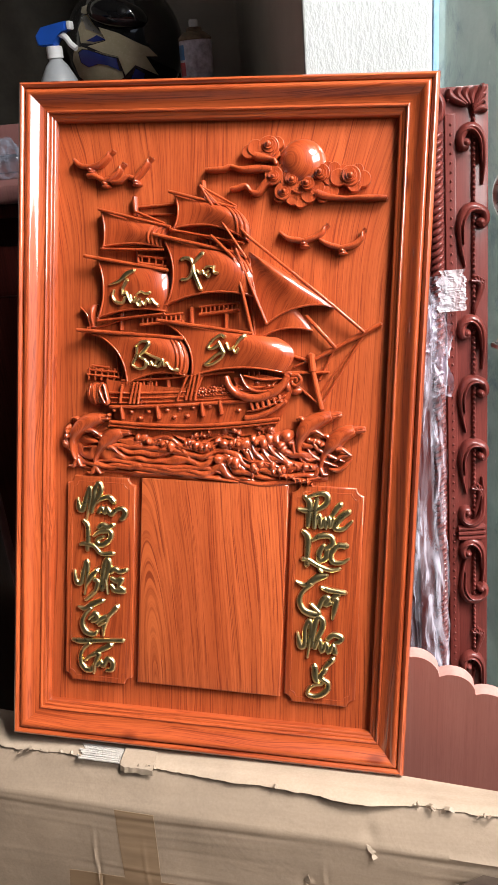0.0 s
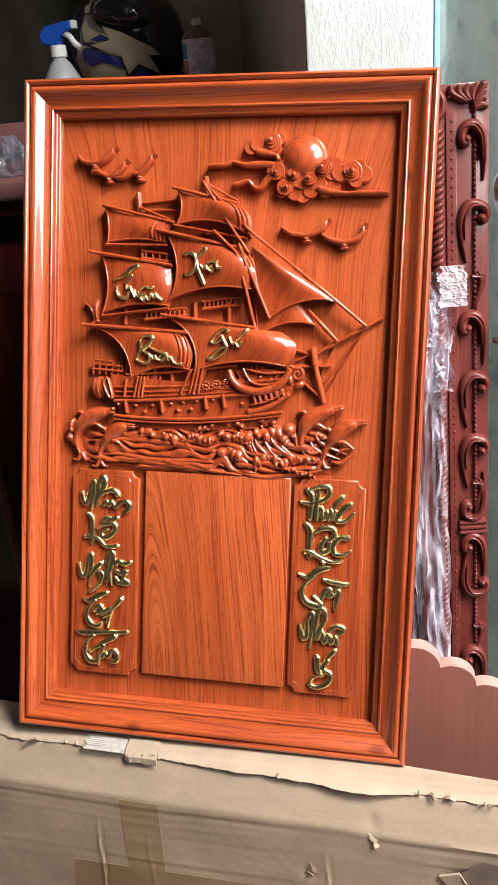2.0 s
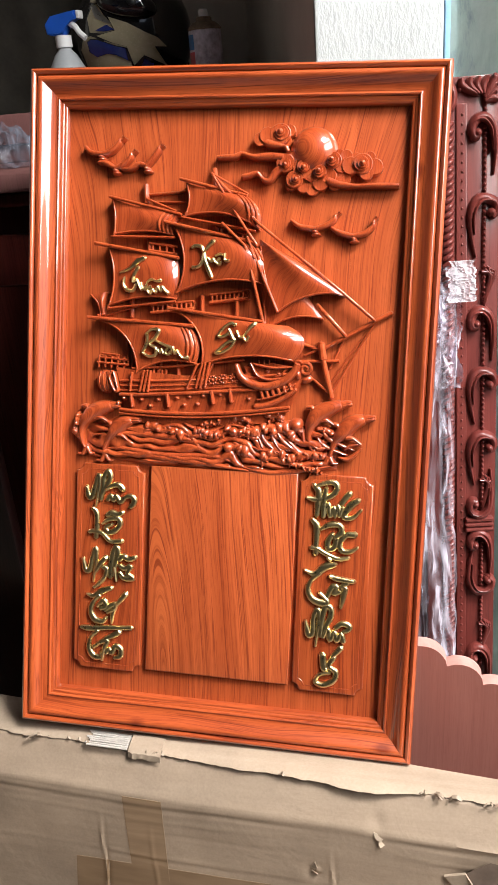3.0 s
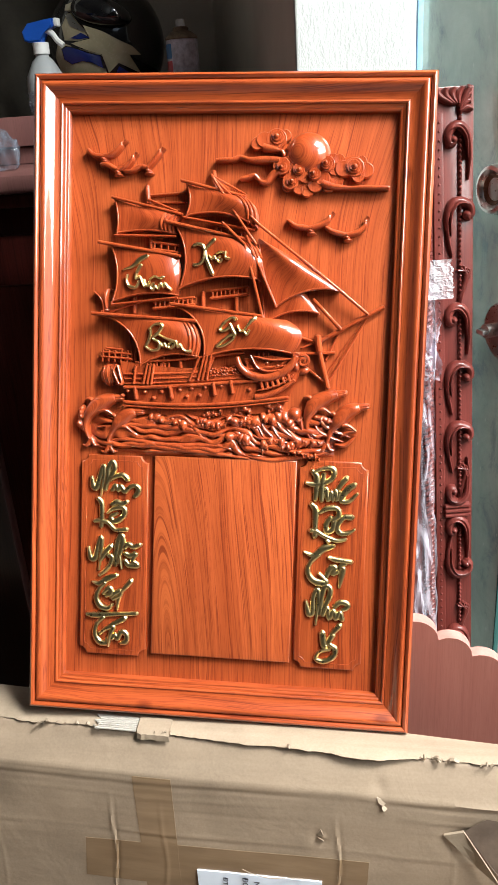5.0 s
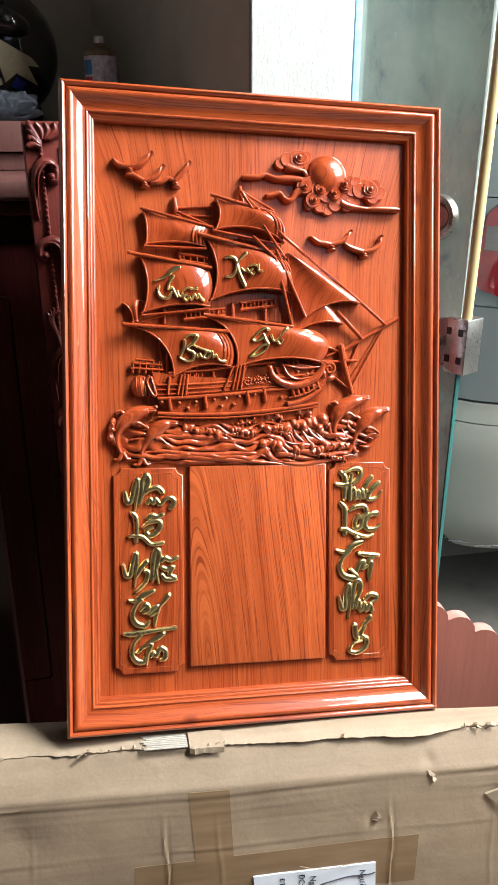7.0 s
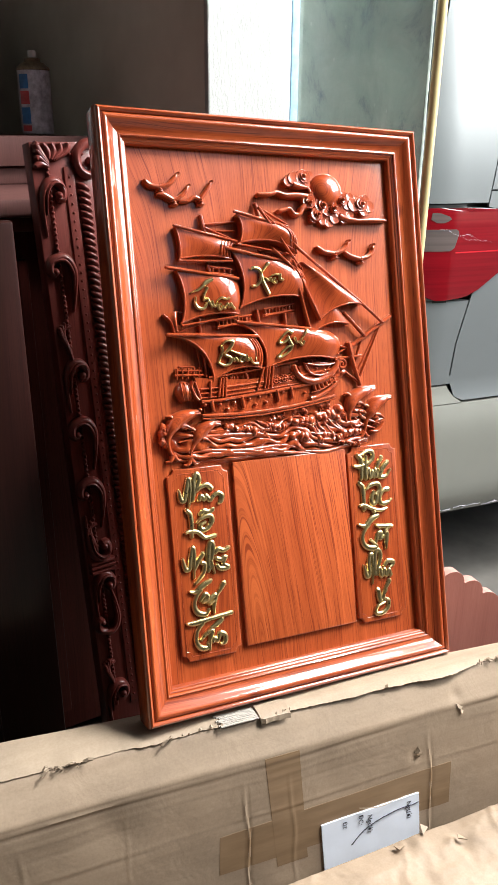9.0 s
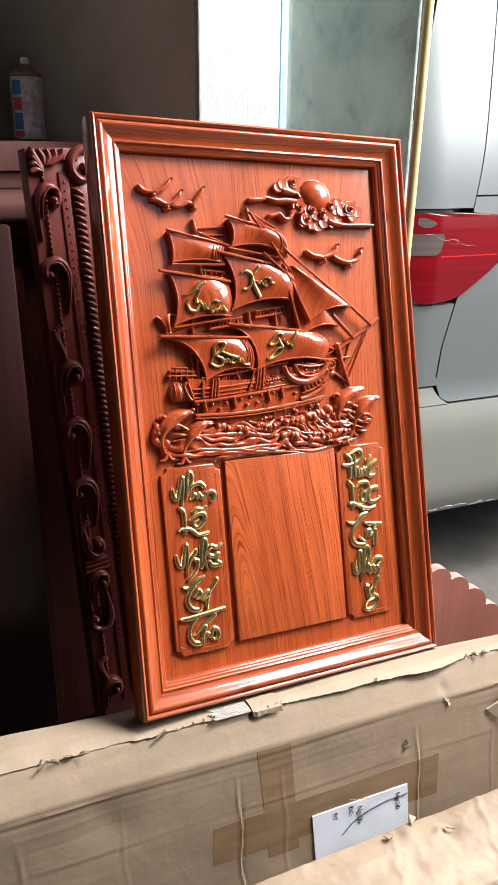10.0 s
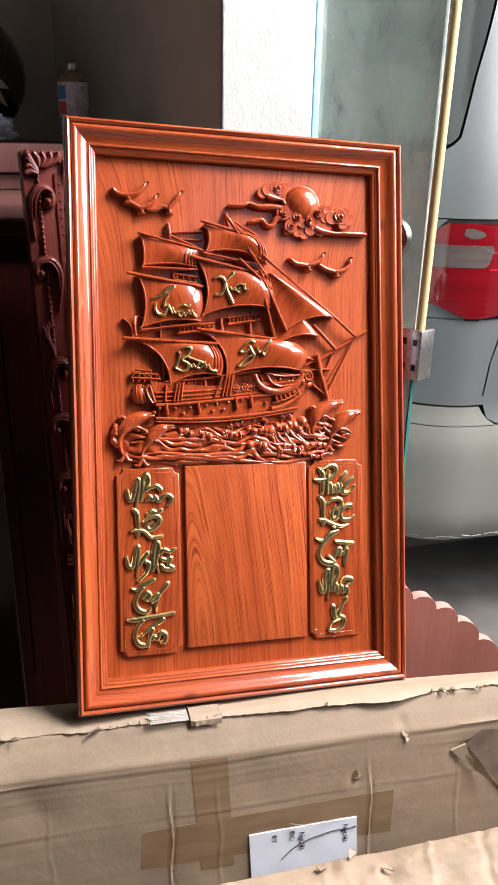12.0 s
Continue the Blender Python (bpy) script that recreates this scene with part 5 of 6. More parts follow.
    stroke(bm, [(33, 463), (41, 449), (55, 444), (72, 447)], 2.0, 12, 4)
    stroke(bm, [(36, 462), (60, 458), (84, 460)], 1.8, 12, 4)
    part("bow_rail", bm, RELIEF_WOOD, hull)
    bm = B()
    stroke(bm, [(40, 412), (52, 414), (70, 422), (87, 434)], 3.6, 10, 5, lambda k: 1.1 - 0.3 * k)
    stroke(bm, [(42, 420), (58, 424), (74, 431), (86, 441)], 1.6, 11, 4)
    for k in range(6):
        rod(bm, (46 + 6.6 * k, 431.5 + k * 0.5 + 0.25 * k * k), (49 + 6.6 * k, 421 + k * 1.6 + 0.15 * k * k), 2.3, 12, 12)
    part("bow_beam", bm, RELIEF_WOOD, hull)
    bm = B()
    spiral(bm, 97, 458, 8, 9, 2.4, 1.5, 2.2, -1)
    lobe(bm, 98, 446, 8, 5, 4, 6, 0.3)
    lobe(bm, 88, 452, 5, 8, 6, 8, 0.3)
    part("figurehead_scroll", bm, RELIEF_WOOD, hull)
    bm = B()
    lobe(bm, -146, 434, 13, 15, -1, 15, 0.1, 24, 8)
    for k in range(4):
        stroke(bm, [(-149 + 4.6 * k - 3, 446), (-152 + 5.2 * k, 434), (-149 + 4.4 * k, 422)], 0.9, lambda t, k=k: 9.5 + 4.0 * math.sin(math.pi * t) - 1.2 * abs(k - 1.5), 1.6, lambda t: 1.0, 5, 3)
    stroke(bm, [(-136, 447), (-139, 440), (-136, 431), (-131, 423), (-128, 425), (-131, 436), (-134, 446)], 2.2, 11, 5, lambda t: 1.0)
    lobe(bm, -134.5, 436, 3.4, 9, 8, 6, 0.25, 12, 5)
    part("stern_castle", bm, RELIEF_WOOD, hull)
    for a, b in (((-158, 457), (-118, 455)), ((-157, 463), (-120, 461)), ((-152, 468), (-130, 466))):
        bm = B()
        rod(bm, a, b, 1.5, 5, 6)
        part("stern_rail", bm, RELIEF_WOOD, hull)
    for k in range(5):
        bm = B()
        rod(bm, (-156 + 8 * k, 451), (-155 + 8 * k, 465), 1.2, 5, 6)
        part("stern_post", bm, RELIEF_WOOD, hull)
    bm = B()
    slab(bm, [(24, 459), (29, 447), (48, 440), (70, 445), (86, 460), (58, 464)], 6, 10.5, 1.5)
    part("bow_panel", bm, RELIEF_WOOD, hull)
    bm = B()
    for u, v in [(-100 + 5 * k, 438 + 0.5 * k) for k in range(7)] + [(42 + 6 * k, 456 + 0.4 * k) for k in range(3)]:
        rod(bm, (u, v), (u, v + 10), 1.2, 9, 9)
    rod(bm, (-112, 451), (-62, 455), 1.6, 10, 10)
    rod(bm, (-62, 455), (24, 466), 1.6, 10, 10)
    part("bulwark", bm, RELIEF_WOOD, hull)


ship_hull()


# sea: swell lines, breaking foam, spray and dolphins
def swell(pts, r, w, h):
    bm = B()
    stroke(bm, pts, r, w, h, lambda k: 0.35 + 0.75 * math.sin(math.pi * k))
    part("wave", bm, RELIEF_WOOD, picture, "carved flowing wave")


def sea_bed():
    """The carved mass of water under the foam: flowing ridges that run with the swell."""
    bm = B()
    rows = []
    for j in range(49):
        t = j / 48
        row = []
        for i in range(181):
            k = i / 180
            u = -172 + 312 * k
            top = 388 + 5 * math.sin(u * 0.09) + 8 * k
            low = 341 - 10 * k * (1 - k) * 4 + 3 * ntex(u * 0.03, 3, 1)
            v = low + (top - low) * t
            flow = 9 * ntex(u * 0.018, 0.4, 2.0) + 5 * ntex(u * 0.05, v * 0.04, 5.0) + 0.05 * u
            ridge = abs(math.sin((v + flow * 1.3) * 0.29 + 2.4 * ntex(u * 0.022, v * 0.05, 9.0)))
            edge = min(1, min(t, 1 - t) * 7, min(k, 1 - k) * 14)
            row.append(at(u, v, -0.6 + edge * (2.0 + 7.5 * (1 - (1 - ridge) ** 2) + 2 * ntex(u * 0.06, v * 0.1, 1.0))))
        rows.append(row)
    rings_mesh(bm, rows, False, False)
    part("sea", bm, RELIEF_WOOD, picture, "carved flowing swell")


sea_bed()
for i in (0, 2, 3):
    y0 = 372 - 8 * i
    swell([(-160 + 9 * i, y0 - 4), (-120, y0 + 3 * math.sin(i * 2.1)), (-66, y0 - 5 + 3 * math.cos(i * 1.7)), (-8, y0 - 9 + 3 * math.sin(i)), (34 - 8 * (i % 3), y0 - 13)], 3.6, 4.5, 4.5)
swell([(20, 340), (60, 334), (100, 340), (132, 346)], 3.4, 3, 4.5)
swell([(48, 384), (52, 372), (66, 361)], 3.4, 4, 6)
swell([(66, 384), (76, 371), (93, 361)], 3.4, 4, 6)
swell([(57, 386), (64, 372), (80, 361)], 3.0, 4, 5)
swell([(118, 392), (128, 378), (158, 366)], 3.0, 4, 5)
swell([(112, 384), (122, 370), (150, 360)], 2.8, 3, 5)

CRESTS = ((((-93, 383), (-80, 380), (-66, 379), (-53, 377), (-41, 373), (-28, 363)), 1.0), (((-34, 381), (-24, 379), (-11, 376), (3, 376)), 0.9), (((14, 398), (22, 398), (31, 395)), 0.95),
          (((7, 382), (21, 381), (33, 380), (43, 382), (55, 386), (72, 386), (82, 382), (89, 377)), 1.15), (((57, 400), (64, 403), (71, 400)), 0.85), (((8, 363), (21, 362), (31, 357), (39, 349)), 1.15),
          (((50, 352), (63, 357), (77, 358)), 1.0), (((83, 354), (93, 357), (105, 359), (118, 360)), 0.95), (((83, 346), (97, 345), (107, 342), (118, 340)), 0.6), (((-22, 388), (-12, 390), (-2, 393)), 0.6),
          (((-179, 392), (-182, 382), (-182, 372), (-178, 363)), 0.7), (((116, 389), (124, 388), (131, 384)), 0.7))


def crest(points, size, rng):
    """A rolling crest of foam: a thick curl whose lip breaks into hanging fingers."""
    bm = B()
    stroke(bm, points, 6.0 * size, 1, 8.0, lambda k: 0.8 + 0.3 * math.sin(math.pi * k), 8, 5)
    last = None
    for p in smoothed(points, 8):
        if last is not None and (p - last).length < 5.2 * size * rng.uniform(0.7, 1.4):
            continue
        last = p
        a = rng.uniform(-0.9, 0.5)
        r = rng.uniform(3.4, 6.2) * size
        lobe(bm, p.x + rng.uniform(-2, 2), p.y + rng.uniform(-2.5, 3.0) * size, r, r * rng.uniform(0.9, 1.5), 2, rng.uniform(6.5, 11.5), a, 16, 6)
        lobe(bm, p.x + 1.5 + rng.uniform(-3, 3), p.y - r * rng.uniform(0.9, 1.5), r * rng.uniform(0.4, 0.7), r * rng.uniform(0.6, 1.1), 1, rng.uniform(5.0, 9.0), a, 12, 5)
    for v in bm.verts:
        q = v.co * 130.0
        v.co += Vector((ntex(q.x, q.y, q.z) * 0.0016, min(0.0, ntex(q.z, q.x, 4.0) * 0.0014), ntex(q.y, q.z, q.x + 9.0) * 0.0016))
    part("foam_crest", bm, RELIEF_WOOD, picture, "carved crest of foam")


bm = B()
lobe(bm, 89, 392, 9.5, 9, 0, 13, 0.3, 20, 7)
lobe(bm, 94, 385, 5, 4, 0, 12, 0.3, 14, 5)
part("foam_crest", bm, RELIEF_WOOD, picture, "carved rounded foam")
_rng = random.Random(11)
for row, size in CRESTS:
    crest(row, size, _rng)
for pts in ([(44, 378), (48, 368), (52, 361)], [(62, 376), (68, 366), (76, 359)], [(78, 376), (86, 368), (98, 358)], [(33, 366), (48, 361), (66, 360), (86, 355)], [(108, 372), (116, 366), (126, 368)], [(96, 392), (98, 378), (100, 368)],
            [(146, 366), (154, 372), (166, 374)], [(140, 357), (152, 356), (166, 369)]):
    swell(pts, 2.8, 4, 5.5)


def dolphin(pts, r, fin):
    """A leaping dolphin in half relief: beak, round head, tapering body, fins and fluke."""
    bm = B()
    stroke(bm, pts[1:], r, 2, 14, lambda k: (0.66 + 0.34 * math.sin(math.pi * min(1.0, k / 0.6))) * (1 - 0.74 * max(0.0, (k - 0.32) / 0.68)), 10, 6)
    body = part("dolphin", bm, RELIEF_WOOD, picture, "carved leaping dolphin")
    (a, b), (c, d) = pts[0], pts[1]
    e = Vector((a - c, b - d)).normalized()
    n = Vector((-e.y, e.x))
    bm = B()
    for s in (1, -1):
        stroke(bm, [(c - e.x * 5, d - e.y * 5 + s), (c + (a - c) * 0.5 + n.x * s * 1.1, d + (b - d) * 0.5 + n.y * s * 1.1), (c + (a - c) * 0.8 + n.x * s * 1.5, d + (b - d) * 0.8 + n.y * s * 1.5)], 3.4, 5, 7, lambda k: 1.5 - 0.95 * k)
    part("beak", bm, RELIEF_WOOD, body)
    u, v = pts[-1]
    bm = B()
    stroke(bm, [(u, v + 3), (u + 5, v - 4), (u + 10, v - 4)], 3.4, 3, 5, lambda k: 1.2 - 0.8 * k)
    stroke(bm, [(u, v + 3), (u - 5, v - 5), (u - 11, v - 5)], 3.4, 3, 5, lambda k: 1.2 - 0.8 * k)
    part("fluke", bm, RELIEF_WOOD, body)
    u, v = pts[3]
    bm = B()
    stroke(bm, [(u, v), (u - 7, v + 9), (u - 13, v + 9)], 3.4, 5, 5, lambda k: 1.3 - 0.9 * k)
    part("fin", bm, RELIEF_WOOD, body)
    bm = B()
    stroke(bm, [(u + 5, v - 5), (u + fin[0] * 0.6, v + fin[1] * 0.5), (u + fin[0], v + fin[1])], 3.2, 7, 5, lambda k: 1.2 - 0.8 * k)
    part("fin", bm, RELIEF_WOOD, body)


dolphin([(-125, 406), (-138, 405), (-151, 401), (-163, 394), (-172, 383), (-176, 370), (-174, 358), (-169, 349)], 10.6, (22, -9))
dolphin([(-97, 389), (-112, 389), (-123, 384), (-133, 375), (-141, 363), (-146, 352), (-145, 342)], 10.2, (18, -12))
dolphin([(155, 422), (140, 418), (126, 413), (113, 405), (106, 393), (104, 380), (106, 369), (110, 361)], 10.8, (20, -10))
dolphin([(183, 406), (167, 403), (154, 397), (143, 386), (135, 375), (131, 363), (129, 354)], 10.6, (22, -12))
# gilded words in relief: strokes of (u, v, half width)
word(plaque_l, [
    [(-167, 304, 1.5), (-165, 292, 3.0), (-160, 291, 2.5), (-156, 306, 2.5), (-153, 316, 2.5), (-151, 318, 2.0), (-151, 306, 2.0), (-153, 292, 1.5), (-155, 279, 1.0)],
    [(-149, 288, 2.0), (-146, 304, 2.5), (-145, 317, 2.5), (-140, 324, 2.5), (-137, 317, 2.5), (-140, 309, 2.5), (-146, 298, 2.0), (-148, 290, 1.5)],
    [(-142, 300, 1.0), (-137, 305, 2.0), (-127, 308, 2.5), (-120, 302, 2.5)],
    [(-140, 288, 2.0), (-136, 294, 2.0), (-132, 289, 2.5), (-129, 294, 2.0), (-124, 287, 2.5), (-118, 292, 2.0), (-111, 295, 2.0), (-106, 291, 2.5), (-107, 285, 2.5), (-111, 281, 2.0)],
])
word(plaque_l, [
    [(-159, 277, 2.0), (-154, 271, 2.5), (-153, 257, 2.5), (-154, 240, 2.0)],
    [(-163, 247, 1.5), (-157, 248, 2.0), (-145, 246, 2.0), (-135, 237, 2.0), (-120, 238, 2.0)],
    [(-146, 258, 1.0), (-138, 264, 2.0), (-126, 266, 2.5), (-123, 259, 2.5), (-130, 250, 2.5), (-138, 248, 2.5), (-141, 254, 2.0), (-133, 258, 1.5)],
    [(-140, 269, 2.0), (-134, 273, 2.5), (-127, 271, 2.5), (-120, 274, 2.0)],
])
word(plaque_l, [
    [(-170, 213, 1.5), (-167, 199, 2.5), (-161, 199, 2.5), (-158, 215, 2.0), (-154, 226, 2.5), (-153, 213, 2.0), (-156, 184, 1.0)],
    [(-154, 196, 1.5), (-148, 207, 2.5), (-140, 216, 2.5)],
    [(-144, 204, 2.0), (-139, 201, 2.5), (-142, 190, 2.0), (-148, 183, 2.0), (-155, 177, 1.5)],
    [(-134, 191, 2.0), (-133, 212, 2.5), (-130, 227, 2.5), (-126, 229, 2.5), (-125, 220, 2.5), (-128, 209, 2.0), (-131, 194, 1.5)],
    [(-129, 205, 1.5), (-126, 187, 1.0)],
    [(-123, 214, 2.0), (-118, 219, 2.5), (-111, 216, 2.5), (-102, 219, 2.0)],
    [(-122, 207, 2.0), (-115, 204, 2.5), (-108, 207, 2.5), (-112, 198, 2.0), (-105, 192, 2.5), (-117, 192, 2.5), (-122, 199, 1.5)],
])
word(plaque_l, [
    [(-164, 168, 1.0), (-155, 166, 2.5), (-144, 173, 3.0), (-132, 178, 2.0)],
    [(-147, 168, 2.0), (-155, 159, 2.0), (-159, 148, 2.5), (-154, 137, 3.0), (-144, 134, 2.5), (-138, 139, 1.5)],
    [(-150, 153, 1.5), (-142, 161, 2.5), (-139, 154, 2.5), (-146, 150, 1.5)],
    [(-140, 149, 2.0), (-133, 155, 2.5), (-126, 157, 2.0), (-130, 145, 2.0), (-131, 133, 1.0)],
    [(-137, 146, 1.5), (-127, 151, 1.5)],
    [(-126, 156, 1.5), (-118, 166, 2.5), (-113, 172, 2.5)],
])
word(plaque_l, [
    [(-171, 125, 1.5), (-159, 124, 3.0), (-132, 127, 2.0), (-105, 129, 2.0)],
    [(-148, 123, 2.0), (-158, 112, 2.0), (-160, 99, 2.5), (-154, 89, 3.0), (-145, 88, 2.5), (-144, 94, 1.5)],
    [(-154, 100, 1.5), (-145, 107, 2.0), (-136, 110, 2.5), (-140, 99, 2.0), (-142, 84, 1.0)],
    [(-139, 112, 2.0), (-127, 118, 2.5), (-120, 123, 2.5)],
    [(-138, 94, 2.0), (-133, 99, 2.5), (-130, 94, 2.0), (-125, 104, 2.5), (-118, 100, 2.5), (-119, 91, 2.5), (-126, 89, 1.5)],
])
word(plaque_r, [
    [(113, 323, 2.0), (119, 316, 3.0), (119, 302, 3.0), (118, 287, 2.0)],
    [(106, 308, 1.5), (117, 306, 2.5), (132, 310, 2.5), (140, 318, 2.5), (139, 326, 2.5), (130, 327, 2.0), (116, 322, 1.5)],
    [(128, 320, 2.0), (126, 306, 2.5), (126, 286, 2.0)],
    [(126, 287, 1.5), (131, 302, 2.0), (134, 287, 2.0), (138, 298, 2.0), (139, 287, 2.0), (143, 300, 2.0), (145, 288, 2.0), (148, 299, 1.5)],
    [(146, 302, 2.0), (151, 310, 2.5), (156, 316, 2.5)],
    [(166, 308, 2.5), (157, 301, 3.0), (150, 288, 2.5), (160, 287, 2.0), (170, 297, 1.0)],
])
word(plaque_r, [
    [(113, 282, 2.0), (119, 274, 3.0), (119, 256, 2.5), (119, 241, 2.5)],
    [(113, 248, 2.0), (120, 248, 2.0), (131, 242, 2.0), (146, 237, 2.0), (158, 239, 1.5)],
    [(124, 271, 1.5), (134, 277, 2.5), (146, 277, 2.5), (148, 268, 2.5), (140, 262, 2.0)],
    [(138, 266, 2.0), (133, 257, 2.5), (134, 248, 2.5), (141, 251, 2.5), (143, 262, 2.5)],
    [(164, 267, 3.0), (154, 266, 2.5), (147, 256, 2.5), (150, 247, 2.5), (160, 247, 2.0), (168, 252, 1.0)],
    [(134, 238, 2.0), (137, 235, 2.0)],
])
word(plaque_r, [
    [(107, 221, 1.0), (119, 217, 2.5), (131, 226, 3.5), (143, 230, 2.0)],
    [(126, 219, 2.0), (115, 208, 2.0), (112, 197, 2.5), (118, 186, 3.0), (130, 182, 3.5), (136, 185, 2.0), (126, 195, 1.5)],
    [(137, 216, 1.5), (146, 213, 2.5), (166, 211, 2.0)],
    [(135, 190, 2.0), (140, 202, 2.5), (146, 203, 2.5), (143, 195, 2.5), (150, 198, 2.0)],
    [(159, 209, 2.0), (152, 204, 2.0), (156, 202, 2.5), (154, 191, 2.5), (152, 178, 1.0)],
])
word(plaque_r, [
    [(111, 159, 1.0), (115, 143, 3.0), (120, 145, 2.5), (120, 164, 2.0), (125, 174, 2.5), (127, 159, 2.0), (124, 129, 1.0)],
    [(129, 142, 2.0), (131, 167, 2.5), (135, 179, 2.5), (141, 175, 2.5), (140, 164, 2.5), (134, 151, 2.0), (132, 141, 1.5)],
    [(133, 141, 1.5), (138, 152, 2.0), (141, 138, 2.5), (146, 149, 2.0), (149, 138, 2.5), (154, 147, 2.0), (157, 137, 2.5)],
    [(147, 153, 2.0), (154, 159, 2.5), (163, 157, 2.5), (162, 152, 2.0), (156, 149, 1.5)],
])
word(plaque_r, [
    [(133, 119, 3.0), (135, 104, 3.0), (138, 101, 2.5)],
    [(147, 118, 2.5), (141, 107, 2.5), (145, 103, 2.0), (150, 99, 2.5), (148, 89, 2.5), (136, 82, 2.5), (126, 85, 2.0), (130, 94, 1.5), (143, 98, 1.5)],
    [(144, 117, 1.5), (150, 124, 2.5), (155, 130, 2.5)],
])
word(sail_ml, [
    [(-129, 564, 0.6), (-116, 569, 1.6), (-107, 577, 2.5), (-98, 581, 1.9)],
    [(-106, 570, 1.9), (-111, 561, 1.6), (-112, 553, 1.2)],
    [(-123, 558, 1.2), (-124, 550, 1.6), (-120, 544, 1.9), (-112, 543, 1.6), (-108, 550, 1.2)],
    [(-110, 554, 0.9), (-107, 556, 1.0), (-104, 550, 1.2), (-101, 544, 1.2)],
    [(-101, 552, 0.9), (-99, 546, 1.2), (-96, 545, 1.1), (-94, 550, 0.9)],
    [(-89, 548, 1.2), (-93, 544, 1.2), (-90, 540, 1.2), (-87, 545, 1.1), (-84, 541, 1.1)],
    [(-94, 552, 0.7), (-88, 556, 1.0), (-82, 554, 1.0), (-77, 555, 1.6)],
    [(-83, 541, 0.9), (-80, 548, 1.2), (-77, 543, 1.1), (-75, 548, 1.2), (-72, 544, 1.6), (-68, 541, 1.6)],
], 0.85)
word(sail_mr, [
    [(-41, 594, 1.4), (-36, 596, 1.6), (-29, 594, 1.9), (-26, 587, 1.6), (-24, 578, 1.9), (-20, 568, 2.2), (-16, 560, 1.9)],
    [(-15, 601, 2.2), (-21, 595, 1.6), (-26, 588, 1.2), (-28, 578, 1.6), (-33, 572, 1.6), (-40, 571, 1.6)],
    [(-21, 582, 0.9), (-17, 578, 1.2), (-14, 581, 1.1), (-12, 577, 1.1)],
    [(-7, 581, 1.2), (-10, 577, 1.1), (-7, 574, 1.1), (-5, 577, 1.1)],
    [(-12, 584, 0.7), (-6, 586, 1.0), (0, 584, 1.0)],
    [(0, 586, 1.2), (0, 579, 1.2), (4, 578, 1.6)],
], 0.85)
word(sail_ll, [
    [(-92, 491, 1.6), (-93, 482, 1.6), (-98, 471, 1.6)],
    [(-94, 492, 0.9), (-86, 498, 1.1), (-77, 497, 1.9), (-81, 489, 1.9), (-89, 481, 1.2), (-81, 476, 1.6), (-82, 468, 1.6), (-90, 466, 1.4), (-98, 470, 1.2)],
    [(-81, 485, 0.9), (-72, 481, 1.2), (-61, 477, 1.6)],
    [(-78, 475, 0.9), (-76, 471, 1.2), (-74, 475, 1.1), (-71, 470, 1.1)],
    [(-66, 476, 1.2), (-69, 471, 1.2), (-65, 469, 1.2), (-63, 473, 1.1)],
    [(-62, 470, 0.9), (-59, 478, 1.2), (-57, 470, 1.1), (-54, 474, 1.2), (-51, 469, 1.1), (-47, 466, 1.2), (-41, 466, 1.9)],
], 0.85)
word(sail_lr, [
    [(14, 506, 1.9), (9, 508, 1.2), (1, 503, 1.2), (-6, 494, 1.4), (-1, 492, 1.4), (7, 497, 1.4), (7, 501, 1.0), (10, 494, 1.9), (14, 488, 1.6)],
    [(14, 488, 1.2), (6, 486, 1.2), (-3, 479, 1.4), (-9, 473, 1.6), (-1, 474, 1.4), (10, 481, 1.2), (14, 488, 1.2)],
    [(17, 499, 1.1), (20, 492, 1.2), (24, 493, 1.0)],
    [(27, 496, 1.1), (25, 492, 1.2), (28, 488, 1.2), (31, 493, 1.1)],
    [(28, 497, 1.0), (33, 504, 1.6), (38, 508, 2.1)],
], 0.85)


# ---- furniture behind ----
def scallop_board():
    """A board with a scalloped, falling top edge."""
    root = thing("scalloped_board", pose(0.0, 0.795, 0.0), "matt pinkish wooden board with a scalloped falling edge", "wooden board")
    notches = [(-0.06, 0.6), (0.0, 0.585), (0.045, 0.56), (0.088, 0.535), (0.13, 0.505), (0.174, 0.462), (0.217, 0.418), (0.258, 0.372), (0.30, 0.325)]
    top = []
    for (a, b), (c, d) in zip(notches, notches[1:]):
        for k in range(9):
            t = k / 9
            x, z = a + (c - a) * t, b + (d - b) * t
            bulge = 0.014 * math.sin(math.pi * t) ** 0.7
            n = Vector((b - d, c - a)).normalized()
            top.append((x + n.x * bulge, z + n.y * bulge))
    top.append(notches[-1])
    outline = [(-0.2, 0.02), (0.30, 0.02)] + top[::-1] + [(-0.2, 0.6)]
    bm = B()
    f = [bm.verts.new((x, -0.009, z)) for x, z in outline]
    g = [bm.verts.new((x, 0.009, z)) for x, z in outline]
    bm.faces.new(f)
    bm.faces.new(g[::-1])
    side = [bm.faces.new((f[i], f[(i + 1) % len(f)], g[(i + 1) % len(f)], g[i])) for i in range(len(f))]
    ob = part("board", bm, RAW_WOOD, root)
    ob.data.materials.append(RAW_EDGE)
    for p in ob.data.polygons:
        if abs(p.normal.y) < 0.5:
            p.material_index = 1


scallop_board()

# dark carved frame leaning behind the picture
CF = Matrix.Translation((-0.494, 1.111, 1.209)) @ pose(0, 0, 0, 0, 0, 8.62) @ pose(0, 0, 0, -8.0, 0, 0)
carved_frame = thing("carved_surround", CF, "dark carved wooden surround with beaded scrolls, partly wrapped in plastic", "carving")
CFW = 624.0


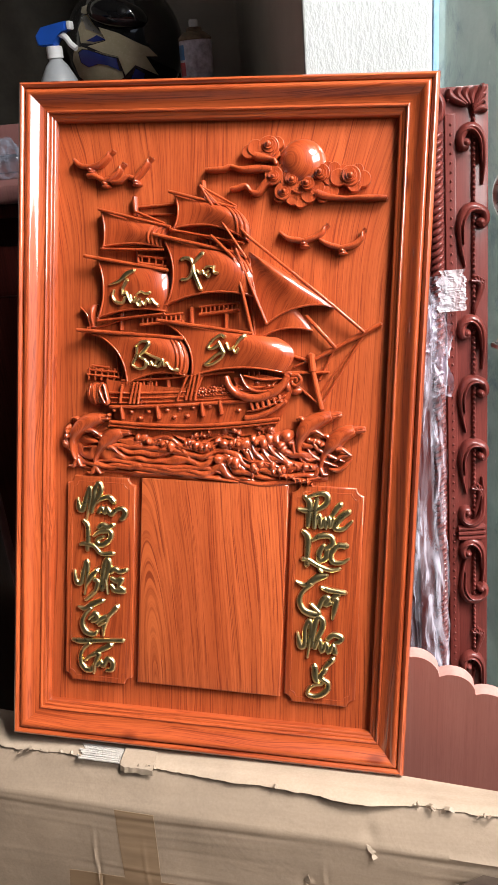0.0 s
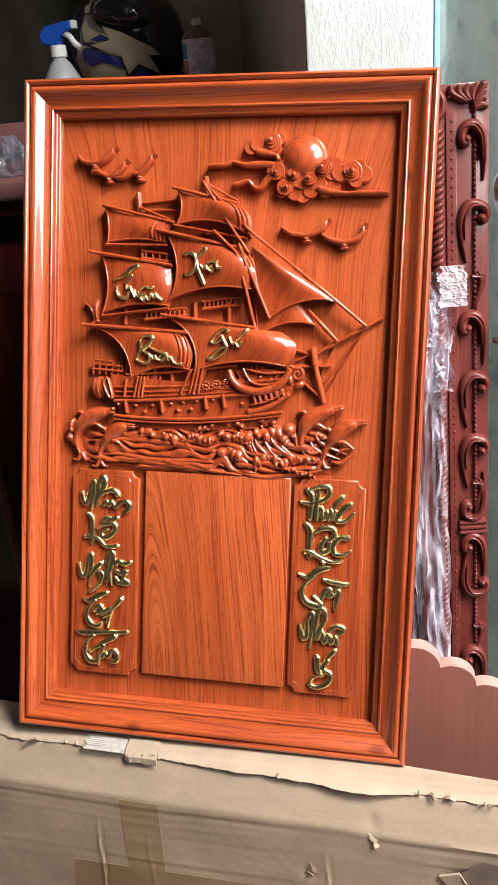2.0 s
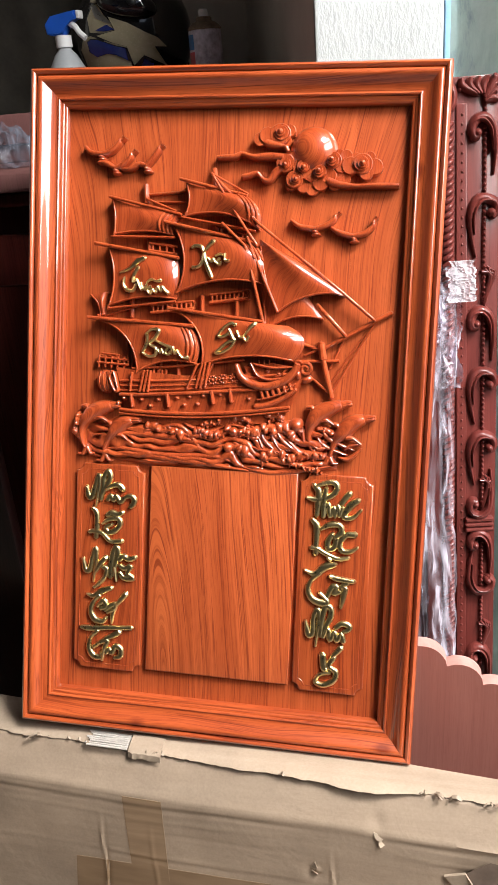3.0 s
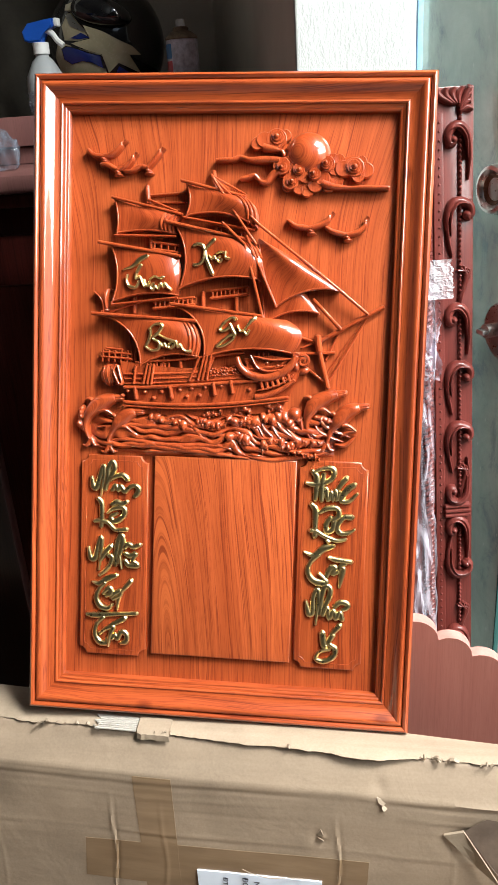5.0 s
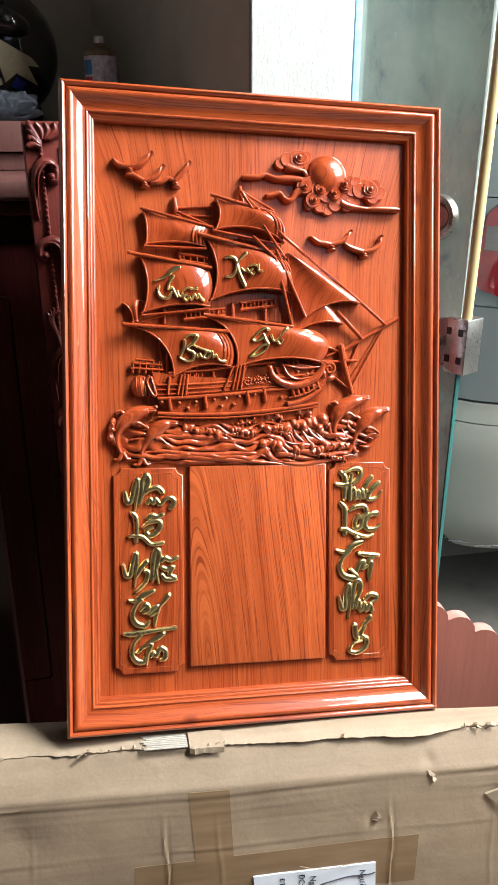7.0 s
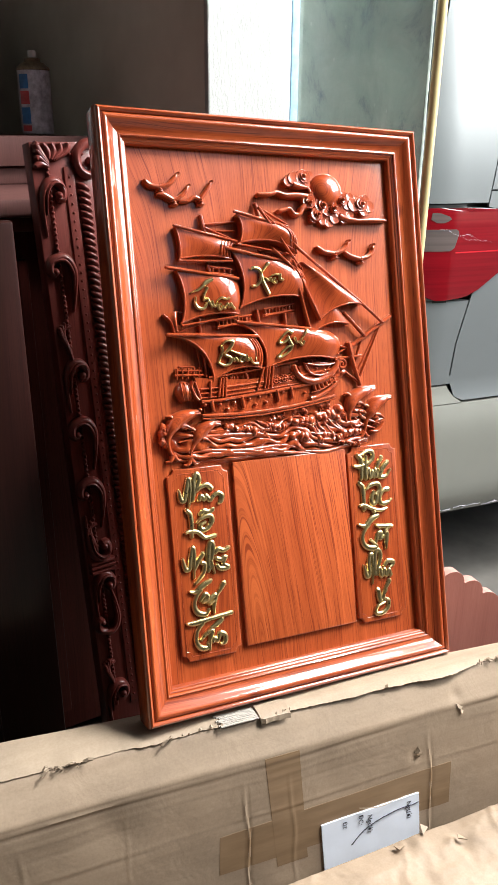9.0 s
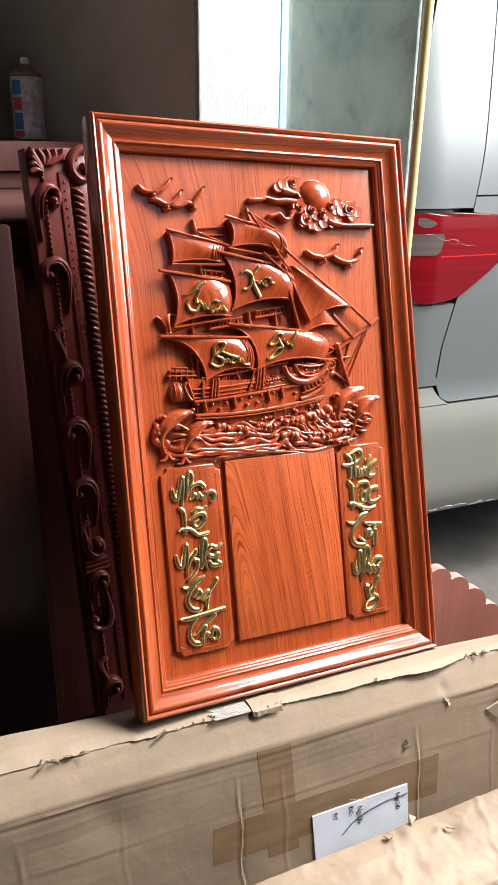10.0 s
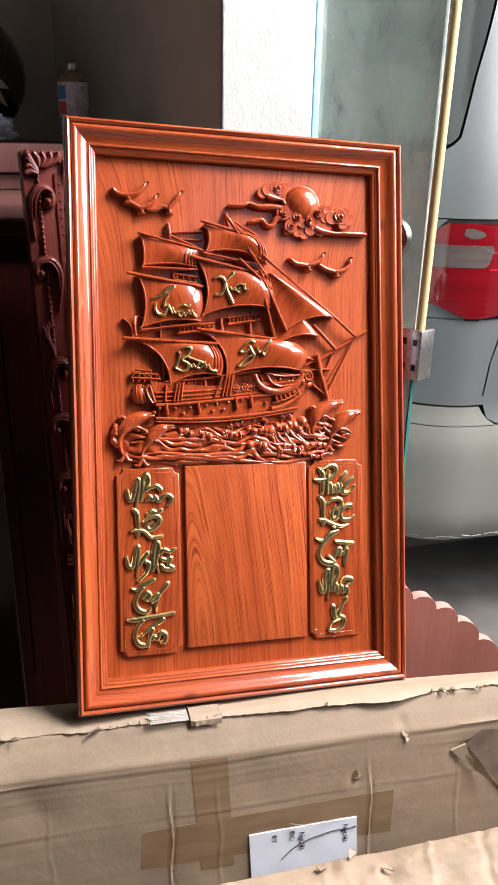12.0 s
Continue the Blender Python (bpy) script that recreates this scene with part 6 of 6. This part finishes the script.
def frame_side(u0, hand):
    """One stile of the dark frame: outer board, beaded rod, scroll leaves and an inner twisted rope. Plan in mm, v downwards from the top."""
    U = lambda x: u0 + hand * x
    stile = part("stile", box(B(), min(U(0), U(105)) / 1000, max(U(0), U(105)) / 1000, 0.0, 0.03, -0.95, 0.0, 0.002), DARK_WOOD, carved_frame)
    bm = B()
    slab(bm, [(U(45), -34), (U(60), -34), (U(60), -905), (U(45), -905)] if hand > 0 else [(U(60), -34), (U(45), -34), (U(45), -905), (U(60), -905)], -1, 3, 1.5)
    part("raised_strip", bm, DARK_WOOD, stile)
    # beads: one rod of pearls
    bm = B()
    for k in range(118):
        lobe(bm, U(21), -22 - k * 7.4, 2.7, 2.9, 2.0, 5.2, 0, 6, 3)
    rod(bm, (U(21), -20), (U(21), -900), 3.4, -1, -1, 3.4)
    part("beaded_rod", bm, DARK_WOOD, stile)
    bm = B()
    for k in range(70):
        lobe(bm, U(52), -48 - k * 12.2, 1.9, 2.2, 2.5, 2.8, 0, 6, 3)
    part("studded_strip", bm, DARK_WOOD, stile)
    bm = B()
    for k in range(88):
        lobe(bm, U(72), -62 - k * 9.6, 11.5, 4.9, 0, 10, -0.55 * hand, 10, 4)
    part("twisted_rope", bm, DARK_WOOD, stile)
    hook_in = [(9, -72), (7, -40), (10, -12), (20, 2), (32, 1), (39, -10), (37, -21), (30, -21)]
    hook_out = [(33, -74), (40, -40), (41, -14), (33, 3), (21, 6), (8, 0), (5, -12), (11, -19)]
    for v, form, flip in ((-56, hook_in, 1), (-164, hook_out, 1), (-315, hook_in, 1), (-408, hook_out, 1), (-505, hook_out, 1), (-626, hook_in, -1), (-660, hook_in, 1), (-752, hook_out, -1), (-860, hook_in, 1)):
        bm = B()
        pts = [(U(a), v + b * flip) for a, b in form]
        stroke(bm, pts, 7.0, 1, 12, lambda k: 0.2 + 0.95 * min(1, k * 1.9) * (1.08 - 0.42 * k), 8, 6)
        stroke(bm, [(q[0] + hand * (4 if form is hook_in else -4), q[1] - 3 * flip) for q in pts[1:6]], 2.6, 7, 8, lambda k: 0.3 + 0.7 * math.sin(math.pi * k))
        a, b = ((32, -17) if form is hook_in else (12, -14))
        lobe(bm, U(a), v + b * flip, 6.2, 6.2, 3, 13, 0, 12, 5)
        part("scroll_leaf", bm, DARK_WOOD, stile)
    for v in (-262, -575, -820):
        bm = B()
        for j in range(5):
            stroke(bm, [(U(21), v - 46 + 3 * j), (U(16 - 2 * j), v - 22 + 5 * j), (U(7 + 4.5 * j), v + 10 - 3 * abs(j - 2))], 3.2, 1, 7.5, lambda k: 0.45 + 0.75 * math.sin(math.pi * min(1, 0.1 + 0.75 * k)))
        part("scroll_leaf", bm, DARK_WOOD, stile)
    bm = B()
    for s in (-8, 0, 8):
        rod(bm, (U(6), -643 + s), (U(46), -643 + s), 4.6, 2, 2, 9)
    part("carved_knot", bm, DARK_WOOD, stile)
    # fan leaf in the top corner
    bm = B()
    for j in range(4):
        stroke(bm, [(U(22), -34 + 2 * j), (U(12 - j), -30 + 8 * j), (U(4 + 2.5 * j), -33 + 9.5 * j)], 4.6, 1, 9, lambda k: 0.5 + 0.7 * math.sin(math.pi * min(1, 0.1 + 0.75 * k)))
        stroke(bm, [(U(24 + 3 * j), -24), (U(24 + 9 * j), -13), (U(18 + 12 * j), -3.5)], 4.4, 1, 9, lambda k: 0.5 + 0.7 * math.sin(math.pi * min(1, 0.1 + 0.75 * k)))
    part("corner_leaf", bm, DARK_WOOD, stile)
    bm = B()
    stroke(bm, [(U(92), -2), (U(78), -5), (U(66), -18), (U(67), -36), (U(80), -46), (U(92), -40), (U(92), -28), (U(83), -26)], 7, 1, 12, lambda k: 1.1 - 0.4 * k)
    part("corner_scroll", bm, DARK_WOOD, stile)
    bm = B()
    for k in range(7):
        lobe(bm, U(36 + k * 6.5), -17, 2.7, 2.7, 2, 5, 0, 6, 3)
    part("beaded_rod", bm, DARK_WOOD, stile)


frame_side(0.0, 1)
frame_side(CFW, -1)
part("top_rail", box(B(), 0.1055, CFW / 1000 - 0.1055, 0.0, 0.03, -0.1, 0.0, 0.002), DARK_WOOD, carved_frame)
part("back_panel", box(B(), 0.1055, CFW / 1000 - 0.1055, 0.018, 0.028, -0.95, -0.1005), DARK_WOOD, carved_frame, "", False)


# clear plastic wrap hanging over the frame's inner edge
def wrap_sheet(name, u0, u1, v0, v1, seed, label, material=WRAP, depth=14):
    bm = B()
    rows = []
    for j in range(131):
        t = j / 130
        row = []
        for i in range(25):
            s = i / 24
            u = u0 + (u1 - u0) * s + 7 * ntex(t * 5 + seed, s * 2, 1) + 3 * ntex(t * 19 + seed, s * 2, 8)
            v = v0 + (v1 - v0) * t
            fold = 1 - min(1.0, 3.2 * abs(ntex(s * 5 + seed, t * 2.4, 5)))
            crease = 1 - min(1.0, 4.0 * abs(ntex(s * 3 + t * 6 + seed, t * 9 - s * 3, 7)))
            w = 13 + depth * (0.4 + 0.5 * ntex(s * 3 + seed, t * 5, 2)) + depth * 0.55 * fold + depth * 0.25 * crease
            row.append(at(u, v, max(w, 10.5)))
        rows.append(row)
    rings_mesh(bm, rows, False, False)
    return part(name, bm, material, carved_frame, label)


wrap_sheet("plastic_wrap", CFW - 128, CFW - 66, -285, -905, 3.0, "crumpled clear plastic wrap")
wrap_sheet("plastic_wrap", CFW - 125, CFW - 60, -246, -420, 9.0, "crumpled clear plastic wrap", WRAP, 20)
TAPE_PATCH = film_material("milky_clear_tape", (0.8, 0.79, 0.83), 0.62)
wrap_sheet("tape_patch", CFW - 74, CFW - 36, -240, -298, 5.0, "shiny patch of clear tape", TAPE_PATCH, 4)


# low cabinet on the left, its top carries helmet and cans
def cabinet():
    M = pose(0, 0, 0, 0, 0, 5)
    root = thing("cabinet", M, "dark reddish-brown wooden cabinet with a stepped top in shade", "cabinet")
    b = lambda *a: box(B(), *a)
    part("top_board", b(-2.2, -0.16, 1.55, 2.2, 1.16, 1.213, 0.003), PLANK_WOOD, root, "", True)
    part("upper_frieze", b(-2.2, -0.17, 1.565, 1.8, 1.128, 1.158, 0.002), PLANK_WOOD, root)
    part("ledge", b(-2.2, -0.2, 1.24, 1.8, 1.098, 1.127, 0.006), PLANK_WOOD, root, "pinkish wooden ledge")
    part("moulding", b(-2.2, -0.21, 1.262, 1.6, 1.075, 1.097, 0.004), CABINET_WOOD, root)
    part("body", b(-2.2, -0.22, 1.30, 1.78, 0.06, 1.074, 0.002), CABINET_WOOD, root)
    for x in (-0.62, -1.15, -1.68):
        door_ = part("door", b(x - 0.2, x + 0.24, 1.278, 1.298, 0.12, 1.03, 0.003), CABINET_WOOD, root)
        part("door_panel", b(x - 0.14, x + 0.18, 1.268, 1.277, 0.2, 0.95, 0.008), CABINET_WOOD, door_)
    for x in (-2.15, -0.3):
        part("foot", b(x, x + 0.06, 1.32, 1.4, 0.0, 0.0595), CABINET_WOOD, root)


cabinet()

part_board = thing("wardrobe", pose(-0.556, 0.905, 0.0, 0, 0, -3), "dark reddish-brown panelled wardrobe front, its deep shade put into the colour", "wardrobe")
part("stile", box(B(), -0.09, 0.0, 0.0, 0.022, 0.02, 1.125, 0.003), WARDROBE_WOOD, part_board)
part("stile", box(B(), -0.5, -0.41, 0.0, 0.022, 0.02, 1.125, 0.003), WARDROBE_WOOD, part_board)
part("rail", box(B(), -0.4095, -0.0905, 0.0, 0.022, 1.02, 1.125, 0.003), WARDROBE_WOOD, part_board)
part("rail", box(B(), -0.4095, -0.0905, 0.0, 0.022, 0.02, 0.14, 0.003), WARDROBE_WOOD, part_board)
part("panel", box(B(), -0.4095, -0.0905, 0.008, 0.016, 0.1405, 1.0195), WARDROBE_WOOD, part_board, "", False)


# ---- things on the cabinet ----
def spray_can():
    root = thing("spray_can", pose(-0.376, 1.662, 1.2145, 0, 0, 12), "scuffed lilac-grey spray paint can with a rusty shoulder and white nozzle", "spray can")
    bm = B()
    lathe(bm, [(0.028, 0.0), (0.031, 0.002), (0.0315, 0.006), (0.0315, 0.113), (0.031, 0.117), (0.028, 0.118)], 32)
    body = part("can_body", bm, CAN_WHITE, root)
    bm = B()
    lathe(bm, [(0.031, 0.1175), (0.032, 0.1185), (0.032, 0.121), (0.03, 0.124), (0.021, 0.131), (0.0155, 0.133), (0.0155, 0.138), (0.013, 0.14)], 32)
    part("shoulder", bm, RUST, root, "rusty domed shoulder")
    bm = B()
    lathe(bm, [(0.0088, 0.1405), (0.0088, 0.149), (0.0075, 0.153), (0.003, 0.1535)], 20)
    part("nozzle", bm, WHITE_PLASTIC, root, "white push nozzle")
    for z0, z1, m in ((0.084, 0.11, CAN_BLUE), (0.056, 0.08, CAN_RED), (0.02, 0.05, CAN_BLUE), (0.006, 0.017, CAN_RED)):
        bm = B()
        rows = [[(0.0319 * math.cos(a), 0.0319 * math.sin(a), z) for a in (radians(186 + 5 * i) for i in range(9))] for z in (z0, z1)]
        rings_mesh(bm, rows, False, False)
        part("printed_bar", bm, m, body, "faded printed colour block")


spray_can()


def spray_bottle():
    root = thing("spray_bottle", pose(-0.678, 1.70, 1.2145, 0, 0, -6), "milky plastic spray bottle with a blue trigger head", "spray bottle")
    bm = B()
    lathe(bm, [(0.036, 0.0), (0.04, 0.004), (0.04, 0.06), (0.037, 0.075), (0.022, 0.102), (0.014, 0.11), (0.013, 0.114)], 28)
    part("bottle", bm, BOTTLE, root)
    bm = B()
    lathe(bm, [(0.0145, 0.1145), (0.0165, 0.115), (0.0165, 0.136), (0.013, 0.137)], 20)
    part("collar", bm, WHITE_PLASTIC, root, "white ribbed collar")
    bm = B()
    prof = [(-0.03, 0.141), (-0.032, 0.158), (-0.018, 0.172), (0.02, 0.176), (0.038, 0.178), (0.038, 0.163), (0.016, 0.156), (0.006, 0.1375), (-0.02, 0.1375)]
    rings_mesh(bm, [[(x, y, z) for x, z in prof] for y in (-0.013, -0.009, 0.009, 0.013)])
    bmesh.ops.bevel(bm, geom=[e for e in bm.edges if abs(e.verts[0].co.y) > 0.0125 and abs(e.verts[1].co.y) > 0.0125], offset=0.003, segments=2, affect="EDGES")
    head = part("trigger_head", bm, BLUE_PLASTIC, root, "blue plastic trigger head")
    part("nozzle_tip", box(B(), 0.0385, 0.047, -0.009, 0.009, 0.163, 0.178, 0.002), WHITE_PLASTIC, head, "white nozzle")
    bm = B()
    tube(bm, [(0.018, 0, 0.158), (0.03, 0, 0.15), (0.038, 0, 0.138), (0.05, 0, 0.128)], 0.006, 8, 4)
    part("trigger", bm, WHITE_PLASTIC, head, "white curved trigger")


spray_bottle()


def helmet():
    root = thing("helmet", pose(-0.60, 1.93, 1.2145, 0, 0, -4), "glossy black motorcycle helmet with cream star and dark blue decals", "helmet")
    R = Vector((0.135, 0.105, 0.137))
    C = Vector((0.0, 0.0, 0.14))

    def on(a, b, off=0.0):
        d = Vector((math.sin(a) * math.cos(b), -math.cos(a) * math.cos(b), math.sin(b)))
        return C + Vector((d.x * (R.x + off), d.y * (R.y + off), d.z * (R.z + off)))
    bm = B()
    rows = [[on(2 * math.pi * i / 40, -1.2 + 2.75 * j / 20) for i in range(40)] for j in range(21)]
    rings_mesh(bm, rows)
    shell = part("shell", bm, GLOSS_BLACK, root)

    def decal(name, pts, m, off, label=""):
        bm = B()
        n = len(pts)
        c = (sum(p[0] for p in pts) / n, sum(p[1] for p in pts) / n)
        mid = [[(c[0] + (p[0] - c[0]) * k, c[1] + (p[1] - c[1]) * k) for p in pts] for k in (0.02, 0.2, 0.4, 0.6, 0.8, 1.0)]
        vs = [[bm.verts.new(on(*p, off)) for p in r] for r in mid] + [[bm.verts.new(on(*p, -0.001)) for p in pts]]
        for a, b in zip(vs, vs[1:]):
            for i in range(n):
                bm.faces.new((a[i], a[(i + 1) % n], b[(i + 1) % n], b[i]))
        bm.faces.new(vs[0])
        part(name, bm, m, shell, label)
    def grown(pts, k):
        n = len(pts)
        c = (sum(p[0] for p in pts) / n, sum(p[1] for p in pts) / n)
        return [(c[0] + (p[0] - c[0]) * k, c[1] + (p[1] - c[1]) * k) for p in pts]
    star = [(-0.34, 0.01), (0.0, 0.05), (-0.1, 0.25), (0.21, 0.14), (0.47, 0.0), (0.68, -0.09), (0.84, -0.22), (0.62, -0.21), (0.88, -0.5), (0.43, -0.32), (0.24, -0.46), (0.16, -0.18), (-0.07, -0.11)]
    sweep = [(-0.46, 0.46), (-0.36, 0.47), (-0.2, 0.3), (0.05, 0.05), (-0.2, 0.03), (-0.5, 0.07), (-0.56, 0.28)]
    low = [(-0.7, 0.02), (-0.5, 0.02), (-0.12, -0.1), (0.16, -0.16), (0.2, -0.5), (-0.1, -0.6), (-0.6, -0.6), (-0.84, -0.4), (-0.86, -0.15)]
    decal("cream_band", low, CREAM, 0.0012, "cream painted band")
    decal("cream_band", sweep, CREAM, 0.0012, "cream painted band")
    decal("silver_flash", [(-0.49, 0.44), (-0.37, 0.45), (-0.22, 0.3), (-0.04, 0.15), (-0.17, 0.18), (-0.36, 0.26)], CHROME, 0.0024, "bright silver flash")
    decal("cream_crest", [(-0.56, 0.62), (-0.29, 0.67), (-0.16, 0.63), (-0.31, 0.55), (-0.4, 0.49), (-0.54, 0.52)], CREAM, 0.0012, "cream painted band")
    decal("star_edge", grown(star, 1.06), GLOSS_BLACK, 0.003)
    decal("star", star, CREAM, 0.0045, "cream star")
    flash = [(-0.56, -0.06), (-0.46, -0.03), (-0.33, -0.05), (-0.03, -0.16), (0.13, -0.2), (0.15, -0.38), (-0.01, -0.29), (-0.2, -0.25), (-0.41, -0.28), (-0.55, -0.2)]
    decal("blue_edge", grown(flash, 1.1), GLOSS_BLACK, 0.0028)
    decal("blue_flash", flash, NAVY, 0.0042, "dark blue flash")
    decal("blue_flash", [(-0.36, 0.085), (-0.14, 0.145), (0.0, 0.065), (-0.2, 0.055)], NAVY, 0.0034, "dark blue flash")
    decal("blue_flash", [(0.34, -0.52), (0.43, -0.37), (0.6, -0.46), (0.55, -0.6)], NAVY, 0.0042, "dark blue flash")
    # visor: a bulging glossy cap over the brow
    bm = B()
    rows = []
    for q, h in ((1.0, -0.002), (1.0, 0.006), (0.96, 0.011), (0.85, 0.018), (0.65, 0.024), (0.4, 0.0275), (0.02, 0.029)):
        rows.append([on(0.2 + 0.54 * q * math.cos(g), 0.42 + 0.21 * q * math.sin(g) - 0.11 * q * math.cos(g), h) for g in (2 * math.pi * i / 32 for i in range(32))])
    rings_mesh(bm, rows)
    visor = part("visor", bm, GLOSS_BLACK, root, "raised glossy black visor")
    bm = B()
    lathe(bm, [(0.0001, 0.004), (0.008, 0.004), (0.011, 0.002), (0.011, -0.004), (0.0001, -0.004)], 16)
    part("visor_pivot", bm, BLACK, visor, "", True, Matrix.Translation(on(0.33, 0.37, 0.026)) @ pose(0, 0, 0, 70, 0, 20))


helmet()


def dark_fill_cloth():
    """A dark folded sheet, added where only darkness shows behind the helmet."""
    bm = B()
    rows = []
    for j in range(31):
        t = j / 30
        row = []
        for i in range(57):
            k = i / 56
            x = -1.5 + (0.98 - 0.10 * t + 0.03 * ntex(t * 4, 2, 1)) * k
            depth = 0.05 + 0.022 * math.sin(k * 31 + 3 * ntex(k * 4, t * 2, 3)) + 0.03 * ntex(k * 9, t * 3, 6)
            depth *= min(1.0, min(k, 1 - k) * 14)
            row.append((x, 2.098 + 0.288 * (x + 0.8) - 0.02 - max(0.004, depth), 1.216 + 0.62 * t))
        rows.append(row)
    vs = rings_mesh(bm, rows, False, False)
    rim = vs[0] + [r[-1] for r in vs[1:]] + vs[-1][-2::-1] + [r[0] for r in vs[-2:0:-1]]
    low = [bm.verts.new((v.co.x, 2.098 + 0.288 * (v.co.x + 0.8) - 0.012, v.co.z)) for v in rim]
    for i in range(len(rim)):
        j = (i + 1) % len(rim)
        bm.faces.new((rim[i], rim[j], low[j], low[i]))
    tagged(part("cloth", bm, DARK_FILL), "dark brown folded sheet added to fill the darkness behind the helmet", "cloth")


dark_fill_cloth()


def plastic_bag(loc, size, seed, label):
    bm = B()
    bmesh.ops.create_icosphere(bm, subdivisions=4, radius=1.0)
    for v in bm.verts:
        d = 1 + 0.28 * ntex(v.co.x * 2.5 + seed, v.co.y * 2.5, v.co.z * 2.5) + 0.13 * ntex(v.co.x * 7, v.co.y * 7 + seed, v.co.z * 7)
        v.co = Vector((v.co.x * size[0], v.co.y * size[1], max(v.co.z, -0.75) * size[2] + 0.75 * size[2])) * d
        v.co.z = max(v.co.z, 0.0)
    ob = part("plastic_bag", bm, BAG)
    ob.location = loc
    return tagged(ob, label, "plastic bag")


plastic_bag((-0.60, 1.64, 1.2145), (0.10, 0.05, 0.03), 2.0, "crumpled clear plastic bag on the cabinet top")
plastic_bag((-0.652, 1.33, 1.1275), (0.036, 0.03, 0.036), 6.0, "small clear plastic packet with a red print on the ledge")
